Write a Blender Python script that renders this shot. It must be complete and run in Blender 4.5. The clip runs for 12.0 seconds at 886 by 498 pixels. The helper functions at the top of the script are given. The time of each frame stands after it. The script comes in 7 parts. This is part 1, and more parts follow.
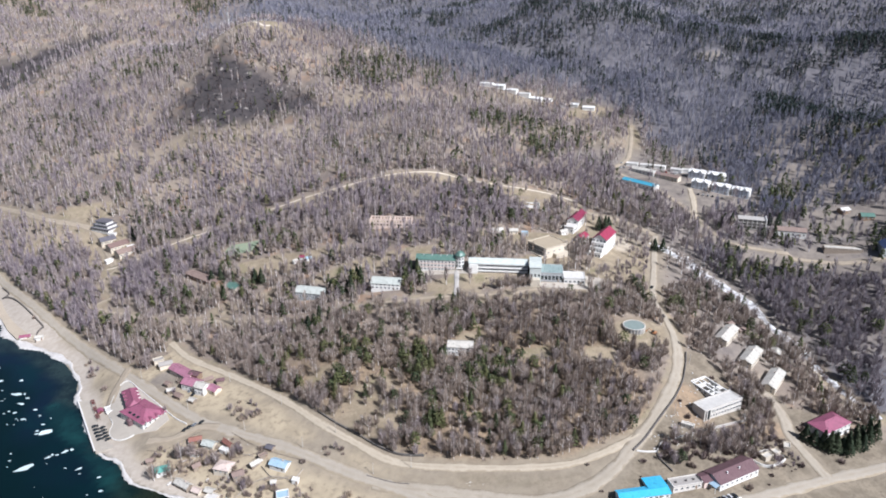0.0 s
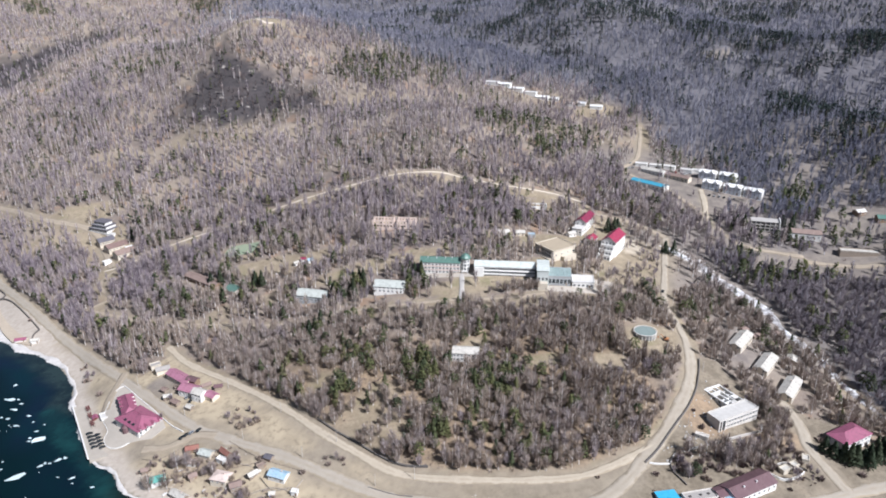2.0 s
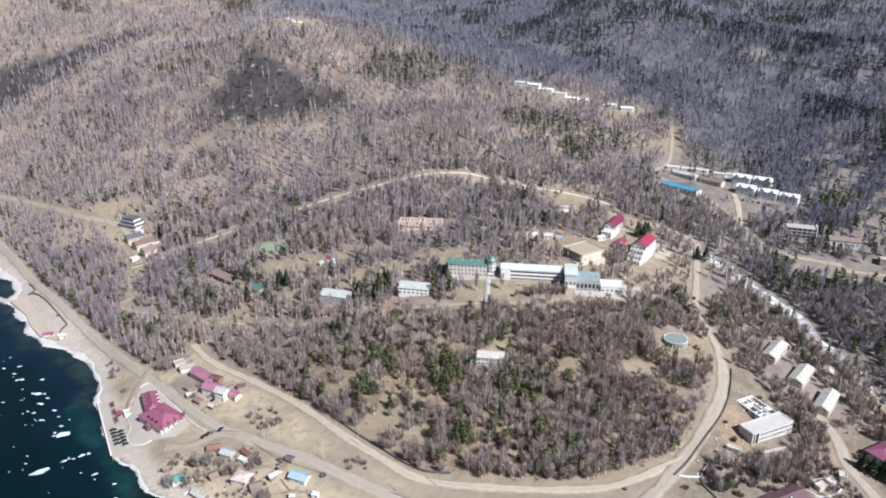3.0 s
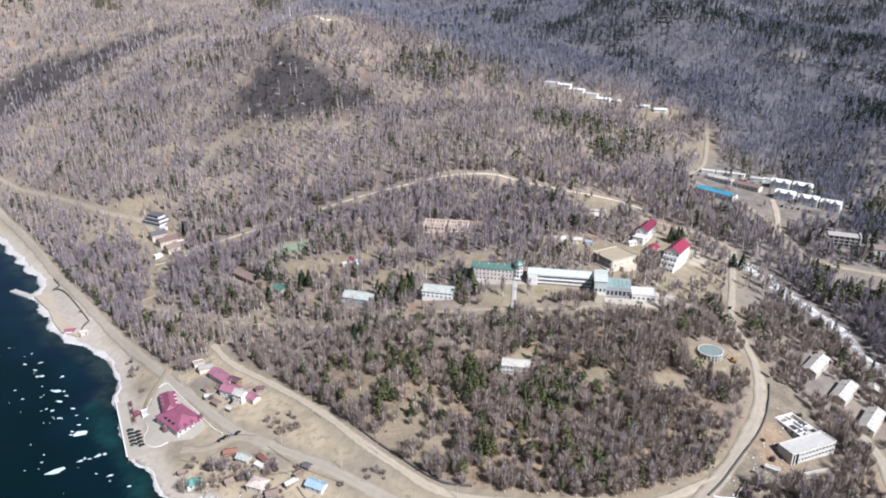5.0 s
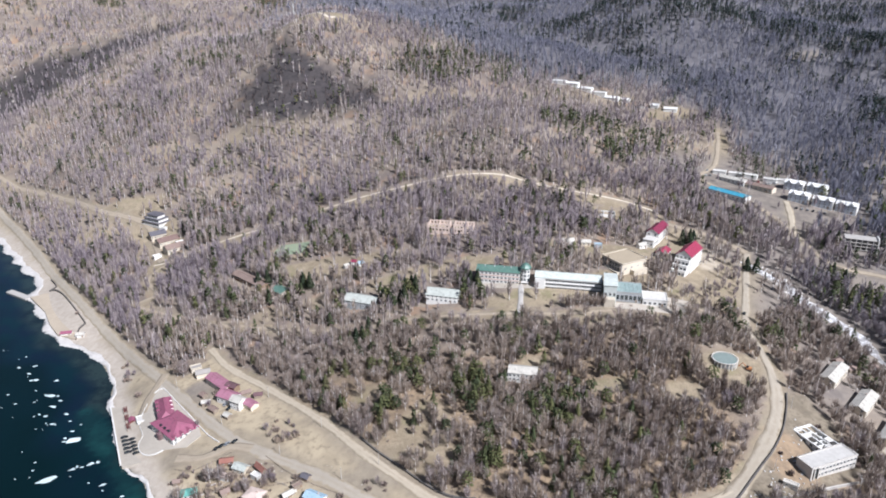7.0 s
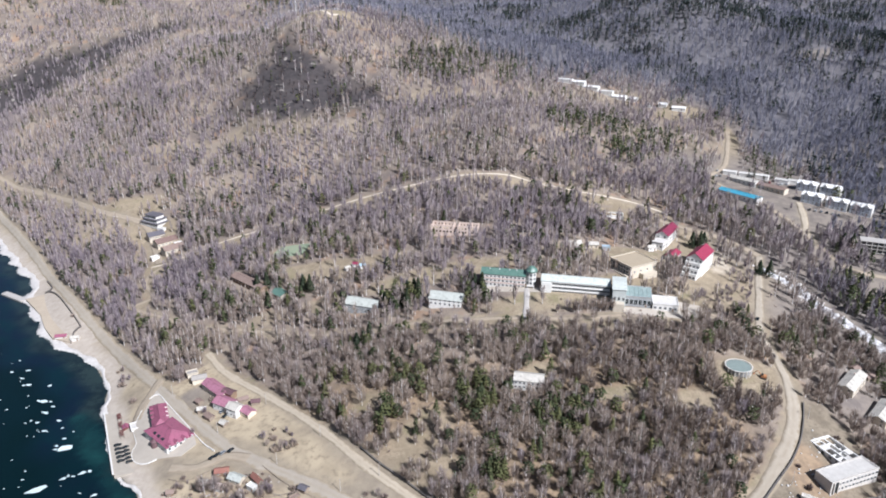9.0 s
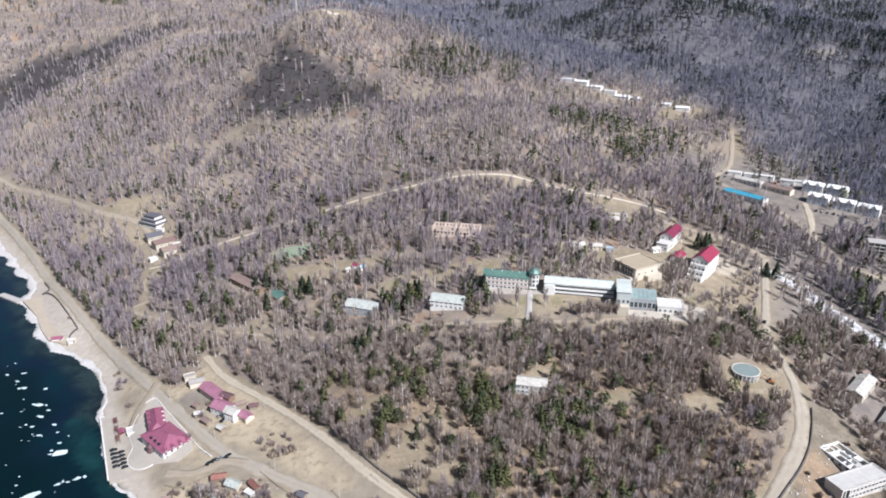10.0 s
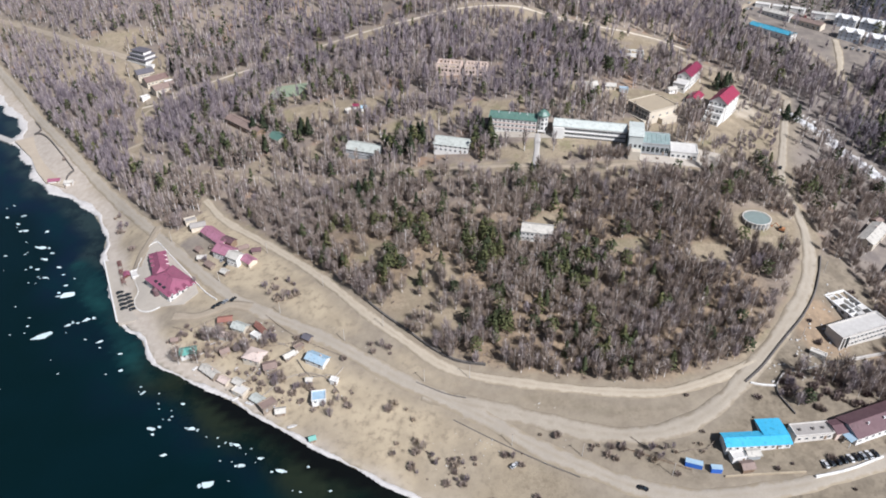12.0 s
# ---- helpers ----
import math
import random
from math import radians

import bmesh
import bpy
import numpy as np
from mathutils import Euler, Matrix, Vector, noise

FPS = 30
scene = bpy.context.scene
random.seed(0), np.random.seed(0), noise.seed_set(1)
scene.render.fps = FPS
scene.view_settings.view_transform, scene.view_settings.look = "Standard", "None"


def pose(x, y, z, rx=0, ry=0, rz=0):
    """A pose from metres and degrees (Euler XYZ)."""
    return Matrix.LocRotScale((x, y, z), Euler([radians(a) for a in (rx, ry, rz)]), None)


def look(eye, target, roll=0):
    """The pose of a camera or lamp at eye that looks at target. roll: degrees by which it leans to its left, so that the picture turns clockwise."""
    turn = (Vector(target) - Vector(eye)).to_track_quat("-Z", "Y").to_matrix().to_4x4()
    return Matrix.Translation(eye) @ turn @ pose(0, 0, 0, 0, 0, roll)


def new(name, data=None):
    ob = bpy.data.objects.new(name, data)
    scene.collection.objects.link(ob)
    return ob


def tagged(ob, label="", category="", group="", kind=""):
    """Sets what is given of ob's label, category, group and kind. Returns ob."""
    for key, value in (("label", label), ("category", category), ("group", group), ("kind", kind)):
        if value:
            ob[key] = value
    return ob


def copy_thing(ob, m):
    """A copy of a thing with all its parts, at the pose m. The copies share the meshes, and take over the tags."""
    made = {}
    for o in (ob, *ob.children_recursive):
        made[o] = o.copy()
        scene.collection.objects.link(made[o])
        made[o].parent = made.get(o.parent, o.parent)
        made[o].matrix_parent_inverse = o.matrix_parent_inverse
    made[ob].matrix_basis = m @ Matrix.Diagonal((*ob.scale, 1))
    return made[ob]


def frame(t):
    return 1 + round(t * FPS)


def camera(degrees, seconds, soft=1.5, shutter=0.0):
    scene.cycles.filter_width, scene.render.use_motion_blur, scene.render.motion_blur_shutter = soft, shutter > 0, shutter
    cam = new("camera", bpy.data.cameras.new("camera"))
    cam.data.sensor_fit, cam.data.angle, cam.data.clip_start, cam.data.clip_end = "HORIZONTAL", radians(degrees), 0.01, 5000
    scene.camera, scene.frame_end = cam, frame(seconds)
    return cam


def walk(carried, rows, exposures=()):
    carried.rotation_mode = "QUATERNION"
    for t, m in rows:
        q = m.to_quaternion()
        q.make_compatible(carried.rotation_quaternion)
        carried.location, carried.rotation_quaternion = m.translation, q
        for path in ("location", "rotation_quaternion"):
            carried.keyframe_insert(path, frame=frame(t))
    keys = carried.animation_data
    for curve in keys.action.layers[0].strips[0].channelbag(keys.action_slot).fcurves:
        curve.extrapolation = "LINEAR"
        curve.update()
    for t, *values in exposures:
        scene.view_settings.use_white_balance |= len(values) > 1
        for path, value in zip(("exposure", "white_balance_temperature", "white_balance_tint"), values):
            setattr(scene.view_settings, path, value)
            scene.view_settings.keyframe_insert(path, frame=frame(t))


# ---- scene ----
cam = camera(64.2, 12.0, soft=1.85)
PATH = [
    (0, (-2.82, 18.08, 288.11), (27.63, 295.25, 177.42), -0.60),
    (0.5, (-2.55, 22.13, 287.49), (27.46, 299.27, 176.61), -0.60),
    (1, (-2.48, 25.89, 286.74), (27.06, 303.03, 175.76), -0.50),
    (1.5, (-2.03, 29.26, 285.83), (27.07, 306.45, 174.84), -0.60),
    (2, (-1.70, 32.95, 284.89), (26.96, 310.17, 173.88), -0.60),
    (2.5, (-1.85, 36.64, 283.75), (23.65, 314.35, 173.18), -0.50),
    (3, (-1.43, 40.02, 282.89), (16.42, 318.32, 172.32), -0.50),
    (3.5, (-1.19, 43.57, 282.00), (11.56, 322.23, 171.62), -0.40),
    (5.5, (0.38, 57.98, 278.09), (6.53, 336.91, 167.81), -0.40),
    (6, (0.65, 61.82, 277.26), (6.35, 340.70, 166.85), -0.40),
    (6.5, (0.64, 65.47, 276.33), (5.89, 344.36, 165.92), -0.30),
    (7, (0.51, 69.18, 275.45), (5.16, 348.03, 164.90), -0.30),
    (9, (0.96, 83.29, 271.64), (3.97, 362.16, 161.09), -0.30),
    (9.5, (1.03, 86.71, 270.76), (3.58, 365.58, 160.20), -0.30),
    (10, (1.04, 90.62, 269.69), (3.44, 369.55, 159.26), -0.30),
    (10.5, (1.01, 94.04, 268.39), (2.96, 373.11, 158.32), -0.30),
    (10.7, (0.85, 94.94, 267.67), (2.75, 373.67, 156.75), -0.26),
    (10.8, (0.77, 95.38, 267.31), (2.65, 373.35, 154.47), -0.24),
    (10.9, (0.69, 95.83, 266.95), (2.53, 371.59, 148.81), -0.22),
    (11, (0.61, 96.28, 266.59), (2.41, 369.15, 141.93), -0.20),
    (11.1, (0.65, 97.13, 266.52), (2.24, 364.24, 129.96), -0.20),
    (11.2, (0.68, 97.97, 266.45), (2.08, 359.44, 119.36), -0.20),
    (11.3, (0.72, 98.82, 266.38), (1.95, 360.03, 118.85), -0.20),
    (11.4, (0.75, 99.66, 266.31), (1.82, 360.75, 118.56), -0.20),
    (11.5, (0.79, 100.50, 266.24), (1.69, 361.34, 118.04), -0.20),
    (11.6, (0.92, 101.40, 266.29), (1.63, 361.26, 116.38), -0.22),
    (11.7, (1.05, 102.29, 266.35), (1.58, 359.14, 111.33), -0.24),
    (11.8, (1.18, 103.19, 266.41), (1.53, 356.39, 105.51), -0.26),
    (11.9, (1.31, 104.08, 266.46), (1.48, 353.78, 100.18), -0.28),
    (12, (1.44, 104.97, 266.52), (1.44, 351.76, 95.94), -0.30),
]
walk(cam, [(t, look(eye, target, roll)) for t, eye, target, roll in PATH], [(0, 0.54, 5800, 13), (10.5, 0.54, 5810, 13), (12, 0.38, 5930, 13)])

# ---- light ----
world = bpy.data.worlds.new("sky")
scene.world = world
world.use_nodes = True
wn = world.node_tree.nodes
sky = wn.new("ShaderNodeTexSky")
sky.sky_type = "NISHITA"
sky.sun_disc = False
sky.sun_elevation = radians(44)
sky.sun_rotation = radians(138)
sky.dust_density = 1.5
wn["Background"].inputs["Strength"].default_value = 0.043
world.node_tree.links.new(sky.outputs[0], wn["Background"].inputs["Color"])
sun = new("sun", bpy.data.lights.new("sun", "SUN"))
sun.data.energy = 5.0
sun.data.angle = radians(0.5)
sun.data.color = (1.0, 0.965, 0.91)
sun.matrix_world = look((0, 0, 0), (-0.48, 0.53, -0.69))

# ---- materials ----


def nodes_of(name, rough=0.8, metal=0.0):
    mat = bpy.data.materials.new(name)
    mat.use_nodes = True
    nt = mat.node_tree
    bsdf = nt.nodes["Principled BSDF"]
    bsdf.inputs["Roughness"].default_value = rough
    bsdf.inputs["Metallic"].default_value = metal
    return mat, nt, bsdf


def mix_of(nt, fac, a, b):
    """A colour mix; a and b are colours or sockets."""
    m = nt.nodes.new("ShaderNodeMix")
    m.data_type = "RGBA"
    if isinstance(fac, float):
        m.inputs[0].default_value = fac
    else:
        nt.links.new(fac, m.inputs[0])
    for s, v in ((6, a), (7, b)):
        if isinstance(v, tuple):
            m.inputs[s].default_value = (*v, 1)
        else:
            nt.links.new(v, m.inputs[s])
    return m.outputs[2]


def noise_of(nt, size, lo=0.35, hi=0.65, detail=5.0, coord="Object"):
    """Noise of the given size in metres, stretched between lo and hi."""
    tc = nt.nodes.new("ShaderNodeTexCoord")
    nz = nt.nodes.new("ShaderNodeTexNoise")
    nz.inputs["Scale"].default_value = 1.0 / size
    nz.inputs["Detail"].default_value = detail
    nz.inputs["Roughness"].default_value = 0.62
    nt.links.new(tc.outputs[coord], nz.inputs["Vector"])
    mr = nt.nodes.new("ShaderNodeMapRange")
    mr.inputs[1].default_value, mr.inputs[2].default_value = lo, hi
    nt.links.new(nz.outputs["Fac"], mr.inputs[0])
    return mr.outputs[0]


def attr_of(nt, name):
    a = nt.nodes.new("ShaderNodeAttribute")
    a.attribute_name = name
    return a.outputs["Fac"]


def bump_of(nt, bsdf, height, strength=0.3, distance=0.2):
    b = nt.nodes.new("ShaderNodeBump")
    b.inputs["Strength"].default_value = strength
    b.inputs["Distance"].default_value = distance
    nt.links.new(height, b.inputs["Height"])
    nt.links.new(b.outputs[0], bsdf.inputs["Normal"])


def surface(name, a, b, rough=0.8, metal=0.0, size=1.5, fine=0.15, spread=0.25, bump=0.15):
    """A worn surface: two tones in patches, fine grain, and a shade that differs from piece to piece."""
    mat, nt, bsdf = nodes_of(name, rough, metal)
    c = mix_of(nt, noise_of(nt, size), a, b)
    c = mix_of(nt, noise_of(nt, fine, 0.3, 0.75), c, tuple(v * (1 - spread) for v in a))
    oi = nt.nodes.new("ShaderNodeObjectInfo")
    hs = nt.nodes.new("ShaderNodeHueSaturation")
    mr = nt.nodes.new("ShaderNodeMapRange")
    mr.inputs[3].default_value, mr.inputs[4].default_value = 0.88, 1.1
    nt.links.new(oi.outputs["Random"], mr.inputs[0])
    nt.links.new(mr.outputs[0], hs.inputs["Value"])
    nt.links.new(c, hs.inputs["Color"])
    nt.links.new(hs.outputs[0], bsdf.inputs["Base Color"])
    bump_of(nt, bsdf, noise_of(nt, fine * 2), bump, fine)
    return mat


def ribbed(name, a, b, rough=0.4, pitch=0.35):
    """Painted sheet metal with standing ribs, faded and stained."""
    mat, nt, bsdf = nodes_of(name, rough, 0.0)
    c = mix_of(nt, noise_of(nt, 3.5), a, b)
    c = mix_of(nt, noise_of(nt, 0.5, 0.55, 0.8), c, tuple(v * 0.7 + 0.05 for v in a))
    c = mix_of(nt, noise_of(nt, 1.6, 0.56, 0.68), c, tuple(v * 0.55 for v in b))
    nt.links.new(c, bsdf.inputs["Base Color"])
    tc = nt.nodes.new("ShaderNodeTexCoord")
    wv = nt.nodes.new("ShaderNodeTexWave")
    wv.inputs["Scale"].default_value = 0.314 / pitch
    nt.links.new(tc.outputs["Object"], wv.inputs["Vector"])
    bump_of(nt, bsdf, wv.outputs["Fac"], 0.4, 0.06)
    return mat


def road_surface(name, a, b, verge):
    """Gravel or dirt: paler in the ruts, breaking up into the verge along its ragged edges."""
    mat, nt, bsdf = nodes_of(name, 0.95)
    c = mix_of(nt, noise_of(nt, 8), a, b)
    c = mix_of(nt, noise_of(nt, 0.8, 0.35, 0.75), c, tuple(v * 0.82 for v in a))
    rut = nt.nodes.new("ShaderNodeMapRange")
    rut.inputs[1].default_value, rut.inputs[2].default_value = 0.35, 0.0
    nt.links.new(attr_of(nt, "across"), rut.inputs[0])
    strip = nt.nodes.new("ShaderNodeMath")
    strip.operation = "MULTIPLY"
    nt.links.new(rut.outputs[0], strip.inputs[0])
    nt.links.new(noise_of(nt, 6, 0.40, 0.62), strip.inputs[1])
    c = mix_of(nt, strip.outputs[0], c, tuple(0.55 * p + 0.45 * q for p, q in zip(b, verge)))
    edge = nt.nodes.new("ShaderNodeMath")
    edge.operation = "MULTIPLY_ADD"
    nt.links.new(noise_of(nt, 4.5, 0.3, 0.7), edge.inputs[0])
    edge.inputs[1].default_value = 0.6
    nt.links.new(attr_of(nt, "across"), edge.inputs[2])
    worn = nt.nodes.new("ShaderNodeMapRange")
    worn.inputs[1].default_value, worn.inputs[2].default_value = 0.95, 1.3
    nt.links.new(edge.outputs[0], worn.inputs[0])
    c = mix_of(nt, worn.outputs[0], c, verge)
    nt.links.new(c, bsdf.inputs["Base Color"])
    bump_of(nt, bsdf, noise_of(nt, 0.9), 0.3, 0.15)
    return mat


def ground_material():
    mat, nt, bsdf = nodes_of("ground", 0.95)
    grass = mix_of(nt, noise_of(nt, 38, 0.40, 0.60), (0.315, 0.258, 0.178), (0.238, 0.193, 0.132))
    grass = mix_of(nt, noise_of(nt, 17, 0.54, 0.66), grass, (0.225, 0.20, 0.115))
    grass = mix_of(nt, noise_of(nt, 9, 0.50, 0.66), grass, (0.35, 0.29, 0.205))
    grass = mix_of(nt, noise_of(nt, 4, 0.54, 0.70), grass, (0.20, 0.157, 0.107))
    grass = mix_of(nt, noise_of(nt, 0.9, 0.45, 0.85), grass, (0.15, 0.116, 0.078))
    straw = mix_of(nt, noise_of(nt, 14, 0.40, 0.60), (0.405, 0.335, 0.232), (0.315, 0.259, 0.18))
    straw = mix_of(nt, noise_of(nt, 3.5, 0.52, 0.70), straw, (0.235, 0.19, 0.132))
    grass = mix_of(nt, attr_of(nt, "straw"), grass, straw)
    litter = mix_of(nt, noise_of(nt, 13, 0.4, 0.6), (0.18, 0.147, 0.126), (0.25, 0.204, 0.160))
    litter = mix_of(nt, noise_of(nt, 1.2, 0.4, 0.7), litter, (0.135, 0.108, 0.094))
    litter = mix_of(nt, noise_of(nt, 55, 0.46, 0.60), litter, (0.275, 0.226, 0.175))
    litter = mix_of(nt, noise_of(nt, 21, 0.56, 0.66), litter, (0.27, 0.185, 0.125))
    # blue-grey litter of the darker woods: distance haze put into the colour
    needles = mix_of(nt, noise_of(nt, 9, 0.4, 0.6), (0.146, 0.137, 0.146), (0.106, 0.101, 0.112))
    litter = mix_of(nt, attr_of(nt, "hazy_litter"), litter, needles)
    leaves = mix_of(nt, noise_of(nt, 8, 0.4, 0.6), (0.29, 0.215, 0.14), (0.20, 0.15, 0.10))
    leaves = mix_of(nt, noise_of(nt, 1.6, 0.48, 0.7), leaves, (0.13, 0.097, 0.068))
    litter = mix_of(nt, attr_of(nt, "leafy"), litter, leaves)
    bare = mix_of(nt, noise_of(nt, 6), (0.285, 0.242, 0.182), (0.215, 0.178, 0.134))
    burnt = mix_of(nt, noise_of(nt, 7), (0.022, 0.02, 0.024), (0.05, 0.043, 0.046))
    burnt = mix_of(nt, noise_of(nt, 18, 0.62, 0.70), burnt, (0.42, 0.38, 0.34))
    stony = mix_of(nt, noise_of(nt, 4), (0.44, 0.385, 0.325), (0.365, 0.315, 0.262))
    c = mix_of(nt, attr_of(nt, "woods"), grass, litter)
    rank = mix_of(nt, noise_of(nt, 8, 0.42, 0.60), (0.24, 0.20, 0.145), (0.158, 0.131, 0.094))
    rank = mix_of(nt, noise_of(nt, 2.2, 0.5, 0.7), rank, (0.125, 0.102, 0.075))
    c = mix_of(nt, attr_of(nt, "rank"), c, rank)
    c = mix_of(nt, attr_of(nt, "valley"), c, mix_of(nt, noise_of(nt, 10, 0.42, 0.60), (0.22, 0.19, 0.165), (0.148, 0.128, 0.118)))
    c = mix_of(nt, attr_of(nt, "yard"), c, mix_of(nt, noise_of(nt, 4), (0.52, 0.46, 0.37), (0.42, 0.36, 0.28)))
    c = mix_of(nt, attr_of(nt, "bare"), c, bare)
    earth = mix_of(nt, noise_of(nt, 5, 0.4, 0.6), (0.33, 0.24, 0.155), (0.235, 0.172, 0.115))
    c = mix_of(nt, attr_of(nt, "earth"), c, earth)
    c = mix_of(nt, attr_of(nt, "burnt"), c, burnt)
    c = mix_of(nt, attr_of(nt, "beach"), c, stony)
    c = mix_of(nt, attr_of(nt, "bed"), c, (0.03, 0.045, 0.04))
    nt.links.new(c, bsdf.inputs["Base Color"])
    bump_of(nt, bsdf, noise_of(nt, 1.2), 0.25, 0.25)
    return mat


def water_material():
    mat, nt, bsdf = nodes_of("lake_water", 0.08)
    deep = mix_of(nt, noise_of(nt, 90), (0.0012, 0.0082, 0.0085), (0.0016, 0.0100, 0.0128))
    weed = mix_of(nt, noise_of(nt, 26, 0.44, 0.62), (0.0036, 0.0105, 0.021), (0.0026, 0.0150, 0.021))
    murk = mix_of(nt, noise_of(nt, 17, 0.42, 0.60), (0.0230, 0.0370, 0.036), (0.0085, 0.0150, 0.0180))
    sand = mix_of(nt, noise_of(nt, 22, 0.36, 0.56), (0.0105, 0.046, 0.046), (0.006, 0.024, 0.027))
    c = mix_of(nt, attr_of(nt, "shallow"), deep, weed)
    c = mix_of(nt, attr_of(nt, "murk"), c, murk)
    c = mix_of(nt, attr_of(nt, "rim"), c, sand)
    c = mix_of(nt, attr_of(nt, "shoal"), c, mix_of(nt, noise_of(nt, 24, 0.42, 0.6), (0.016, 0.022, 0.012), (0.004, 0.009, 0.006)))
    c = mix_of(nt, attr_of(nt, "reef"), c, (0.004, 0.0045, 0.004))
    nt.links.new(c, bsdf.inputs["Base Color"])
    bsdf.inputs["IOR"].default_value = 1.33
    bump_of(nt, bsdf, noise_of(nt, 2.5, 0.2, 0.8), 0.10, 0.3)
    return mat


def plant_material(name, tones, rough=0.85):
    """Bark, twigs or needles: the tone runs with each plant's own tint."""
    mat, nt, bsdf = nodes_of(name, rough)
    ramp = nt.nodes.new("ShaderNodeValToRGB")
    ramp.color_ramp.elements[0].color = (*tones[0], 1)
    ramp.color_ramp.elements[1].color = (*tones[-1], 1)
    for i, tone in enumerate(tones[1:-1]):
        ramp.color_ramp.elements.new((i + 1) / (len(tones) - 1)).color = (*tone, 1)
    nt.links.new(attr_of(nt, "tint"), ramp.inputs[0])
    c = mix_of(nt, noise_of(nt, 60, 0.45, 0.95, 3), ramp.outputs[0], tuple(v * 0.8 for v in tones[0]))
    nt.links.new(c, bsdf.inputs["Base Color"])
    bsdf.inputs["Specular IOR Level"].default_value = 0.2
    return mat


M = {}
M["ground"] = ground_material()
M["water"] = water_material()
M["gravel"] = road_surface("gravel_road", (0.385, 0.336, 0.268), (0.32, 0.278, 0.22), (0.25, 0.207, 0.15))
M["asphalt"] = road_surface("worn_asphalt", (0.385, 0.338, 0.275), (0.32, 0.28, 0.226), (0.29, 0.24, 0.17))
M["track"] = road_surface("pale_track", (0.46, 0.395, 0.305), (0.385, 0.328, 0.25), (0.28, 0.232, 0.165))
M["white_track"] = road_surface("chalky_track", (0.60, 0.53, 0.43), (0.50, 0.435, 0.345), (0.3, 0.25, 0.19))
M["dirt"] = road_surface("dirt_track", (0.376, 0.316, 0.240), (0.304, 0.252, 0.188), (0.25, 0.205, 0.15))
M["concrete"] = surface("concrete", (0.52, 0.49, 0.455), (0.43, 0.40, 0.37), 0.85, size=2.5)
M["dark_stone"] = surface("dark_stone", (0.10, 0.09, 0.085), (0.17, 0.155, 0.14), 0.9, size=1.2)
M["white_wall"] = surface("white_wall", (0.80, 0.785, 0.75), (0.70, 0.682, 0.645), 0.75, size=3)
M["shell_wall"] = surface("stained_wall", (0.74, 0.70, 0.645), (0.56, 0.52, 0.47), 0.85, size=2.2, fine=0.4)
M["cream_wall"] = surface("cream_wall", (0.66, 0.59, 0.48), (0.56, 0.49, 0.39), 0.8, size=3)
# apartment fronts: the blue of sky-lit shade is put into this wall colour
M["front_wall"] = surface("skylit_front", (0.66, 0.70, 0.76), (0.56, 0.60, 0.66), 0.6, size=3)
M["mint_wall"] = surface("pale_mint_wall", (0.60, 0.63, 0.60), (0.52, 0.55, 0.52), 0.75, size=3)
M["grey_wall"] = surface("grey_wall", (0.40, 0.42, 0.43), (0.33, 0.35, 0.36), 0.75, size=3)
M["brown_wall"] = surface("brown_wall", (0.22, 0.15, 0.10), (0.30, 0.21, 0.14), 0.85, size=2)
M["brick"] = surface("red_brick", (0.60, 0.475, 0.41), (0.68, 0.57, 0.50), 0.85, size=1.2)
M["pink_band"] = surface("pink_band", (0.62, 0.47, 0.41), (0.54, 0.42, 0.37), 0.8, size=2)
M["glass"] = nodes_of("window_glass", 0.08)[0]
M["frame"] = surface("white_frame", (0.72, 0.72, 0.71), (0.62, 0.62, 0.6), 0.5)
M["red_roof"] = ribbed("magenta_roof", (0.215, 0.024, 0.062), (0.185, 0.028, 0.058), 0.5)
M["scarlet_roof"] = ribbed("scarlet_roof", (0.30, 0.03, 0.07), (0.25, 0.035, 0.07), 0.5)
M["rasp_roof"] = ribbed("raspberry_roof", (0.300, 0.092, 0.152), (0.245, 0.082, 0.128), 0.6)
M["plum_roof"] = ribbed("plum_roof", (0.122, 0.066, 0.074), (0.155, 0.092, 0.097), 0.55)
M["pink_roof"] = ribbed("pink_roof", (0.38, 0.17, 0.235), (0.31, 0.14, 0.185), 0.55)
M["green_roof"] = ribbed("green_roof", (0.085, 0.165, 0.135), (0.12, 0.20, 0.165))
M["teal_roof"] = ribbed("teal_roof", (0.10, 0.31, 0.265), (0.15, 0.35, 0.30), 0.6)
M["blue_roof"] = ribbed("bright_blue_roof", (0.055, 0.39, 0.62), (0.08, 0.44, 0.66))
M["pale_blue_roof"] = ribbed("pale_blue_roof", (0.28, 0.42, 0.53), (0.38, 0.48, 0.55), 0.6)
M["slate_roof"] = ribbed("pale_slate_roof", (0.54, 0.51, 0.455), (0.42, 0.395, 0.35), 0.6, 0.9)
M["mint_roof"] = ribbed("pale_mint_roof", (0.47, 0.49, 0.45), (0.38, 0.395, 0.36), 0.5, 0.6)
M["brown_roof"] = ribbed("brown_roof", (0.21, 0.15, 0.125), (0.27, 0.20, 0.17), 0.7)
M["tan_roof"] = surface("tan_gravel_roof", (0.46, 0.38, 0.27), (0.40, 0.33, 0.24), 0.9, size=4)
M["white_roof"] = surface("white_flat_roof", (0.66, 0.635, 0.595), (0.50, 0.475, 0.44), 0.8, size=3)
M["ice"] = surface("shore_ice", (0.63, 0.60, 0.57), (0.46, 0.43, 0.40), 0.5, size=3, fine=0.5, spread=0.12)
M["floe"] = surface("floe_ice", (0.66, 0.76, 0.77), (0.50, 0.62, 0.64), 0.4, size=2, fine=0.4, spread=0.1)
mat, nt, bsdf = nodes_of("stream_ice", 0.4)
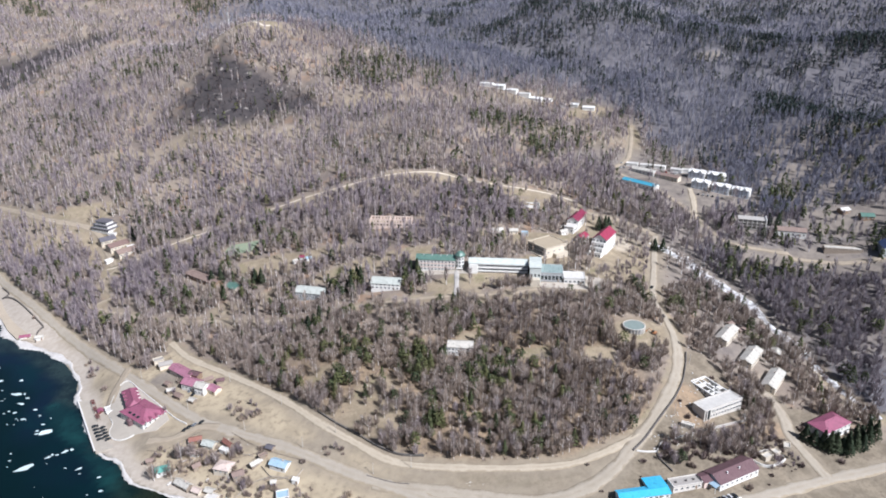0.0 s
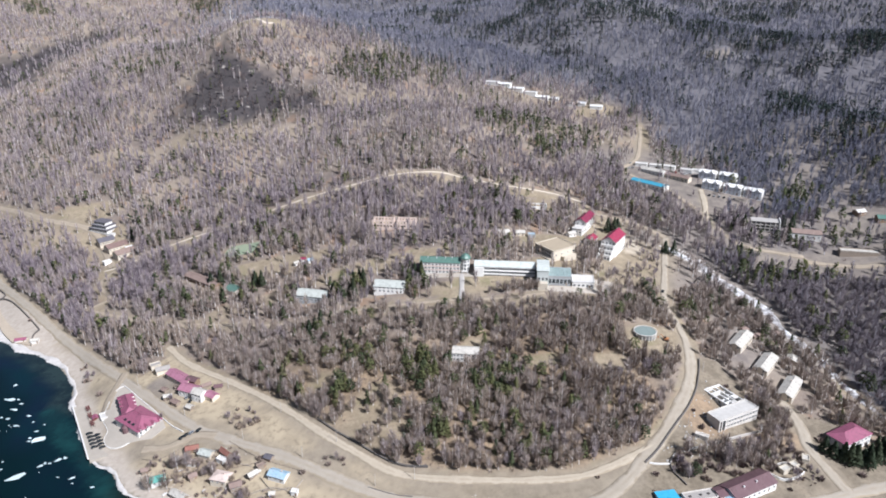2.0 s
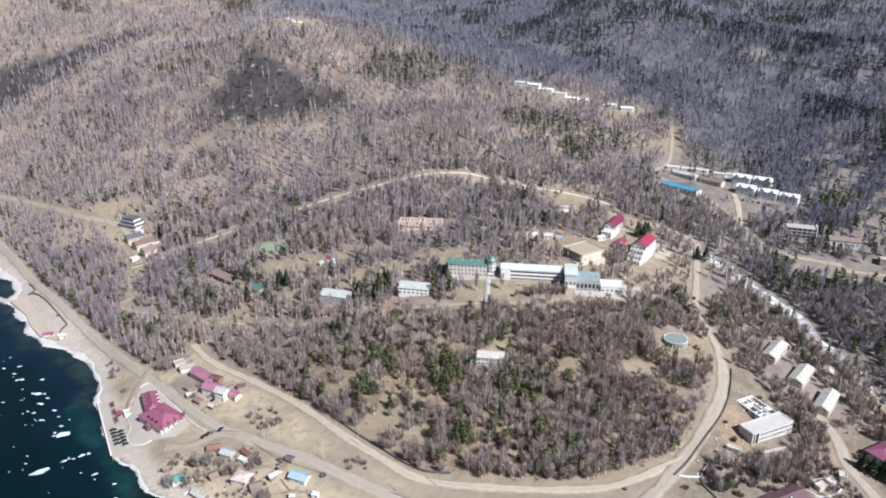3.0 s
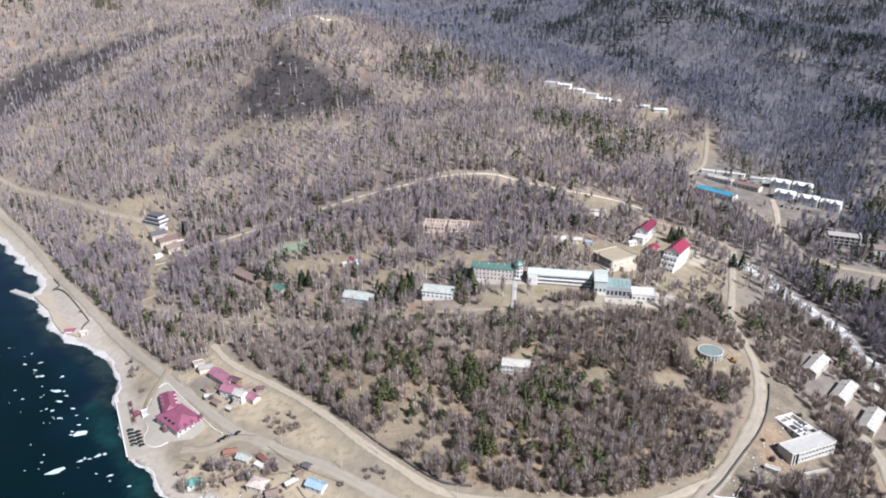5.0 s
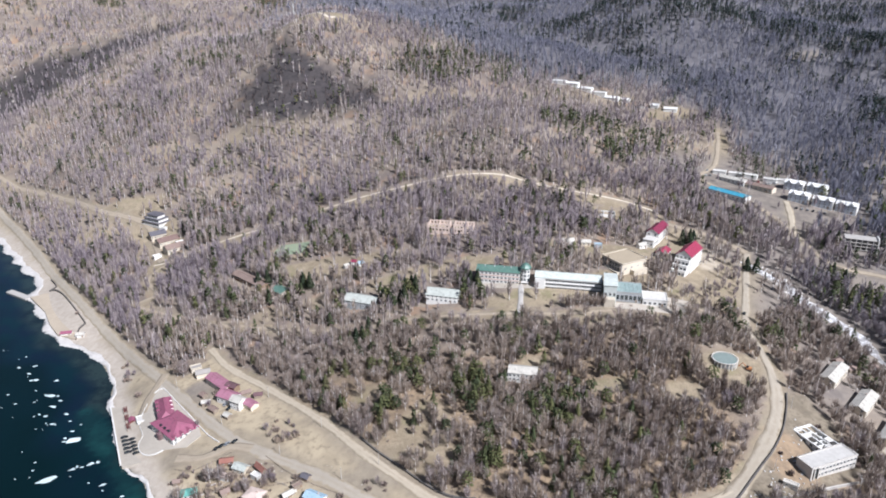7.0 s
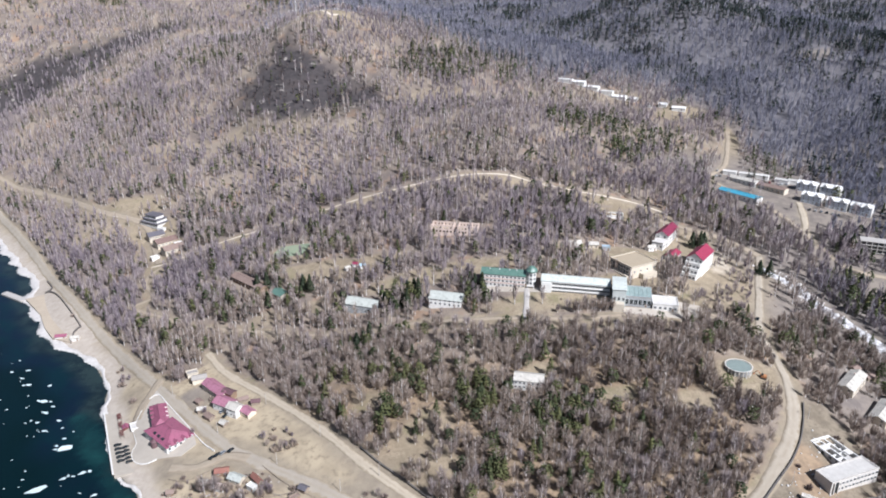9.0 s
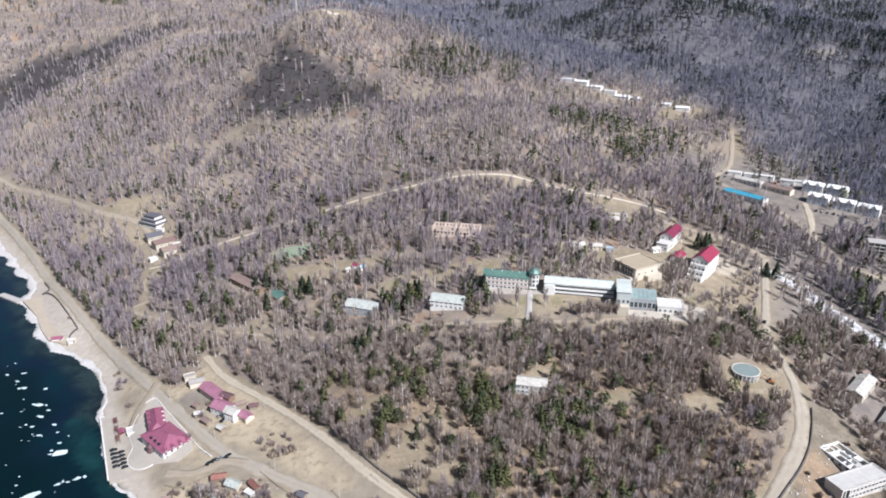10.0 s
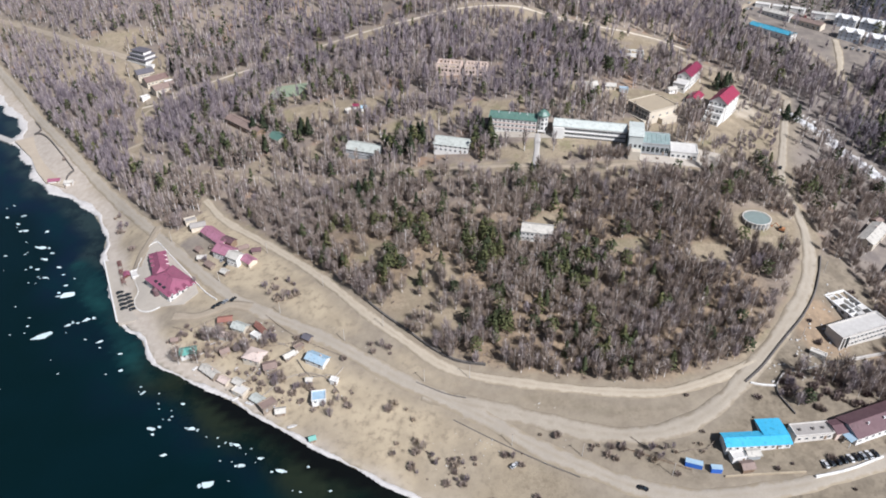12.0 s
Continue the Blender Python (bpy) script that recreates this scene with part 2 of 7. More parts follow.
c = mix_of(nt, noise_of(nt, 5, 0.43, 0.58), (0.24, 0.23, 0.225), (0.70, 0.70, 0.71))
c = mix_of(nt, noise_of(nt, 1.4, 0.50, 0.66), c, (0.30, 0.29, 0.29))
nt.links.new(c, bsdf.inputs["Base Color"])
bump_of(nt, bsdf, noise_of(nt, 1.5), 0.4, 0.3)
M["river_ice"] = mat
M["rust"] = surface("rusty_metal", (0.35, 0.12, 0.05), (0.45, 0.17, 0.07), 0.7)
M["orange"] = surface("orange_paint", (0.42, 0.19, 0.08), (0.34, 0.15, 0.07), 0.6)
M["blue_paint"] = surface("blue_paint", (0.03, 0.13, 0.55), (0.05, 0.18, 0.6), 0.4)
M["timber"] = surface("grey_timber", (0.26, 0.21, 0.165), (0.34, 0.28, 0.22), 0.85, size=0.8)
M["pale_timber"] = surface("pale_timber", (0.42, 0.37, 0.31), (0.33, 0.285, 0.235), 0.85, size=0.8)
M["sand"] = surface("beach_sand", (0.47, 0.395, 0.305), (0.40, 0.335, 0.26), 0.95, size=9, fine=0.8)
M["rubber"] = surface("black_rubber", (0.02, 0.02, 0.02), (0.03, 0.03, 0.03), 0.8)
M["bark"] = plant_material("pale_bark", ((0.46, 0.42, 0.40), (0.60, 0.56, 0.54), (0.72, 0.69, 0.67)))
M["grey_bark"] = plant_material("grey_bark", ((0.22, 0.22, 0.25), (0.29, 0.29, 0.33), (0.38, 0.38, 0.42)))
M["twig"] = plant_material("bare_twigs", ((0.20, 0.166, 0.19), (0.295, 0.247, 0.262), (0.31, 0.258, 0.236), (0.30, 0.242, 0.2)))
M["dark_bark"] = plant_material("dark_bark", ((0.12, 0.085, 0.065), (0.17, 0.12, 0.09)))
M["charcoal"] = plant_material("charred_twigs", ((0.035, 0.03, 0.034), (0.06, 0.05, 0.055), (0.10, 0.085, 0.09)))
M["needle"] = plant_material("pine_needles", ((0.058, 0.074, 0.04), (0.098, 0.115, 0.054), (0.158, 0.16, 0.068)))
M["spruce"] = plant_material("dark_spruce", ((0.03, 0.044, 0.028), (0.042, 0.058, 0.034), (0.06, 0.074, 0.042)))
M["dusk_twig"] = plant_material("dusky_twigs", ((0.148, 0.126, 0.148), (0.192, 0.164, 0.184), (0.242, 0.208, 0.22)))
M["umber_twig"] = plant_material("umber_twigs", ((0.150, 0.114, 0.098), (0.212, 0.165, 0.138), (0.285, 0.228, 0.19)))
# far twigs and needles: the blue of distance haze is in their tones
M["haze_twig"] = plant_material("hazed_twigs", ((0.155, 0.157, 0.205), (0.206, 0.205, 0.252), (0.278, 0.271, 0.312)))
M["haze_needle"] = plant_material("hazed_needles", ((0.026, 0.040, 0.042), (0.045, 0.062, 0.055), (0.07, 0.084, 0.064)))
M["dark_straw"] = plant_material("dark_shrub", ((0.15, 0.112, 0.105), (0.20, 0.155, 0.138), (0.26, 0.205, 0.165)))
M["straw"] = plant_material("dry_shrub", ((0.26, 0.208, 0.182), (0.315, 0.255, 0.215), (0.38, 0.31, 0.235)))
for colour, mat_name in (((0.02, 0.03, 0.035), "glass"),):
    M[mat_name].node_tree.nodes["Principled BSDF"].inputs["Base Color"].default_value = (*colour, 1)
for i, paint in enumerate(((0.02, 0.02, 0.025), (0.65, 0.65, 0.65), (0.35, 0.36, 0.38), (0.35, 0.03, 0.03), (0.04, 0.08, 0.2))):
    M["car%d" % i] = surface("car_paint", paint, tuple(v * 0.85 for v in paint), 0.25, 0.1)

# ---- the lie of the land ----
HILLS_SOUTH = (
    (-420, -349, -280, -215, -156, -101, -52, -33, -10, 29, 76, 125),
    (-392, -309, -228, -154, -94, -50, 2, 5, 27, 73, 136, 208),
    (-361, -267, -176, -96, -28, 19, 36, 36, 68, 117, 192, 288),
    (-321, -220, -123, -46, 13, 68, 65, 68, 103, 156, 239, 355),
    (-265, -160, -69, 10, 55, 100, 81, 110, 142, 186, 263, 376),
)
HILLS_NORTH = (
    (-178, -69, 15, 78, 187, 205, 153, 170, 169, 195, 262, 361),
    (-32, 23, 107, 176, 202, 192, 203, 194, 181, 208, 271, 357),
    (226, 117, 122, 173, 177, 194, 238, 239, 228, 249, 305, 380),
    (617, 302, 179, 174, 214, 272, 296, 291, 287, 305, 354, 421),
)
TERRACES = (
    (-2, -9, -19, -1, 3, 6, 14, -14, -10, -12),
    (-1, 4, 14, 14, 9, 14, 0, -10, -14, -12),
    (5, -2, 15, 5, 18, -1, 26, -26, -16, -4),
    (18, -5, 9, -8, 5, 26, 7, -5, -1, 2),
    (12, 8, 9, 5, 17, 12, -7, 11, 4, 2),
    (-2, -6, 0, 7, 23, 23, 11, 4, 1, 3),
    (21, 12, 12, 6, 32, 52, 28, -1, -6, 5),
)
SHORE = ((504, 72), (300, 144), (132, 216), (48, 266), (-14, 299), (-42, 316), (-65, 329), (-86, 343), (-109, 358), (-133, 371), (-156, 385), (-168, 403), (-188, 422), (-212, 467), (-222, 486), (-229, 510), (-251, 540), (-274, 559), (-302, 577), (-324, 605), (-362, 656), (-373, 690), (-400, 718), (-474, 802), (-624, 960), (-960, 1260), (-1800, 1800), (-3600, 2640))


def smooth(a, b, v):
    t = np.clip((v - a) / (b - a), 0, 1)
    return t * t * (3 - 2 * t)


def lattice(values, x0, y0, step, x, y):
    """A smooth surface over an even lattice of heights (cubic B-spline), nought outside it."""
    def weight(u):
        u = np.abs(u)
        return np.where(u < 1, 2 / 3 - u * u + u ** 3 / 2, np.where(u < 2, (2 - np.minimum(u, 2)) ** 3 / 6, 0))
    z = np.zeros(x.shape)
    for j, row in enumerate(values):
        wy = weight((y - y0) / step - j)
        for i, v in enumerate(row):
            z += v * wy * weight((x - x0) / step - i)
    return z


def line_distance(line, x, y):
    """Distance to a line of points, and the side (+1 to its right)."""
    d, side = np.full(x.shape, 1e9), np.ones(x.shape)
    for (ax, ay), (bx, by) in zip(line[:-1], line[1:]):
        vx, vy = bx - ax, by - ay
        t = np.clip(((x - ax) * vx + (y - ay) * vy) / (vx * vx + vy * vy), 0, 1)
        dd = np.hypot(x - ax - t * vx, y - ay - t * vy)
        nearer = dd < d - 1e-9
        side = np.where(nearer, np.where(vx * (y - ay) - vy * (x - ax) < 0, 1, -1), side)
        d = np.where(nearer, dd, d)
    return d, side


# the crest of the hill: beyond it lie the darker woods of the back country
CREST = ((-2500, 1500), (-900, 1330), (-480, 1390), (-330, 1330), (-200, 1215), (-60, 1120), (40, 1060), (136, 1010), (230, 955), (300, 905), (335, 850), (345, 700))


def behind(x, y):
    d, side = line_distance(CREST, x, y)
    return -d * side


def ridges(x, y):
    """-1 to 1: the run of the ridges in the back country."""
    u = x * 0.8 + y * 0.6 + 60 * np.sin(y / 190 + x / 310)
    return np.sin(u / 88 + 1.2 * np.sin(y / 150)) * (0.7 + 0.3 * np.sin(x / 120 - y / 170))


def raw_height(x, y):
    z = lattice(HILLS_SOUTH + HILLS_NORTH, -1200, -120, 240, x, y) + lattice(TERRACES, -360, 270, 90, x, y)
    z += 36 * np.exp(-((x + 150) ** 2 + (y - 1138) ** 2) / 100 ** 2)
    z -= 31 * np.exp(-((x + 108) ** 2 / 312 ** 2 + (y - 1344) ** 2 / 108 ** 2))
    d, side = line_distance(SHORE, x, y)
    d = d * side
    r = np.hypot(x - 120, y)
    far = smooth(1260, 1800, np.maximum(r - 72, np.abs(x - 120) * 1.25))
    hills = 198 + 0.075 * (r - 1380) + 30 * np.sin(x / 252 + y / 408)
    hills += 26 * np.sin(x / 156 - y / 312 + 1) * smooth(1440, 2400, r)
    z = z * (1 - far) + far * hills
    # spurs and gullies: gentle on the hill, deeper behind its crest
    spur = np.sin(x / 34 + 0.9 * np.sin(y / 71)) * (0.6 + 0.4 * np.sin(y / 93 + x / 140))
    z += 4.5 * spur * smooth(740, 860, y) * smooth(420, 250, x) * smooth(0, -60, behind(x, y))
    z += 34 * ridges(x, y) * smooth(60, 260, behind(x, y))
    rough = 1.6 * np.sin(x / 31 + 1.3 * np.sin(y / 47)) * np.sin(y / 37 + np.sin(x / 53))
    z += rough * smooth(560, 760, y) * (1 + 2 * smooth(700, 1100, y))
    land = np.maximum(z, 1.2 + 0.02 * np.clip(d, 0, 60))
    land = land * smooth(-2, 22, d) + np.clip(d, 0, 3) * 0.35 * (1 - smooth(0, 22, d))
    return np.where(d > 0, land, np.maximum(-9, 0.12 * d + 0.15 * np.maximum(d, -2))), d


def ground_at(x, y):
    return float(raw_height(np.array([float(x)]), np.array([float(y)]))[0][0])


# centre lines of the roads
TERRACE_ROAD = ((-160, 520), (-141, 495), (-105, 463), (-71, 430), (-41, 397), (-22, 379), (0, 360), (17, 352), (46, 344), (79, 337), (104, 335), (126, 340), (143, 347), (150, 350))
LOOP_ROAD = ((-8, 346), (12, 338), (39, 329), (68, 318), (92, 315), (111, 319), (128, 329), (145, 344), (167, 366), (188, 392), (200, 415), (206, 436), (208, 458), (208, 476), (213, 494), (221, 513), (232, 540), (243, 567), (250, 584))
LAKESIDE_ROAD = ((-760, 1180), (-600, 980), (-496, 857), (-414, 760), (-358, 691), (-296, 616), (-251, 564), (-207, 515), (-162, 465), (-126, 428), (-104, 411), (-79, 395), (-53, 378), (-22, 356), (5, 340), (22, 329), (43, 314), (66, 301), (84, 292), (110, 286), (148, 288), (182, 297), (220, 306), (252, 314), (288, 321), (360, 338))
PARK_ROAD = ((-234, 670), (-248, 656), (-248, 637), (-232, 612), (-245, 602), (-209, 576), (-185, 557), (-137, 541), (-83, 524), (-49, 517), (-25, 514), (15, 506), (61, 499), (91, 494), (119, 494), (150, 490), (174, 500), (188, 490), (206, 478))
HILL_ROAD = ((-254, 668), (-234, 670), (-190, 686), (-149, 693), (-106, 699), (-64, 703), (-10, 705), (22, 706), (64, 704), (89, 695), (125, 686), (155, 681), (180, 674), (200, 660))
HOTEL_TRACK = ((-700, 1090), (-558, 965), (-482, 902), (-414, 846), (-350, 788), (-298, 758), (-280, 738), (-262, 702), (-248, 672))
VALLEY_ROAD = ((560, 470), (470, 505), (398, 523), (368, 537), (337, 552), (310, 567), (303, 594), (295, 637), (286, 668), (271, 704), (263, 733), (289, 764), (317, 831), (325, 855))
VALLEY_SPUR = ((299, 612), (311, 642), (320, 671))
VILLAGE_LANE = ((248, 390), (249, 373), (247, 360), (243, 347), (244, 329), (246, 314))
YARD_LANE = ((190, 648), (212, 629), (232, 612), (250, 585))
GARDEN_PATH = ((60, 499), (64, 529))
LAKE_HOUSE_LANE = ((-152, 414), (-136, 411), (-120, 416), (-106, 412))
SUMMIT_TRACK = ((-186, 1152), (-172, 1142), (-158, 1140), (-143, 1120), (-132, 1124))
PIER_LANE = ((-187, 500), (-190, 478), (-190, 462))
# roads: name, half width, material, centre line
ROADS = (
    ("terrace_road", 2.4, "track", TERRACE_ROAD),
    ("loop_road", 4.0, "gravel", LOOP_ROAD),
    ("lakeside_road", 3.5, "asphalt", LAKESIDE_ROAD),
    ("park_road", 1.5, "dirt", PARK_ROAD),
    ("hill_road", 1.15, "white_track", HILL_ROAD),
    ("hotel_track", 3.0, "dirt", HOTEL_TRACK),
    ("valley_road", 2.1, "dirt", VALLEY_ROAD),
    ("valley_spur", 2.6, "track", VALLEY_SPUR),
    ("village_lane", 3.4, "gravel", VILLAGE_LANE),
    ("yard_lane", 2.6, "dirt", YARD_LANE),
    ("garden_path", 1.8, "concrete", GARDEN_PATH),
    ("lake_house_lane", 2.6, "dirt", LAKE_HOUSE_LANE),
    ("summit_track", 3.4, "white_track", SUMMIT_TRACK),
    ("pier_lane", 3.0, "dirt", PIER_LANE),
)
RIVER = ((246, 570), (256, 556), (264, 546), (268, 530), (277, 517), (285, 504), (292, 493), (295, 478), (297, 462), (302, 448), (305, 430), (304, 412), (305, 395), (308, 377), (312, 360), (330, 335))
# open ground: centre, half sizes, share of trees that stand there
CLEARINGS_PARK = (
    (78, 514, 46, 11, 0.05), (5, 566, 62, 11, 0.1), (-58, 597, 46, 12, 0.15), (148, 572, 34, 20, 0.05), (146, 417, 12, 9, 0.05),
    (64, 452, 10, 7, 0.1), (104, 428, 12, 6, 0.1), (152, 652, 18, 12, 0.1), (-122, 640, 22, 9, 0.05), (-4, 408, 16, 22, 0.35),
    (-40, 440, 12, 10, 0.4), (-98, 606, 34, 12, 0.12), (-85, 560, 18, 8, 0.3),
)
CLEARINGS_HILL = (
    (-120, 552, 18, 10, 0.35), (110, 582, 26, 10, 0.2), (140, 534, 26, 12, 0.1), (-312, 784, 46, 18, 0.1), (-276, 736, 28, 22, 0.15),
    (-190, 985, 60, 50, 0.7), (-156, 1134, 48, 26, 0.04), (-90, 1110, 40, 22, 0.6), (-190, 890, 60, 34, 0.62), (-110, 860, 70, 26, 0.65),
    (0, 930, 60, 16, 0.4), (60, 830, 60, 14, 0.5), (-300, 900, 40, 18, 0.4),
)
CLEARINGS_VALLEY = (
    (-222, 900, 30, 30, 0.6), (-110, 890, 90, 26, 0.75), (-340, 745, 26, 14, 0.3), (214, 556, 26, 36, 0.25), (334, 636, 42, 20, 0.05),
    (305, 690, 55, 36, 0.08), (432, 582, 42, 26, 0.1), (450, 660, 60, 45, 0.5), (183, 438, 22, 15, 0.04), (365, 540, 70, 14, 0.2), (196, 600, 26, 26, 0.2),
    (512, 1050, 26, 14, 0.5), (440, 694, 16, 8, 0.2), (820, 1190, 110, 40, 0.55), (640, 1090, 70, 30, 0.6),
    (205, 522, 24, 24, 0.2), (240, 520, 14, 34, 0.45), (-6, 384, 24, 15, 0.3), (-26, 403, 14, 12, 0.4), (-255, 640, 30, 12, 0.5), (-120, 629, 20, 9, 0.3), (172, 508, 16, 11, 0.12), (184, 528, 18, 14, 0.2), (288, 905, 30, 16, 0.1), (205, 955, 60, 14, 0.45), (285, 800, 34, 40, 0.5),
)
CLEARINGS_SLOPE = ((197, 549, 16, 12, 0.1), (186, 596, 18, 10, 0.2), (150, 530, 16, 9, 0.15), (-260, 708, 24, 16, 0.15), (-268, 690, 16, 10, 0.4))
CLEARINGS = CLEARINGS_PARK + CLEARINGS_HILL + CLEARINGS_SLOPE + CLEARINGS_VALLEY
# the grassy terraces and the village between the woods and the lake
OPEN = ((-155, 512), (-105, 460), (-70, 427), (-40, 394), (-12, 366), (46, 341), (104, 331), (140, 342), (168, 370), (192, 402), (206, 424), (222, 420), (226, 396), (236, 380), (262, 372), (300, 340), (360, 300), (360, 150), (60, 180), (-30, 270), (-110, 350), (-190, 410), (-225, 500), (-262, 552), (-300, 600), (-352, 668), (-500, 830), (-600, 950), (-592, 970), (-490, 850), (-408, 755), (-290, 610), (-200, 512), (-172, 490))
# thickets on the open ground
THICKETS_VALLEY = (
    (170, 334, 15, 10, 0.95), (193, 336, 20, 11, 0.95), (214, 344, 12, 9, 0.9), (228, 366, 12, 18, 0.8), (231, 396, 9, 14, 0.8),
    (236, 425, 7, 16, 0.8), (220, 352, 12, 12, 0.9), (240, 374, 12, 14, 0.9),
    (262, 378, 16, 8, 0.6), (248, 408, 8, 6, 0.7), (240, 398, 7, 10, 0.8),
    
)
THICKETS_SHORE = (
    (-100, 392, 22, 12, 0.5), (-128, 386, 16, 8, 0.4), (-14, 390, 20, 10, 0.25), (-60, 420, 10, 5, 0.3), (-205, 505, 9, 18, 0.12),
    (-240, 560, 8, 14, 0.4), (-150, 500, 10, 7, 0.3),
)
THICKETS = THICKETS_VALLEY + THICKETS_SHORE
BEACH = ((-402, 740), (-330, 650), (-285, 602), (-262, 572), (-300, 550), (-420, 680))
FOOTPRINTS = []
# scorched slopes below the summit and along the ravine behind it
SCORCHED = (
    ((-200, 1092), (-177, 1046), (-143, 1014), (-113, 1004), (-82, 976), (-48, 915), (-78, 900), (-133, 914), (-173, 904), (-216, 912), (-256, 972), (-236, 1000), (-250, 1018), (-222, 1050)),
    ((-860, 1180), (-720, 1262), (-640, 1300), (-560, 1350), (-480, 1412), (-425, 1440), (-418, 1405), (-500, 1290), (-545, 1200), (-619, 1182), (-720, 1060), (-860, 960)),
)


def inside(poly, x, y):
    hit = np.zeros(x.shape, bool)
    for (ax, ay), (bx, by) in zip(poly, poly[1:] + poly[:1]):
        if ay != by:
            hit ^= ((ay > y) != (by > y)) & (x < (bx - ax) * (y - ay) / (by - ay) + ax)
    return hit


def scorch(x, y):
    """1 where the slope has burnt, with a ragged edge."""
    edge = 0
    for k, (ox, oy) in enumerate(((0, 0), (9, 5), (-8, 7), (6, -10), (-10, -6))):
        wx = x + ox + 12 * np.sin(y / 17 + k) + 9 * np.sin(x / 6 + y / 9) + 5 * np.sin(y / 4 - x / 7)
        wy = y + oy + 12 * np.sin(x / 19 + k) + 5 * np.sin(x / 5)
        edge = edge + 0.2 * (inside(SCORCHED[0], wx, wy) | inside(SCORCHED[1], wx, wy))
    return edge


def road_cover(x, y):
    """How far inside a road's edge each place lies; negative outside."""
    best = np.full(x.shape, -99.0)
    for _, half, _, line in ROADS:
        lo = np.min(line, axis=0) - 30
        hi = np.max(line, axis=0) + 30
        near = (x > lo[0]) & (x < hi[0]) & (y > lo[1]) & (y < hi[1])
        if near.any():
            best[near] = np.maximum(best[near], half - line_distance(line, x[near], y[near])[0])
    return best


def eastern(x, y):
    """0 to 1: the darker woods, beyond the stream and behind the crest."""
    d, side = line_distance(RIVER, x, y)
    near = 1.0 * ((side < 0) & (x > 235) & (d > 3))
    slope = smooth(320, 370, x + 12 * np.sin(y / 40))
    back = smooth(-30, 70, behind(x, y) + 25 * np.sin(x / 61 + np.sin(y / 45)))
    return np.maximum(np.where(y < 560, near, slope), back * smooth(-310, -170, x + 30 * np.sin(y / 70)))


def tree_share(x, y):
    """0 to 1: how thickly trees stand."""
    z, d = raw_height(x, y)
    s = np.where(d > 9, 1.0, 0.0)
    s = np.where(inside(OPEN, x, y) | inside(BEACH, x, y), 0.0, s)
    for cx, cy, rx, ry, left in CLEARINGS:
        q = ((x - cx) / rx) ** 2 + ((y - cy) / ry) ** 2
        s = s * (left + (1 - left) * smooth(0.7, 1.35, q))
    for cx, cy, rx, ry, v in THICKETS:
        s = np.maximum(s, v * smooth(1.2, 0.8, ((x - cx) / rx) ** 2 + ((y - cy) / ry) ** 2))
    s = np.where(road_cover(x, y) > -2.2, 0, s)
    s = np.where(road_cover(x, y + 5) > -2.5, 0.45 * s, s)
    s = np.where(road_cover(x, y + 11) > -2.5, 0.7 * s, s)
    s = np.where(line_distance(RIVER, x, y)[0] < np.where(y > 470, 8, 5), 0, s)
    s = np.where((line_distance(RIVER, x, y + 7)[0] < 6) & (y > 455), 0.25 * s, s)
    for ahead in (6, 12, 18):
        s = np.where(line_distance(VALLEY_ROAD, x, y + ahead)[0] < 6, 0.4 * s, s)
    for ahead in (6, 12):
        s = np.where(line_distance(HILL_ROAD, x, y + ahead)[0] < 4, 0.22 * s, s)
    for cx, cy, r in FOOTPRINTS:
        s = np.where(np.hypot(x - cx, y - cy) < r, 0, s)
        s = np.where(np.hypot(x - cx, y + 9 - cy) < r, 0.25 * s, s)
    return s, z


# ---- mesh helpers ----


def box(bm, x0, x1, y0, y1, z0, z1):
    v = [bm.verts.new(p) for p in ((x0, y0, z0), (x1, y0, z0), (x1, y1, z0), (x0, y1, z0), (x0, y0, z1), (x1, y0, z1), (x1, y1, z1), (x0, y1, z1))]
    for f in ((3, 2, 1, 0), (4, 5, 6, 7), (0, 1, 5, 4), (1, 2, 6, 5), (2, 3, 7, 6), (3, 0, 4, 7)):
        bm.faces.new([v[i] for i in f])
    return v


def prism(bm, ring, z0, z1):
    """A closed solid over a ring of points; z0 and z1 are heights or functions of (x, y)."""
    lo = [bm.verts.new((x, y, z0(x, y) if callable(z0) else z0)) for x, y in ring]
    hi = [bm.verts.new((x, y, z1(x, y) if callable(z1) else z1)) for x, y in ring]
    bm.faces.new(hi)
    bm.faces.new(lo[::-1])
    n = len(ring)
    for i in range(n):
        bm.faces.new((lo[i], lo[(i + 1) % n], hi[(i + 1) % n], hi[i]))


def tube(bm, p, q, r0, r1, n=6):
    p, q = Vector(p), Vector(q)
    turn = (q - p).to_track_quat("Z", "Y").to_matrix()
    a = [bm.verts.new(p + turn @ Vector((r0 * math.cos(2 * math.pi * i / n), r0 * math.sin(2 * math.pi * i / n), 0))) for i in range(n)]
    b = [bm.verts.new(q + turn @ Vector((r1 * math.cos(2 * math.pi * i / n), r1 * math.sin(2 * math.pi * i / n), 0))) for i in range(n)]
    bm.faces.new(b), bm.faces.new(a[::-1])
    for i in range(n):
        bm.faces.new((a[i], a[(i + 1) % n], b[(i + 1) % n], b[i]))


def part(name, bm, material, parent, label=""):
    """Links a bmesh as one mesh object under a thing or a part (or at top level)."""
    me = bpy.data.meshes.new(name)
    bmesh.ops.recalc_face_normals(bm, faces=bm.faces)
    bm.to_mesh(me)
    bm.free()
    me.materials.append(M[material])
    ob = new(name, me)
    ob.parent = parent
    return tagged(ob, label)


def shared(name, mesh, parent, m):
    ob = new(name, mesh)
    ob.parent = parent
    ob.matrix_local = m
    return ob


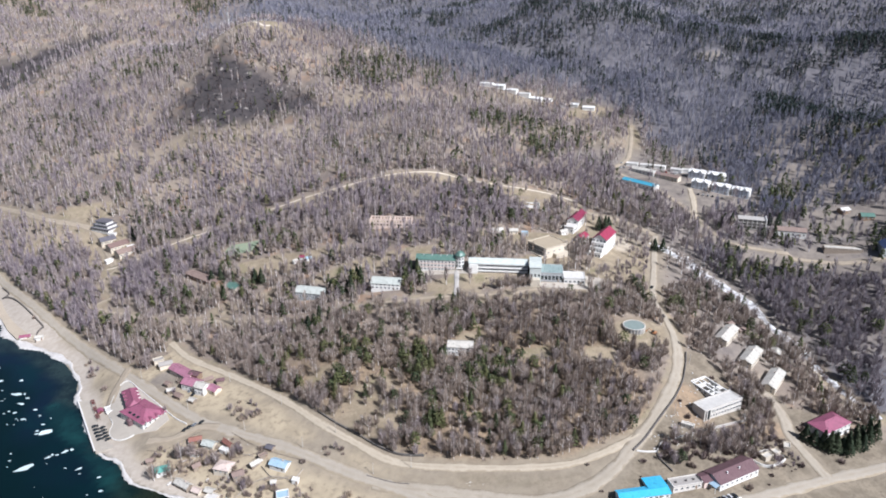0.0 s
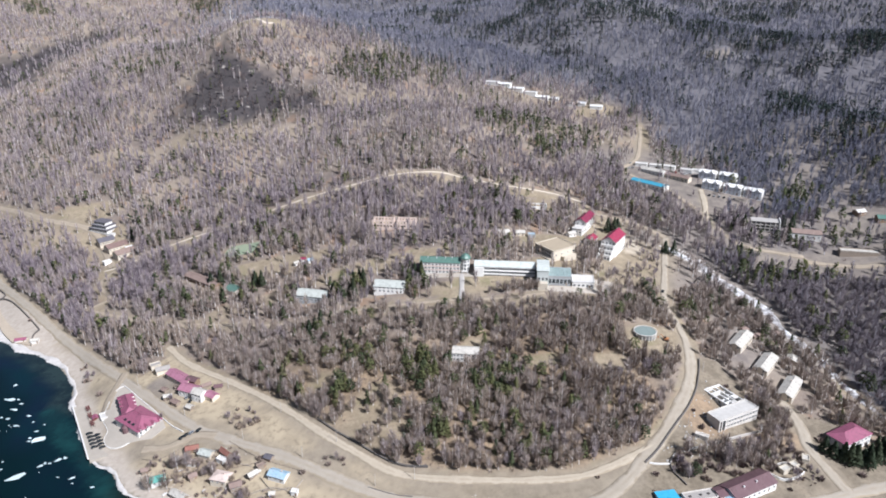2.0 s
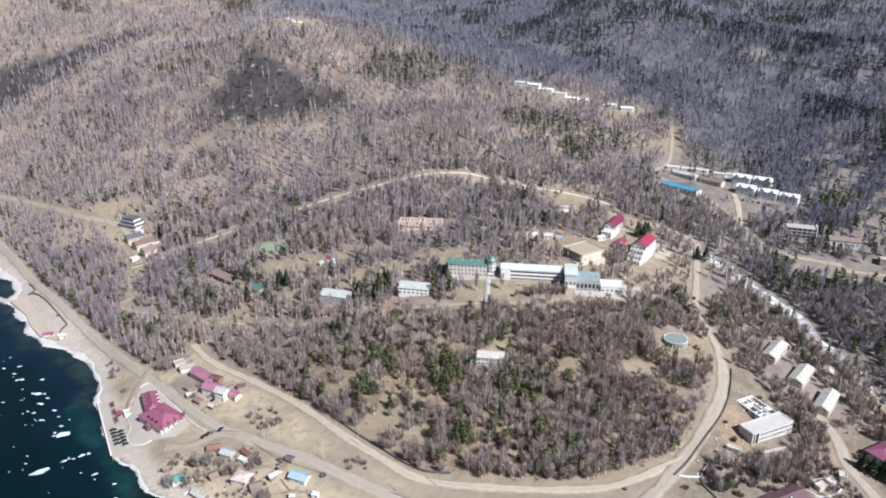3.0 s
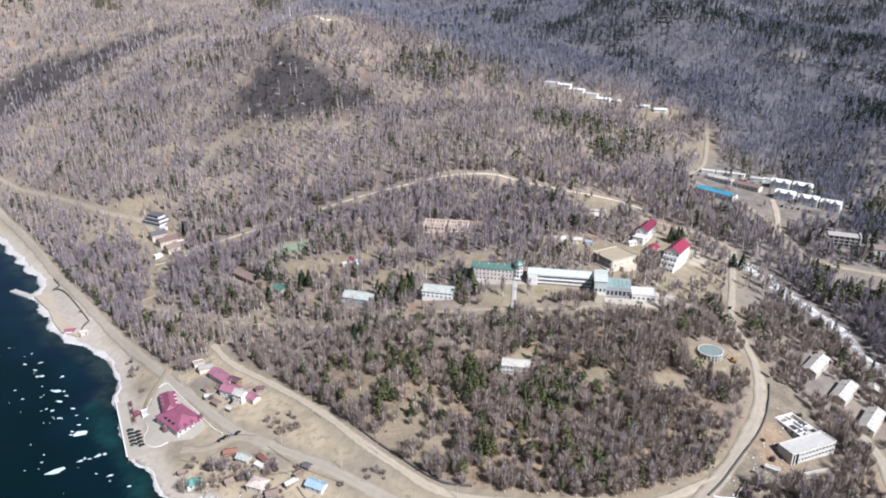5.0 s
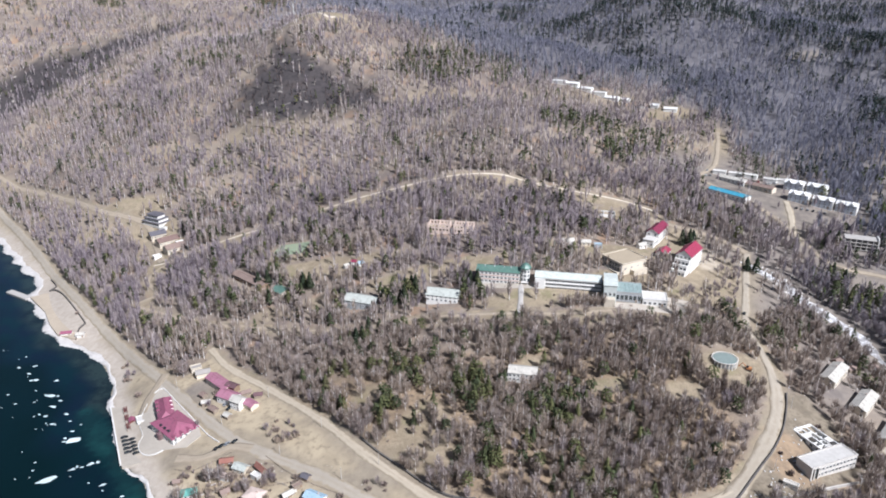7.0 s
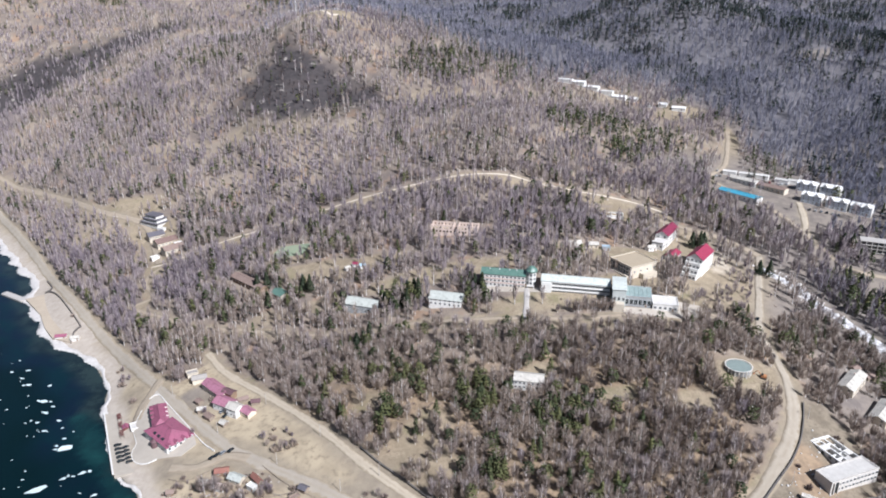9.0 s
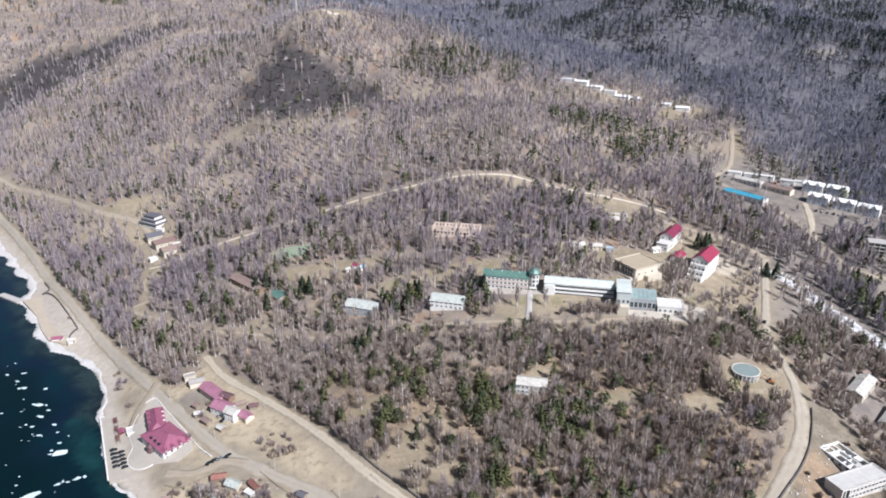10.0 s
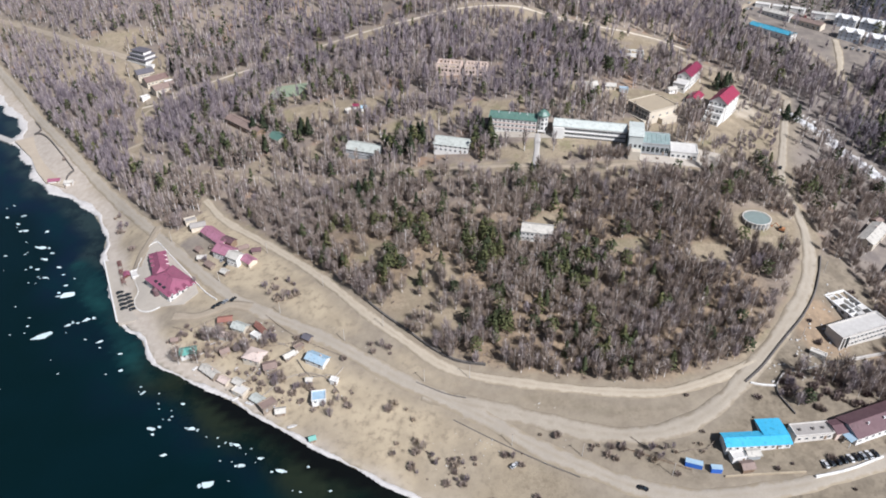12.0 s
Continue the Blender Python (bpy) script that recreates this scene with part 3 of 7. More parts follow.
def thing(name, m, label, category, group=""):
    ob = new(name)
    ob.empty_display_size = 0.5
    ob.matrix_world = m
    return tagged(ob, label, category, group)


def sheet(name, verts, faces, materials, kind="", label="", category="", mat_index=None, attrs=None, smooth_shade=False):
    """One mesh from arrays; every face has the same number of corners."""
    me = bpy.data.meshes.new(name)
    verts, faces = np.asarray(verts, np.float32), np.asarray(faces, np.int32)
    n, k = faces.shape
    me.vertices.add(len(verts))
    me.vertices.foreach_set("co", verts.ravel())
    me.loops.add(n * k)
    me.loops.foreach_set("vertex_index", faces.ravel())
    me.polygons.add(n)
    me.polygons.foreach_set("loop_start", np.arange(0, n * k, k, dtype=np.int32))
    me.polygons.foreach_set("loop_total", np.full(n, k, np.int32))
    if mat_index is not None:
        me.polygons.foreach_set("material_index", np.asarray(mat_index, np.int32))
    if smooth_shade:
        me.polygons.foreach_set("use_smooth", np.ones(n, bool))
    for key, values in (attrs or {}).items():
        me.attributes.new(key, "FLOAT", "POINT").data.foreach_set("value", np.asarray(values, np.float32))
    for mname in materials:
        me.materials.append(M[mname])
    me.update()
    me.validate()
    return tagged(new(name, me), label, category, "", kind)

# ---- ground, roads, lake ----


def spaced(*stretches):
    """Grid lines: stretches of (from, to, step at start, step at end)."""
    out = [stretches[0][0]]
    for a, b, s0, s1 in stretches:
        while out[-1] < b - 1e-6:
            t = (out[-1] - a) / (b - a)
            out.append(min(b, out[-1] + s0 + (s1 - s0) * max(t, 0)))
    return np.array(out)


def grid_faces(nx, ny):
    i = np.arange(nx - 1)[None, :] + np.arange(ny - 1)[:, None] * nx
    i = i.ravel()
    return np.stack([i, i + 1, i + nx + 1, i + nx], 1)


def build_ground():
    gx = spaced((-5000, -1200, 500, 60), (-1200, -460, 40, 5), (-460, 460, 4, 4), (460, 1300, 5, 40), (1300, 5000, 60, 500))
    gy = spaced((-5000, 0, 900, 80), (0, 280, 60, 5), (280, 720, 3.6, 3.6), (720, 1800, 5, 22), (1800, 5000, 25, 400))
    x, y = [a.ravel() for a in np.meshgrid(gx, gy)]
    z, d = raw_height(x, y)
    cover = road_cover(x, y)
    z = z - 0.55 * smooth(-0.3, 1.6, cover) * (d > 0)
    river = line_distance(RIVER, x, y)[0]
    z = z - 1.8 * smooth(9, 2, river)
    woods, _ = tree_share(x, y)
    attrs = {
        "woods": np.maximum(smooth(0.15, 0.75, woods), 0.9 * inside(OPEN, x, y) * smooth(135, 165, x)),
        "hazy_litter": eastern(x, y),
        "leafy": smooth(490, 450, y + 10 * np.sin(x / 19)) * smooth(185, 150, x),
        "rank": inside(OPEN, x, y) * smooth(-20, 110, x + 14 * np.sin(y / 11 + x / 23)) * 0.9,
        "straw": inside(OPEN, x, y) * smooth(70, 10, x + 12 * np.sin(y / 9)),
        "valley": np.maximum(0.85 * smooth(215, 250, x + 10 * np.sin(y / 13)) * smooth(400, 430, y) * smooth(820, 760, y), 0.8 * smooth(1.5, 0.5, ((x - y + 626) / 17) ** 2 + ((x + y - 315) / 26) ** 2)),
        "yard": smooth(1.3, 0.6, ((x - 213) / 10) ** 2 + ((y - 574) / 17) ** 2) * 0.75,
        "earth": np.maximum(smooth(1.4, 0.5, ((x - 188) / 13) ** 2 + ((y - 372) / 20) ** 2), 0.8 * smooth(1.4, 0.5, ((x - 226) / 20) ** 2 + ((y - 352) / 9) ** 2)),
        "bare": np.clip(smooth(-1.8 - 7 * ((y < 430) & (x < 140)), 0.5, cover + 1.5 * np.sin(x / 9 + np.sin(y / 7))) * 0.85 + 0.55 * inside(OPEN, x, y) * smooth(150, 120, x) * smooth(0.2, 0.9, np.sin(x / 17 + y / 29) * np.sin(y / 13 - x / 41)), 0, 1),
        "burnt": 0.92 * scorch(x, y),
        "beach": np.maximum(smooth(17, 8, d + 3 * np.sin(x / 9) * np.sin(y / 7) + 9 * smooth(-130, -85, x)), inside(BEACH, x, y)) * (d > -1),
        "bed": smooth(1, -3, d),
    }
    return sheet("ground", np.stack([x, y, z], 1), grid_faces(len(gx), len(gy)), ["ground"], "structure", "dry tan grass and leaf litter on hilly lakeside ground", "ground", attrs=attrs, smooth_shade=True)


def build_water():
    gx = spaced((-5000, -520, 500, 12), (-520, 40, 5, 5), (40, 900, 10, 90), (900, 5000, 100, 600))
    gy = spaced((-5000, 100, 600, 20), (100, 290, 12, 5), (290, 760, 5, 5), (760, 1500, 8, 60), (1500, 3000, 60, 400))
    x, y = [a.ravel() for a in np.meshgrid(gx, gy)]
    d, side = line_distance(SHORE, x, y)
    d = d * side
    f = grid_faces(len(gx), len(gy))
    f = f[(d[f] < 14).any(1)]
    used, inv = np.unique(f, return_inverse=True)
    wob = 6 * np.sin(x / 23 + y / 31) + 4 * np.sin(x / 11 - y / 17)
    band, _ = line_distance(((-232, 474), (-222, 458), (-206, 440), (-191, 424), (-178, 406), (-166, 389), (-150, 374)), x, y)
    west = smooth(-214, -238, x)
    attrs = {"shallow": (smooth(-48, -30, d + wob) * np.maximum(west, 0.45))[used], "murk": (0.92 * smooth(-6 - 16 * west, -2 - 8 * west, d + 0.5 * wob))[used], "rim": (0.9 * smooth(9, 2.5, band + 0.25 * wob) * smooth(-1, -3, d))[used], "shoal": (0.9 * smooth(-30, -12, d + wob) * smooth(-175, -140, x))[used], "reef": (smooth(-10, -5, d + 0.45 * wob) * smooth(-140, -118, x) * smooth(10, -30, x))[used]}
    return sheet("water", np.stack([x, y, 0 * x], 1)[used], inv.reshape(f.shape), ["water"], "structure", "dark blue-green lake water, clear near the shore", "lake", attrs=attrs, smooth_shade=True)


def along(line, step):
    """Points, directions and lengths along a smooth curve through a line of points."""
    p = np.array([line[0], *line, line[-1]], float)
    p[0], p[-1] = 2 * p[1] - p[2], 2 * p[-2] - p[-3]
    out = []
    for i in range(1, len(p) - 2):
        n = max(2, int(np.hypot(*(p[i + 1] - p[i])) / step))
        t = (np.arange(n) / n)[:, None]
        a, b, c, e = p[i - 1], p[i], p[i + 1], p[i + 2]
        out.append(0.5 * (2 * b + (c - a) * t + (2 * a - 5 * b + 4 * c - e) * t ** 2 + (3 * b - a - 3 * c + e) * t ** 3))
    q = np.vstack(out + [p[-2:-1]])
    way = np.gradient(q, axis=0)
    way /= np.linalg.norm(way, axis=1)[:, None]
    return q, way


def build_road(name, half, material, line, lift):
    q, way = along(line, 2.5)
    side = np.stack([way[:, 1], -way[:, 0]], 1)
    s = np.arange(len(q)) * 2.5
    wob = 1 + 0.10 * np.sin(s / 7 + half) + 0.07 * np.sin(s / 2.9)
    if name == "loop_road":
        wob = wob * (1 - 0.36 * smooth(380, 470, q[:, 1]))
    rows = []
    for k, dz in ((-1.18, -0.5), (-1, 0.10), (-0.45, 0.10), (0, 0.16), (0.45, 0.10), (1, 0.10), (1.18, -0.5)):
        p = q + side * (half * k * wob)[:, None]
        rows.append(np.column_stack([p, raw_height(p[:, 0], p[:, 1])[0] + dz + lift]))
    v = np.stack(rows, 1).reshape(-1, 3)
    across = np.tile((1.3, 1.0, 0.45, 0.0, 0.45, 1.0, 1.3), len(q))
    return sheet(name, v, grid_faces(7, len(q)), [material], "structure", {"asphalt": "worn grey lakeside road", "gravel": "pale gravel road", "dirt": "tan dirt track", "track": "narrow pale dirt road", "white_track": "narrow chalky hillside road", "concrete": "pale concrete garden path"}[material], "road", attrs={"across": across}, smooth_shade=True)


def patch(name, ring, material, lift, label, category="paving", cell=3.0):
    """A paved or bare patch that follows the lie of the ground, with a turned-down edge."""
    bm = bmesh.new()
    bm.faces.new([bm.verts.new((x, y, 0)) for x, y in ring])
    for axis in (0, 1):
        lo, hi = min(p[axis] for p in ring), max(p[axis] for p in ring)
        for k in range(1, int((hi - lo) / cell) + 1):
            at, way = [0, 0, 0], [0, 0, 0]
            at[axis], way[axis] = lo + k * cell, 1
            bmesh.ops.bisect_plane(bm, geom=list(bm.verts) + list(bm.edges) + list(bm.faces), plane_co=at, plane_no=way)
    for v in bm.verts:
        v.co.z = ground_at(v.co.x, v.co.y) + lift
    down = bmesh.ops.extrude_face_region(bm, geom=list(bm.faces))["geom"]
    for v in down:
        if isinstance(v, bmesh.types.BMVert):
            v.co.z -= 1.0
    return tagged(part(name, bm, material, None), label, category, "", "structure")


build_ground()
build_water()
for i, (road_name, half, material, line) in enumerate(ROADS):
    build_road(road_name, half, material, line, 0.02 * i)


def build_shore_ice():
    """The white rim of ice and foam that lines the shore."""
    q, way = along(SHORE[3:26], 1.5)
    side = np.stack([way[:, 1], -way[:, 0]], 1)
    s = np.arange(len(q)) * 1.5
    rnd = np.random.RandomState(4)
    j = rnd.uniform(-1, 1, len(q))
    wide = 1 + 1.3 * smooth(520, 600, q[:, 1])
    thin = 1 - 0.42 * smooth(430, 390, q[:, 1])
    inner = 1.9 + 1.1 * np.sin(s / 9) + 0.6 * np.sin(s / 3.3) + 0.4 * j + 1.5 * (wide - 1)
    inner = inner * thin
    outer = (-1.4 - 1.0 * np.sin(s / 6 + 1) - 0.7 * np.roll(j, 3)) * wide * thin
    rows = []
    for f, dz in ((0.0, -0.3), (0.06, 0.22), (0.5, 0.38), (0.94, 0.15), (1.0, -0.5)):
        off = inner + (outer - inner) * f
        p = q + side * off[:, None]
        h = np.maximum(raw_height(p[:, 0], p[:, 1])[0], 0)
        rows.append(np.column_stack([p, h + dz + 0.18 * np.roll(j, 5)]))
    v = np.stack(rows, 1).reshape(-1, 3)
    sheet("shore_ice", v, grid_faces(5, len(q)), ["ice"], "structure", "rim of white shore ice along the lake", "ice")


def build_river_ice():
    """Broken white ice in the stream bed."""
    rnd = np.random.RandomState(7)
    q, way = along(RIVER[:14], 1.0)
    verts, faces = [], []
    for k in range(900):
        i = rnd.randint(len(q))
        t = i / len(q)
        c = q[i] + rnd.normal(0, 3.2 - 2.2 * t, 2)
        if t > 0.42 and (abs(math.sin(i / 17.0)) < 0.3 or rnd.rand() < 0.2):
            continue
        r = rnd.uniform(0.35, 1.0) ** 2 * 1.5 * (1.2 - 0.5 * t)
        n = 8
        base = len(verts)
        turn = rnd.uniform(0, 6.3)
        ring = []
        for a in range(n):
            ang = turn + 2 * math.pi * a / n
            rr = r * rnd.uniform(0.6, 1.2)
            ring.append((c[0] + rr * math.cos(ang), c[1] + 0.8 * rr * math.sin(ang)))
        ring = np.array(ring)
        h = raw_height(ring[:, 0], ring[:, 1])[0] - 1.8 * smooth(9, 2, line_distance(RIVER, ring[:, 0], ring[:, 1])[0])
        verts += [(a, b, z + 0.35) for (a, b), z in zip(ring, h)] + [(a, b, z - 0.4) for (a, b), z in zip(ring, h)]
        verts.append((c[0], c[1], h.mean() + 0.5))
        for a in range(n):
            b = (a + 1) % n
            faces += [(base + a, base + b, base + 2 * n), (base + n + a, base + n + b, base + b), (base + n + a, base + b, base + a)]
    sheet("river_ice", verts, faces, ["ice"], "stuff", "broken white ice in a stream bed", "ice")


def build_river_sheet():
    """Grey-white ice and shallow water along the stream bed, broad upstream."""
    q, way = along(RIVER[:15], 1.5)
    side = np.stack([way[:, 1], -way[:, 0]], 1)
    k = np.arange(len(q))
    half = (2.4 + 4.4 * smooth(465, 500, q[:, 1]) * smooth(552, 535, q[:, 1])) * (1 + 0.3 * np.sin(k / 3.1) + 0.2 * np.sin(k / 1.7 + 1))
    rows = []
    for f, dz in ((-1, -0.5), (-0.9, 0.1), (-0.4, 0.2), (0, 0.15), (0.4, 0.22), (0.9, 0.1), (1, -0.5)):
        p = q + side * (half * f)[:, None]
        rows.append(np.column_stack([p, raw_height(p[:, 0], p[:, 1])[0] - 1.45 + dz]))
    sheet("river", np.stack(rows, 1).reshape(-1, 3), grid_faces(7, len(q)), ["river_ice"], "structure", "stream of patchy grey-white ice and dark water", "stream", smooth_shade=True)


build_shore_ice()
build_river_ice()
build_river_sheet()

# ---- buildings ----
PANES = {}


def window_meshes(w, h):
    if (w, h) not in PANES:
        bm = bmesh.new()
        box(bm, -w / 2, w / 2, -0.05, 0.10, 0, h)
        pane = bpy.data.meshes.new("window")
        bm.to_mesh(pane), bm.free()
        pane.materials.append(M["glass"])
        bm = bmesh.new()
        for x0, x1, z0, z1 in ((-w / 2 - 0.12, -w / 2, -0.12, h + 0.12), (w / 2, w / 2 + 0.12, -0.12, h + 0.12), (-w / 2, w / 2, -0.12, 0), (-w / 2, w / 2, h, h + 0.12), (-0.04, 0.04, 0, h)):
            box(bm, x0, x1, -0.14, 0.08, z0, z1)
        rim = bpy.data.meshes.new("window_frame")
        bm.to_mesh(rim), bm.free()
        rim.materials.append(M["frame"])
        PANES[(w, h)] = pane, rim
    return PANES[(w, h)]


def add_window(parent, x, y, z, face, w, h):
    """A framed window on the outside of a wall that looks towards face degrees (0: towards -y)."""
    pane, rim = window_meshes(w, h)
    ob = shared("window", pane, parent, pose(x, y, z, 0, 0, face))
    shared("window_frame", rim, ob, Matrix())


def window_row(parent, L, W, side, n, z, w, h, a=0.0, b=1.0):
    """n windows in a row on one side (s, n, e or w) of a block of length L and width W, between the shares a and b of its length."""
    for i in range(n):
        t = a + (b - a) * (i + 0.5) / n
        if side == "s":
            add_window(parent, -L / 2 + L * t, -W / 2, z, 0, w, h)
        elif side == "n":
            add_window(parent, -L / 2 + L * t, W / 2, z, 180, w, h)
        elif side == "e":
            add_window(parent, L / 2, -W / 2 + W * t, z, 90, w, h)
        else:
            add_window(parent, -L / 2, -W / 2 + W * t, z, -90, w, h)


def gable(bm, L, W, z, rise, over=0.5, thick=0.22):
    """Two sloping slabs along x, with a ridge cap."""
    a, b = L / 2 + over, W / 2 + over
    drop = rise * over / (W / 2)
    for s in (-1, 1):
        pts = [(-a, s * b, z - drop), (a, s * b, z - drop), (a, 0, z + rise), (-a, 0, z + rise)]
        lo = [bm.verts.new(p) for p in pts]
        hi = [bm.verts.new((p[0], p[1], p[2] + thick)) for p in pts]
        bm.faces.new(hi), bm.faces.new(lo[::-1])
        for i in range(4):
            bm.faces.new((lo[i], lo[(i + 1) % 4], hi[(i + 1) % 4], hi[i]))


def hip(bm, L, W, z, rise, over=0.5, thick=0.2):
    a, b = L / 2 + over, W / 2 + over
    k = max(0.3, L / 2 - W / 2)
    base = [bm.verts.new(p) for p in ((-a, -b, z), (a, -b, z), (a, b, z), (-a, b, z))]
    eave = [bm.verts.new((v.co.x, v.co.y, z + thick)) for v in base]
    r0, r1 = bm.verts.new((-k, 0, z + rise)), bm.verts.new((k, 0, z + rise))
    bm.faces.new(base[::-1])
    for i in range(4):
        bm.faces.new((base[i], base[(i + 1) % 4], eave[(i + 1) % 4], eave[i]))
    bm.faces.new((eave[0], eave[1], r1, r0)), bm.faces.new((eave[2], eave[3], r0, r1))
    bm.faces.new((eave[1], eave[2], r1)), bm.faces.new((eave[3], eave[0], r0))


def building(name, label, x, y, turn, L, W, H, roof="gable", rise=2.0, wall_mat="white_wall", roof_mat="slate_roof", rows=(), chimney=False, door=True, category="house", group="", base=None, porch=False):
    """A house: walls on a footing, a roof, windows in rows (side, number, height, width, tall[, from, to]), a door and maybe a chimney."""
    z = base if base is not None else max(ground_at(x, y), min(ground_at(x + dx, y + dy) for dx in (-W / 2, W / 2) for dy in (-W / 2, W / 2)))
    FOOTPRINTS.append((x, y, 0.5 * max(L, W) + 1.0 if L < 2.2 * W else 0.5 * W + 3))
    if L >= 2.2 * W:
        c, s = math.cos(radians(turn)), math.sin(radians(turn))
        for k in (-0.42, -0.21, 0.21, 0.42):
            FOOTPRINTS.append((x + k * L * c, y + k * L * s, 0.5 * W + 3))
    root = thing(name, pose(x, y, z, 0, 0, turn), label, category, group)
    bm = bmesh.new()
    if roof == "gable":
        low, top = -3.0, H
        ring = ((-W / 2, low), (W / 2, low), (W / 2, top), (0, top + rise), (-W / 2, top))
        lo = [bm.verts.new((-L / 2, p, q)) for p, q in ring]
        hi = [bm.verts.new((L / 2, p, q)) for p, q in ring]
        bm.faces.new(hi), bm.faces.new(lo[::-1])
        for i in range(5):
            bm.faces.new((lo[i], lo[(i + 1) % 5], hi[(i + 1) % 5], hi[i]))
    else:
        box(bm, -L / 2, L / 2, -W / 2, W / 2, -3.0, H)
    part("wall", bm, wall_mat, root)
    bm = bmesh.new()
    if roof == "gable":
        gable(bm, L, W, H, rise)
    elif roof == "hip":
        hip(bm, L, W, H + 0.004, rise)
    else:
        box(bm, -L / 2 - 0.2, L / 2 + 0.2, -W / 2 - 0.2, W / 2 + 0.2, H + 0.004, H + 0.25)
    top = part("roof", bm, roof_mat, root)
    if roof == "flat":
        for x0, x1, y0, y1 in ((-L / 2 - 0.2, L / 2 + 0.2, -W / 2 - 0.2, -W / 2 + 0.15), (-L / 2 - 0.2, L / 2 + 0.2, W / 2 - 0.15, W / 2 + 0.2), (-L / 2 - 0.2, -L / 2 + 0.15, -W / 2 + 0.15, W / 2 - 0.15), (L / 2 - 0.15, L / 2 + 0.2, -W / 2 + 0.15, W / 2 - 0.15)):
            bm = bmesh.new()
            box(bm, x0, x1, y0, y1, H + 0.254, H + 0.75)
            part("parapet", bm, wall_mat, top)
    else:
        bm = bmesh.new()
        k = L / 2 + 0.5 if roof == "gable" else max(0.3, L / 2 - W / 2)
        box(bm, -k, k, -0.14, 0.14, H + rise + 0.05, H + rise + 0.32)
        part("ridge_cap", bm, roof_mat, top)
    if chimney:
        bm = bmesh.new()
        box(bm, L * 0.18 - 0.35, L * 0.18 + 0.35, 0.2, 0.9, H, H + rise + 0.9)
        part("chimney", bm, "brick", top)
    for side, n, zz, w, h, *ab in rows:
        window_row(root, L, W, side, n, zz, w, h, *ab)
    if door:
        bm = bmesh.new()
        box(bm, L * 0.3 - 0.5, L * 0.3 + 0.5, -W / 2 - 0.08, -W / 2 + 0.02, -0.1, 2.05)
        part("door", bm, "brown_wall", root)
    if porch:
        bm = bmesh.new()
        box(bm, -L * 0.2, L * 0.1, -W / 2 - 2.2, -W / 2 - 0.004, -3, 0.25)
        part("porch_floor", bm, "concrete", root)
        bm = bmesh.new()
        box(bm, -L * 0.22, L * 0.12, -W / 2 - 2.5, -W / 2 - 0.004, 2.5, 2.65)
        part("porch_roof", bm, roof_mat, root)
        for px in (-L * 0.19, L * 0.09):
            bm = bmesh.new()
            box(bm, px - 0.1, px + 0.1, -W / 2 - 2.1, -W / 2 - 1.9, 0.254, 2.496)
            part("porch_post", bm, "timber", root)
    return root


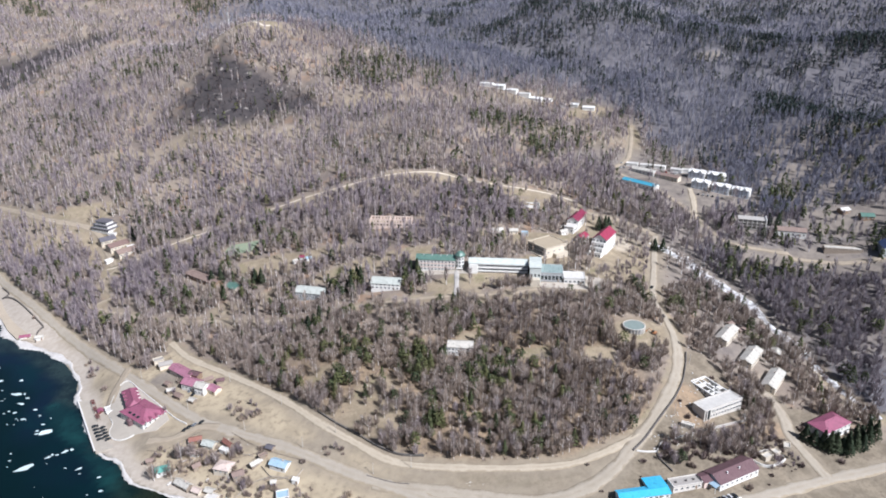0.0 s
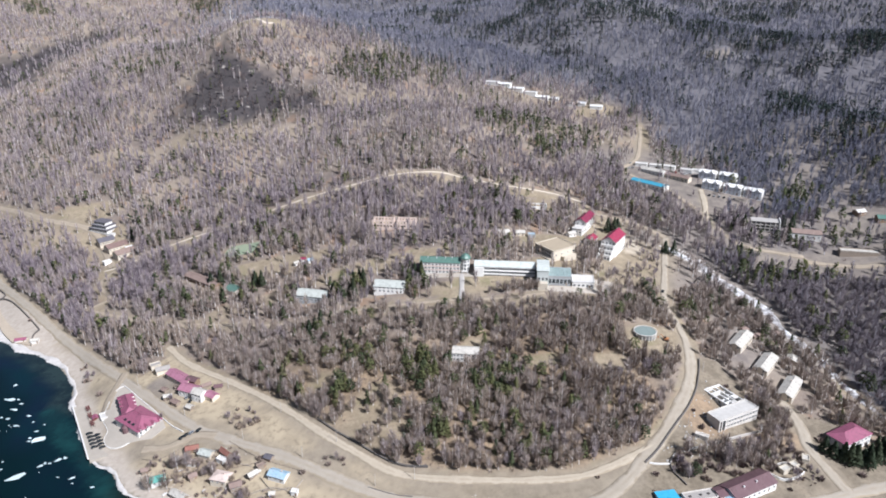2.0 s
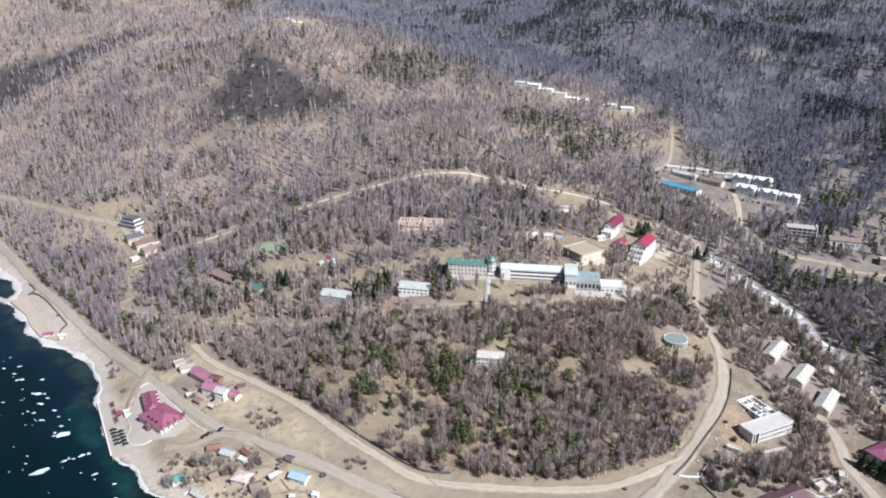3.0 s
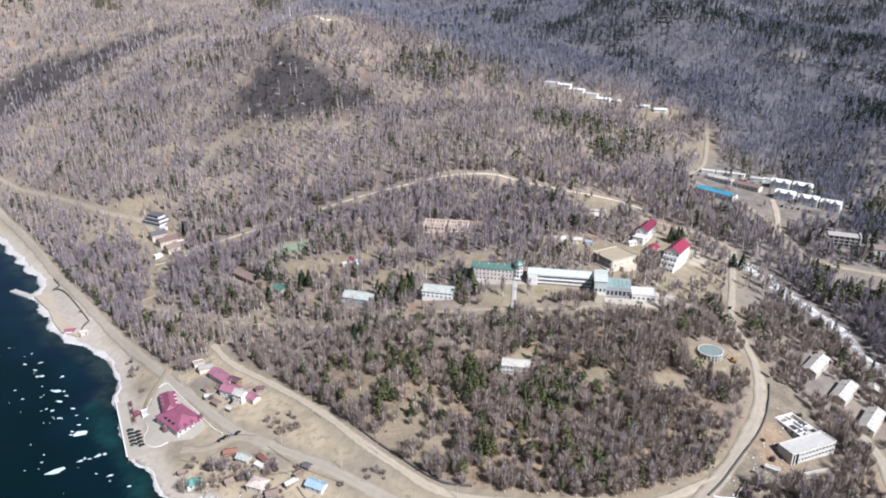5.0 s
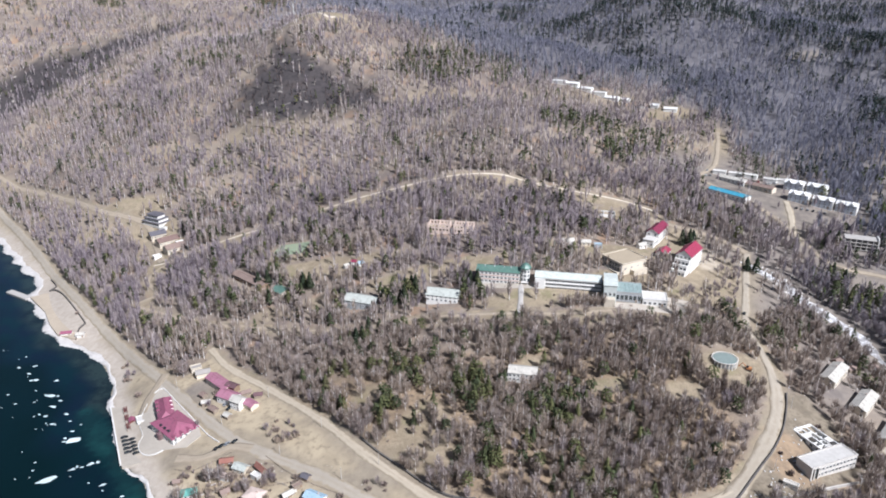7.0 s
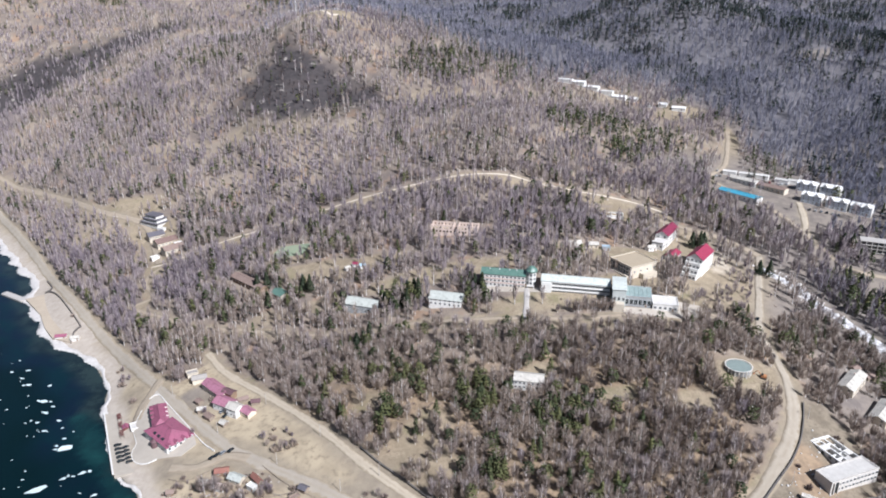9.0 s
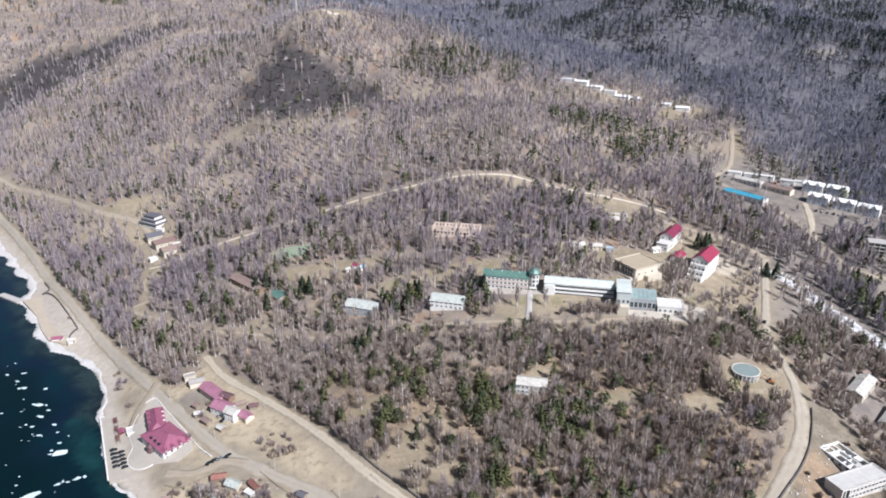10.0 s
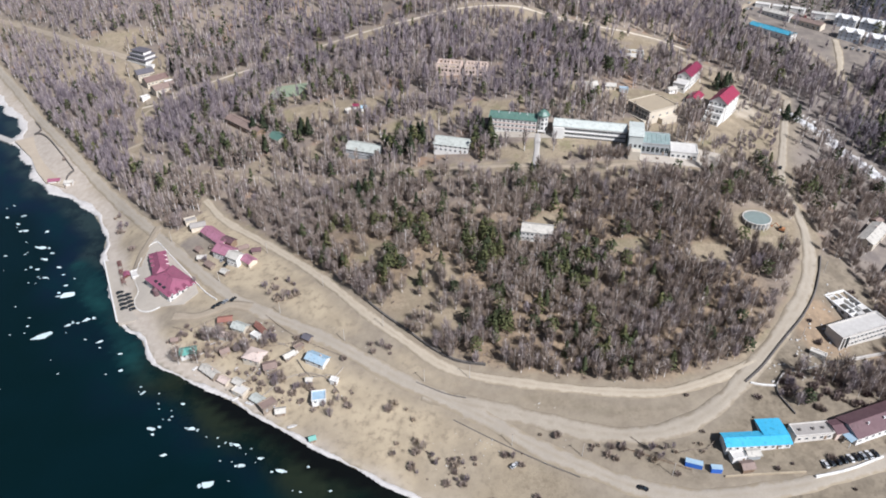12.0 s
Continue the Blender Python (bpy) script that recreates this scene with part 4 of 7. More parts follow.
def build_sanatorium():
    T = -13
    three = [(s, n, z, 1.35, 1.2) for z in (0.9, 3.9, 6.9) for s, n in (("s", 11),)]
    green = building("dormitory", "three-storey white dormitory with a green metal roof", 49, 540.5, T, 31, 11, 9.2, "gable", 2.4, "white_wall", "green_roof", three + [("e", 1, 4, 1.2, 1.5), ("n", 8, 4, 1.3, 1.4)], category="building", base=63.5)
    for z in (2.7, 5.7):
        bm = bmesh.new()
        box(bm, -15.6, 15.6, -5.75, -5.504, z, z + 0.7)
        part("spandrel_band", bm, "pink_band", green, "pale pink band between the storeys")
    for k in (-10, -3, 4, 9):
        bm = bmesh.new()
        box(bm, k - 0.3, k + 0.3, -1.4, -0.8, 10.8, 12.3)
        part("roof_vent", bm, "frame", green)
    # stair tower with an eight-sided green hood
    root = thing("stair_tower", pose(67.5, 534, 63.5, 0, 0, T), "white stair tower with an eight-sided green hood", "tower")
    FOOTPRINTS.append((67.5, 534, 7))
    ring = [(3.4 * math.cos(radians(22.5 + 45 * i)), 3.4 * math.sin(radians(22.5 + 45 * i))) for i in range(8)]
    bm = bmesh.new()
    prism(bm, ring, -3, 12.5)
    part("wall", bm, "white_wall", root)
    bm = bmesh.new()
    tube(bm, (0, 0, 12.5), (0, 0, 13.3), 4.3, 4.3, 8)
    tube(bm, (0, 0, 13.3), (0, 0, 15.2), 4.2, 2.6, 8)
    tube(bm, (0, 0, 15.2), (0, 0, 16.4), 2.6, 0.4, 8)
    part("roof", bm, "green_roof", root)
    for z in (3.5, 6.5, 9.5):
        for i in range(4):
            a = 180 + 45 * i
            add_window(root, 3.14 * math.cos(radians(a)), 3.14 * math.sin(radians(a)), z, a + 90, 1.3, 1.8)
    bm = bmesh.new()
    box(bm, -2.2, 2.2, -5.6, -3.2, -3, 0.3)
    part("step", bm, "concrete", root)
    bm = bmesh.new()
    box(bm, -2.6, 2.6, -6, -3.3, 3.0, 3.25)
    part("canopy", bm, "white_roof", root)
    for k in (-2.2, 2.2):
        bm = bmesh.new()
        tube(bm, (k, -5.6, 0.3), (k, -5.6, 3.0), 0.2, 0.2)
        part("column", bm, "white_wall", root)
    # long wing with window ribbons
    wing = building("long_wing", "long white wing with ribbon windows and a pale metal roof", 97, 525.5, T, 46, 12, 9.0, "gable", 2.0, "white_wall", "wing_roof", [("s", 20, z, 1.6, 1.05, 0.16, 1.0) for z in (0.9, 3.8, 6.7)] + [("n", 14, 4, 1.5, 1.4)], category="building", base=63.8)
    for z in (2.5, 5.4, 8.2):
        bm = bmesh.new()
        box(bm, -15.5, 23, -6.5, -6.004, z, z + 0.35)
        part("sun_ledge", bm, "white_wall", wing)
    bm = bmesh.new()
    box(bm, -23, -16.2, -7.4, -6.004, -3, 8.2)
    part("stair_bay", bm, "white_wall", wing)
    block = building("entrance_block", "tall pale entrance block with a mint roof", 123.5, 512, T, 8.5, 21, 12, "gable", 0.8, "mint_wall", "wing_roof", [("s", 3, 4.5, 1.4, 2.2), ("w", 5, 5, 1.4, 2), ("w", 5, 8.5, 1.4, 2)], category="building", base=63.8)
    bm = bmesh.new()
    box(bm, -3.5, 3.5, -15, -10.504, -3, 3.6)
    part("porch", bm, "cream_wall", block, "cream entrance porch")
    hall = building("glazed_hall", "hall with a sloping blue-green glazed roof", 136, 510.5, T, 17, 17, 6.5, "flat", 0, "grey_wall", "slate_roof", [("s", 6, 1.2, 2.0, 3.6)], category="building", base=63.4)
    bm = bmesh.new()
    for i in range(6):
        x0 = -8.2 + i * 2.75
        v = [bm.verts.new(p) for p in ((x0, -8.4, 7.0), (x0 + 2.6, -8.4, 7.0), (x0 + 2.6, 2.0, 9.6), (x0, 2.0, 9.6), (x0, -8.4, 6.8), (x0 + 2.6, -8.4, 6.8), (x0 + 2.6, 2.0, 6.8), (x0, 2.0, 6.8))]
        for f in ((0, 1, 2, 3), (7, 6, 5, 4), (0, 4, 5, 1), (1, 5, 6, 2), (2, 6, 7, 3), (3, 7, 4, 0)):
            bm.faces.new([v[k] for k in f])
    part("roof_glazing", bm, "grey_teal", hall, "blue-green roof glazing")
    building("service_annex", "low pale annex with a flat roof", 152.3, 503.5, T, 16, 13, 4.2, "flat", 0, "white_wall", "white_roof", [("s", 5, 1.2, 1.5, 1.4)], category="building", base=62.4)
    club = building("club_hall", "cream club hall with a flat tan roof and a raised rim", 143.5, 552, 28, 24, 22, 9.5, "flat", 0, "cream_wall", "tan_roof", [("w", 8, z, 2.1, 2.5) for z in (0.9, 3.7, 6.5)] + [("s", 4, 5.4, 1.4, 1.2)], category="building", base=66.5)
    bm = bmesh.new()
    box(bm, -14.5, -12.2, -9, 9, -3, 3.2)
    part("side_gallery", bm, "cream_wall", club)
    bm = bmesh.new()
    box(bm, -4, 9, -15, -11.004, -3, 4.4)
    part("front_annex", bm, "cream_wall", club)
    # pale paved strips before the dormitory and round the entrance
    patch("forecourt", [(29, 541), (31, 533), (45, 529.5), (62, 525.5), (75, 523), (76, 527.5), (60, 531)], "pale_paving", 0.3, "pale pinkish paved forecourt of a dormitory")
    patch("forecourt", [(112, 501), (128, 495), (146, 491), (166, 487), (176, 495), (177, 505), (163, 509), (160, 497), (120, 503)], "pale_paving", 0.3, "pale paved forecourt of an entrance")


def build_red_lodges():
    a = building("red_roofed_lodge", "white three-storey lodge with a magenta gable roof", 186, 612, 55, 25, 10, 8.5, "gable", 3.2, "white_wall", "red_roof", [("s", 6, z, 1.3, 1.4) for z in (1, 4, 6.4)] + [("w", 2, z, 1.3, 1.5) for z in (1, 4, 6.2)], category="building", chimney=True)
    bm = bmesh.new()
    box(bm, -22, -12.504, -4.5, 4.2, -3, 5.2)
    front = part("front_wing", bm, "white_wall", a)
    bm = bmesh.new()
    box(bm, -22.3, -12.51, -4.8, 4.5, 5.204, 5.5)
    part("wing_roof", bm, "white_roof", a)
    for k in (-3, 0, 2.8):
        add_window(front, -22, k, 1.2, -90, 1.3, 1.8)
    for k in (-20, -17, -14):
        add_window(front, k, -4.5, 1.2, 0, 1.4, 1.6)
    b = building("red_roofed_villa", "white five-storey villa with a scarlet gable roof", 195.5, 563, 52, 24, 12, 12.5, "gable", 4.2, "white_wall", "scarlet_roof", [("s", 4, z, 1.1, 1.3) for z in (1, 4, 7, 10)] + [("w", 4, z, 1.3, 1.6) for z in (7.4, 10.2)] + [("n", 6, z, 1.2, 1.5) for z in (4, 7, 10)], category="building")
    for k, (x0, h) in enumerate(((-15.5, 9.4), (-19, 6.4), (-22, 3.2))):
        bm = bmesh.new()
        box(bm, x0, (-12.004, -15.504, -19.004)[k], -5.4, 5.4, -4, h)
        tier = part("terrace_tier", bm, "white_wall", b)
        for y in (-4, -1.4, 1.4, 4):
            add_window(tier, x0, y, h - 2.6, -90, 1.5, 1.8)
        for y0, y1 in ((-5.4, -5.15), (5.15, 5.4)):
            bm = bmesh.new()
            box(bm, x0, x0 + 3.3, y0, y1, h + 0.004, h + 0.9)
            part("parapet", bm, "white_wall", tier)
        bm = bmesh.new()
        box(bm, x0, x0 + 0.25, -5.146, 5.146, h + 0.004, h + 0.9)
        part("parapet", bm, "white_wall", tier)
    building("red_annex", "low annex with a red roof", 181, 578, 55, 13, 8, 4.4, "gable", 2, "white_wall", "scarlet_roof", [("s", 4, 1, 1.2, 1.3), ("w", 2, 1, 1.2, 1.3)])
    building("garden_store", "small pale store beside the lodge", 168, 592, 20, 7, 5, 2.8, "gable", 1.2, "white_wall", "slate_roof", [("s", 2, 1, 1, 1)])


def build_brick_shell():
    """Unfinished roofless brick building with open window holes."""
    z = ground_at(17, 618)
    root = thing("brick_shell", pose(17, 618, z, 0, 0, -12), "unfinished roofless building of orange-red brick", "ruin")
    FOOTPRINTS.extend(((2, 621, 11), (17, 618, 11), (32, 614, 11)))
    for x0, x1 in ((-19, -1.5), (2.5, 18)):
        n = 6
        step = (x1 - x0) / n
        for y0, y1 in ((-5, -4.6), (4.6, 5)):
            for i in range(n + 1):
                bm = bmesh.new()
                c = x0 + i * step
                box(bm, c - 0.65, c + 0.65, y0, y1, -3, 7)
                part("pier", bm, "brick", root)
            for zz, hh in ((-3, 3.9), (2.6, 1.5), (5.8, 1.2)):
                for i in range(n):
                    bm = bmesh.new()
                    box(bm, x0 + i * step + 0.654, x0 + (i + 1) * step - 0.654, y0, y1, zz, zz + hh)
                    part("spandrel", bm, "brick", root)
        for c in (x0, (x0 + x1) / 2, x1):
            bm = bmesh.new()
            box(bm, c - 0.2, c + 0.2, -4.596, 4.596, -3, 6.6)
            part("cross_wall", bm, "brick", root)
        for zz in (0.3, 3.4):
            bm = bmesh.new()
            box(bm, x0 + 0.3, x1 - 0.3, -4.5, 4.5, zz, zz + 0.2)
            part("floor_slab", bm, "tan_roof", root)


def build_park_houses():
    building("park_house", "pale two-storey house with a mint roof behind trees", -52, 546, -20, 24, 13, 4.6, "gable", 2.6, "grey_wall", "mint_roof", [("s", 8, z, 1.2, 1.3) for z in (0.8, 3.4)], category="house")
    building("park_house", "pale two-storey house with a mint roof and white gable", 8.5, 529, -16, 23, 13, 4.8, "gable", 2.8, "white_wall", "mint_roof", [("s", 7, z, 1.2, 1.3) for z in (0.8, 3.6)] + [("e", 2, 3, 1.2, 1.3)], category="house")
    building("long_barrack", "long low barrack with a brown roof", -148, 600, -43, 40, 9, 3.4, "gable", 1.8, "brown_wall", "brown_roof", [("s", 9, 1, 1.2, 1.2)])
    building("green_barrack", "low barrack with a faded green roof", -119, 578, -43, 12, 10, 3.6, "gable", 1.8, "cream_wall", "green_roof", [("s", 3, 1, 1.2, 1.2)])
    h = building("white_park_house", "white two-storey house with a pale grey slate roof", 55, 440, -12, 17, 9.5, 5.6, "gable", 2.0, "white_wall", "slate_roof", [("s", 7, z, 1.1, 1.2) for z in (0.7, 3.4)] + [("e", 2, 3.2, 1.1, 1.2)])
    bm = bmesh.new()
    box(bm, -13, -8.504, -4.5, 0, -3, 2.4)
    part("porch", bm, "white_wall", h)
    building("wooden_cabin", "small wooden cabin with a pale roof", 107, 585, 10, 9, 7, 3.2, "gable", 1.8, "white_wall", "slate_roof", [("s", 3, 1, 1.1, 1.2)], porch=True)
    building("wooden_cabin", "small wooden cabin with a pale roof", 122, 587, -8, 7, 5, 2.8, "gable", 1.4, "cream_wall", "slate_roof", [("s", 2, 1, 1, 1)])
    building("blue_kiosk", "flat-roofed pale blue kiosk", 131, 584, -8, 6, 4, 2.6, "flat", 0, "grey_wall", "pale_blue_roof")
    building("hut", "tiny brown hut among trees", 107, 441, 15, 3.5, 3, 2.6, "gable", 1.2, "brown_wall", "brown_roof")
    for i, (x, y) in enumerate(((-63, 600), (-57, 596), (-69, 597))):
        building("garden_hut", "small red and blue garden hut", x, y, 20 * i, 4, 3, 2.4, "gable", 1, "white_wall", ("red_roof", "pale_blue_roof", "slate_roof")[i], group="garden huts")
    # low open concrete pavilion at the hill road
    root = thing("open_foundation", pose(151, 650, ground_at(151, 650), 0, 0, -10), "low unfinished walls of white and blue panels", "ruin")
    FOOTPRINTS.append((151, 650, 11))
    for x0, x1, y0, y1, m in ((-9, 9, -5, -4.6, "white_wall"), (-9, 9, 4.6, 5, "white_wall"), (-9, -8.6, -4.596, 4.596, "blue_paint"), (-1, -0.6, -4.596, 4.596, "white_wall"), (8.6, 9, -4.596, 4.596, "white_wall")):
        bm = bmesh.new()
        box(bm, x0, x1, y0, y1, -1.5, 1.8)
        part("low_wall", bm, m, root)
    # faded green sports court
    z = ground_at(-122, 640)
    bm = bmesh.new()
    prism(bm, [(-139, 634), (-111, 631), (-105, 646), (-133, 650)], lambda x, y: ground_at(x, y) - 1, lambda x, y: ground_at(x, y) + 0.35)
    tagged(part("sports_court", bm, "court", None), "faded green sports court", "court")


def build_hotel():
    """Three storeys that step back, each under a dark overhanging roof."""
    z = ground_at(-280, 750)
    h = thing("terraced_hotel", pose(-279, 753, z, 0, 0, -30), "white stepped hotel with dark overhanging roofs", "building")
    FOOTPRINTS.append((-279, 753, 15))
    for k, (L, W) in enumerate(((24, 15), (20, 12), (15, 9))):
        z0 = 3.4 * k
        bm = bmesh.new()
        box(bm, -L / 2, L / 2, -W / 2, W / 2, z0 - (4 if k == 0 else 0), z0 + 2.9)
        storey = part("storey", bm, "white_wall", h)
        window_row(storey, L, W, "s", 7 - k, z0 + 0.5, 1.9, 1.6)
        window_row(storey, L, W, "w", 4 - k, z0 + 0.5, 1.7, 1.6)
        bm = bmesh.new()
        box(bm, -L / 2 - 0.9, L / 2 + 0.9, -W / 2 - 0.9, W / 2 + 0.9, z0 + 2.904, z0 + 3.396)
        part("roof", bm, "slate_dark", h, "dark overhanging roof")
        bm = bmesh.new()
        box(bm, -L / 2 - 0.8, L / 2 + 0.8, -W / 2 - 0.8, -W / 2 - 0.65, z0 - 0.2, z0 + 0.45)
        part("balcony_rail", bm, "white_wall", h)
    for x, y, t, L, W, mat, label in ((-271, 729, 38, 15, 10, "slate_dark", "wooden house with a dark slate roof"), (-256, 714, 42, 20, 11, "cottage_roof", "long wooden house with a red-brown roof"), (-241, 694, 42, 21, 11, "brown_roof", "long wooden house with a faded brown roof")):
        building("wooden_house", label, x, y, t, L, W, 3.6, "gable", 2.6, "cream_wall", mat, [("s", 6, 1, 1.1, 1.2), ("w", 2, 1, 1.1, 1.2)], group="wooden houses below the hotel", chimney=True)
    for x, y, t in ((-268, 738, -20), (-240, 703, 42), (-256, 684, 42)):
        building("yard_store", "pale store beside a wooden house", x, y, t, 7, 4.5, 2.6, "flat", 0, "white_wall", "white_roof", group="stores below the hotel", door=False)


def build_tank():
    """Round open pavilion: a low drum inside a ring of white columns."""
    x, y = 178, 441
    z = ground_at(x, y) - 0.6
    root = thing("round_pavilion", pose(x, y, z), "round pavilion with a grey deck and white columns", "pavilion")
    FOOTPRINTS.append((x, y, 13))
    bm = bmesh.new()
    tube(bm, (0, 0, -3), (0, 0, 3.1), 6.2, 6.2, 32)
    part("drum", bm, "grey_wall", root)
    bm = bmesh.new()
    tube(bm, (0, 0, 3.104), (0, 0, 3.4), 7.0, 7.0, 32)
    part("deck", bm, "deck_felt", root, "flat pale grey-green roof deck")
    for i in range(20):
        a = 2 * math.pi * i / 20
        bm = bmesh.new()
        tube(bm, (7.2 * math.cos(a), 7.2 * math.sin(a), -3), (7.2 * math.cos(a), 7.2 * math.sin(a), 3.1), 0.42, 0.42)
        part("column", bm, "shell_wall", root)
    bm = bmesh.new()
    n = 40
    for i in range(n):
        a, b = 2 * math.pi * i / n, 2 * math.pi * (i + 1) / n
        prism(bm, [(7.8 * math.cos(a), 7.8 * math.sin(a)), (7.8 * math.cos(b), 7.8 * math.sin(b)), (7.3 * math.cos(b), 7.3 * math.sin(b)), (7.3 * math.cos(a), 7.3 * math.sin(a))], 3.404, 3.65)
    part("rim", bm, "shell_wall", root)


def build_white_shell():
    """The unfinished white building on the valley's edge, with open slabs behind."""
    T = 20
    z = ground_at(197, 362) - 0.5
    FOOTPRINTS.extend(((205, 366, 16), (207, 382, 14), (195, 362, 10)))
    rows = [("s", 11, zz, 1.35, 1.4, 0.13, 1.0) for zz in (1.3, 4.4)]
    root = building("white_shell", "unfinished white two-storey building with a flat roof", 205.5, 368, T, 31, 10, 6.8, "flat", 0, "shell_wall", "white_roof", rows, category="building", base=z, door=False)
    for k in (-14.2, -11.5):
        bm = bmesh.new()
        box(bm, k, k + 0.5, -5.7, -5.004, -3, 6.8)
        part("fin", bm, "shell_wall", root)
    # thin dark panel stands for the shade inside the open stairwell
    bm = bmesh.new()
    box(bm, -14.6, -11.6, -5.12, -5.004, 0.4, 6.4)
    part("open_stairwell", bm, "glass", root, "dark panel put in for the shade of an open stairwell")
    for a, b, c, e in ((-15.5, 15.5, -5, -4.6), (-15.5, 15.5, 4.6, 5), (-15.5, -15.1, -4.596, 4.596), (15.1, 15.5, -4.596, 4.596)):
        bm = bmesh.new()
        box(bm, a, b, c, e, 7.22, 7.55)
        part("parapet", bm, "shell_wall", root)
    # roofless back wing: dark floors between bare walls of uneven height
    for zz in (0.0, 3.2):
        bm = bmesh.new()
        box(bm, 2.704, 14.796, 5.004, 24.296, zz, zz + 0.3)
        part("floor_slab", bm, "dark_stone", root, "dark floor slab")
    rnd = random.Random(5)
    for a, b, c, e, h in ((2, 2.7, 5.004, 25, 6.6), (14.8, 15.5, 5.004, 25, 6.2), (2.704, 14.796, 24.3, 25, 6.8), (6.8, 7.5, 5.004, 24.296, 6.4), (10.5, 11.2, 5.004, 24.296, 6.0)):
        bm = bmesh.new()
        box(bm, a, b, c, e, -4, h)
        part("bare_wall", bm, "white_wall", root)
    for k in range(5):
        for a, b in ((2.704, 6.796), (7.504, 10.496), (11.204, 14.796)):
            if rnd.random() < 0.8:
                bm = bmesh.new()
                y0 = 8.4 + 3.6 * k
                box(bm, a, b, y0, y0 + 0.6, 3.504, rnd.choice((4.6, 5.6, 6.3, 6.6)))
                part("partition", bm, "white_wall", root)
    for a, b, c, e in ((7.504, 10.496, 5.1, 8.3), (11.204, 14.796, 9, 12.2), (2.704, 6.796, 16, 19)):
        bm = bmesh.new()
        box(bm, a, b, c, e, 6.3, 6.55)
        part("roof_slab", bm, "white_roof", root)
    for k in range(4):
        add_window(root, 2.0, 7.5 + 4.4 * k, 1.0, -90, 1.7, 1.7)
        add_window(root, 2.0, 7.5 + 4.4 * k, 4.2, -90, 1.7, 1.7)
    bm = bmesh.new()
    box(bm, -9.5, -7.8, 7, 22, -2, 1.6)
    part("side_ramp", bm, "shell_wall", root)
    building("trailer", "small white trailer on bare ground", 180, 353, -38, 7, 2.4, 2.3, "flat", 0, "shell_wall", "slate_roof", [("s", 2, 1, 0.9, 0.8)], door=False)


def build_valley_houses():
    for x, y, t, L in ((250, 445, 44, 25), (256, 421, 44, 24), (259, 396, 45, 25)):
        building("slate_house", "pale two-storey house with a weathered slate roof", x, y, t, L, 9, 4.4, "gable", 1.9, "cream_wall", "slate_roof", [("s", 5, z, 1.1, 1.2) for z in (0.8, 3.3)] + [("w", 2, z, 1.1, 1.2) for z in (0.8, 3.3)], group="slate-roofed houses by the stream", chimney=True)
    for x, y, t, L in ((217, 328, 20, 6), (224, 331, 20, 4), (234, 336, 60, 5)):
        building("courtyard_hut", "small pale hut in a walled courtyard", x, y, t, L, 3.5, 2.4, "flat", 0, "cream_wall", "slate_roof", group="courtyard huts", door=False)
    r = building("pink_roofed_house", "two-storey house with a bright magenta-pink roof", 270, 351, 22, 23, 12.5, 6.0, "hip", 3.0, "white_wall", "rasp_roof", [("s", 7, z, 1.2, 1.3) for z in (0.8, 3.8)] + [("w", 3, 3.8, 1.2, 1.3)])
    building("valley_shed", "small shed with a pale roof", 281, 430, 60, 9, 6, 2.8, "gable", 1.2, "timber", "slate_roof")
    for x, y, t in ((275, 447, 40), (268, 456, 10), (285, 458, 70), (262, 462, 30)):
        building("plank_shed", "weathered plank shed by a stream", x, y, t, 6, 4.5, 2.4, "gable", 1, "timber", "brown_roof", group="plank sheds by the stream", door=False)


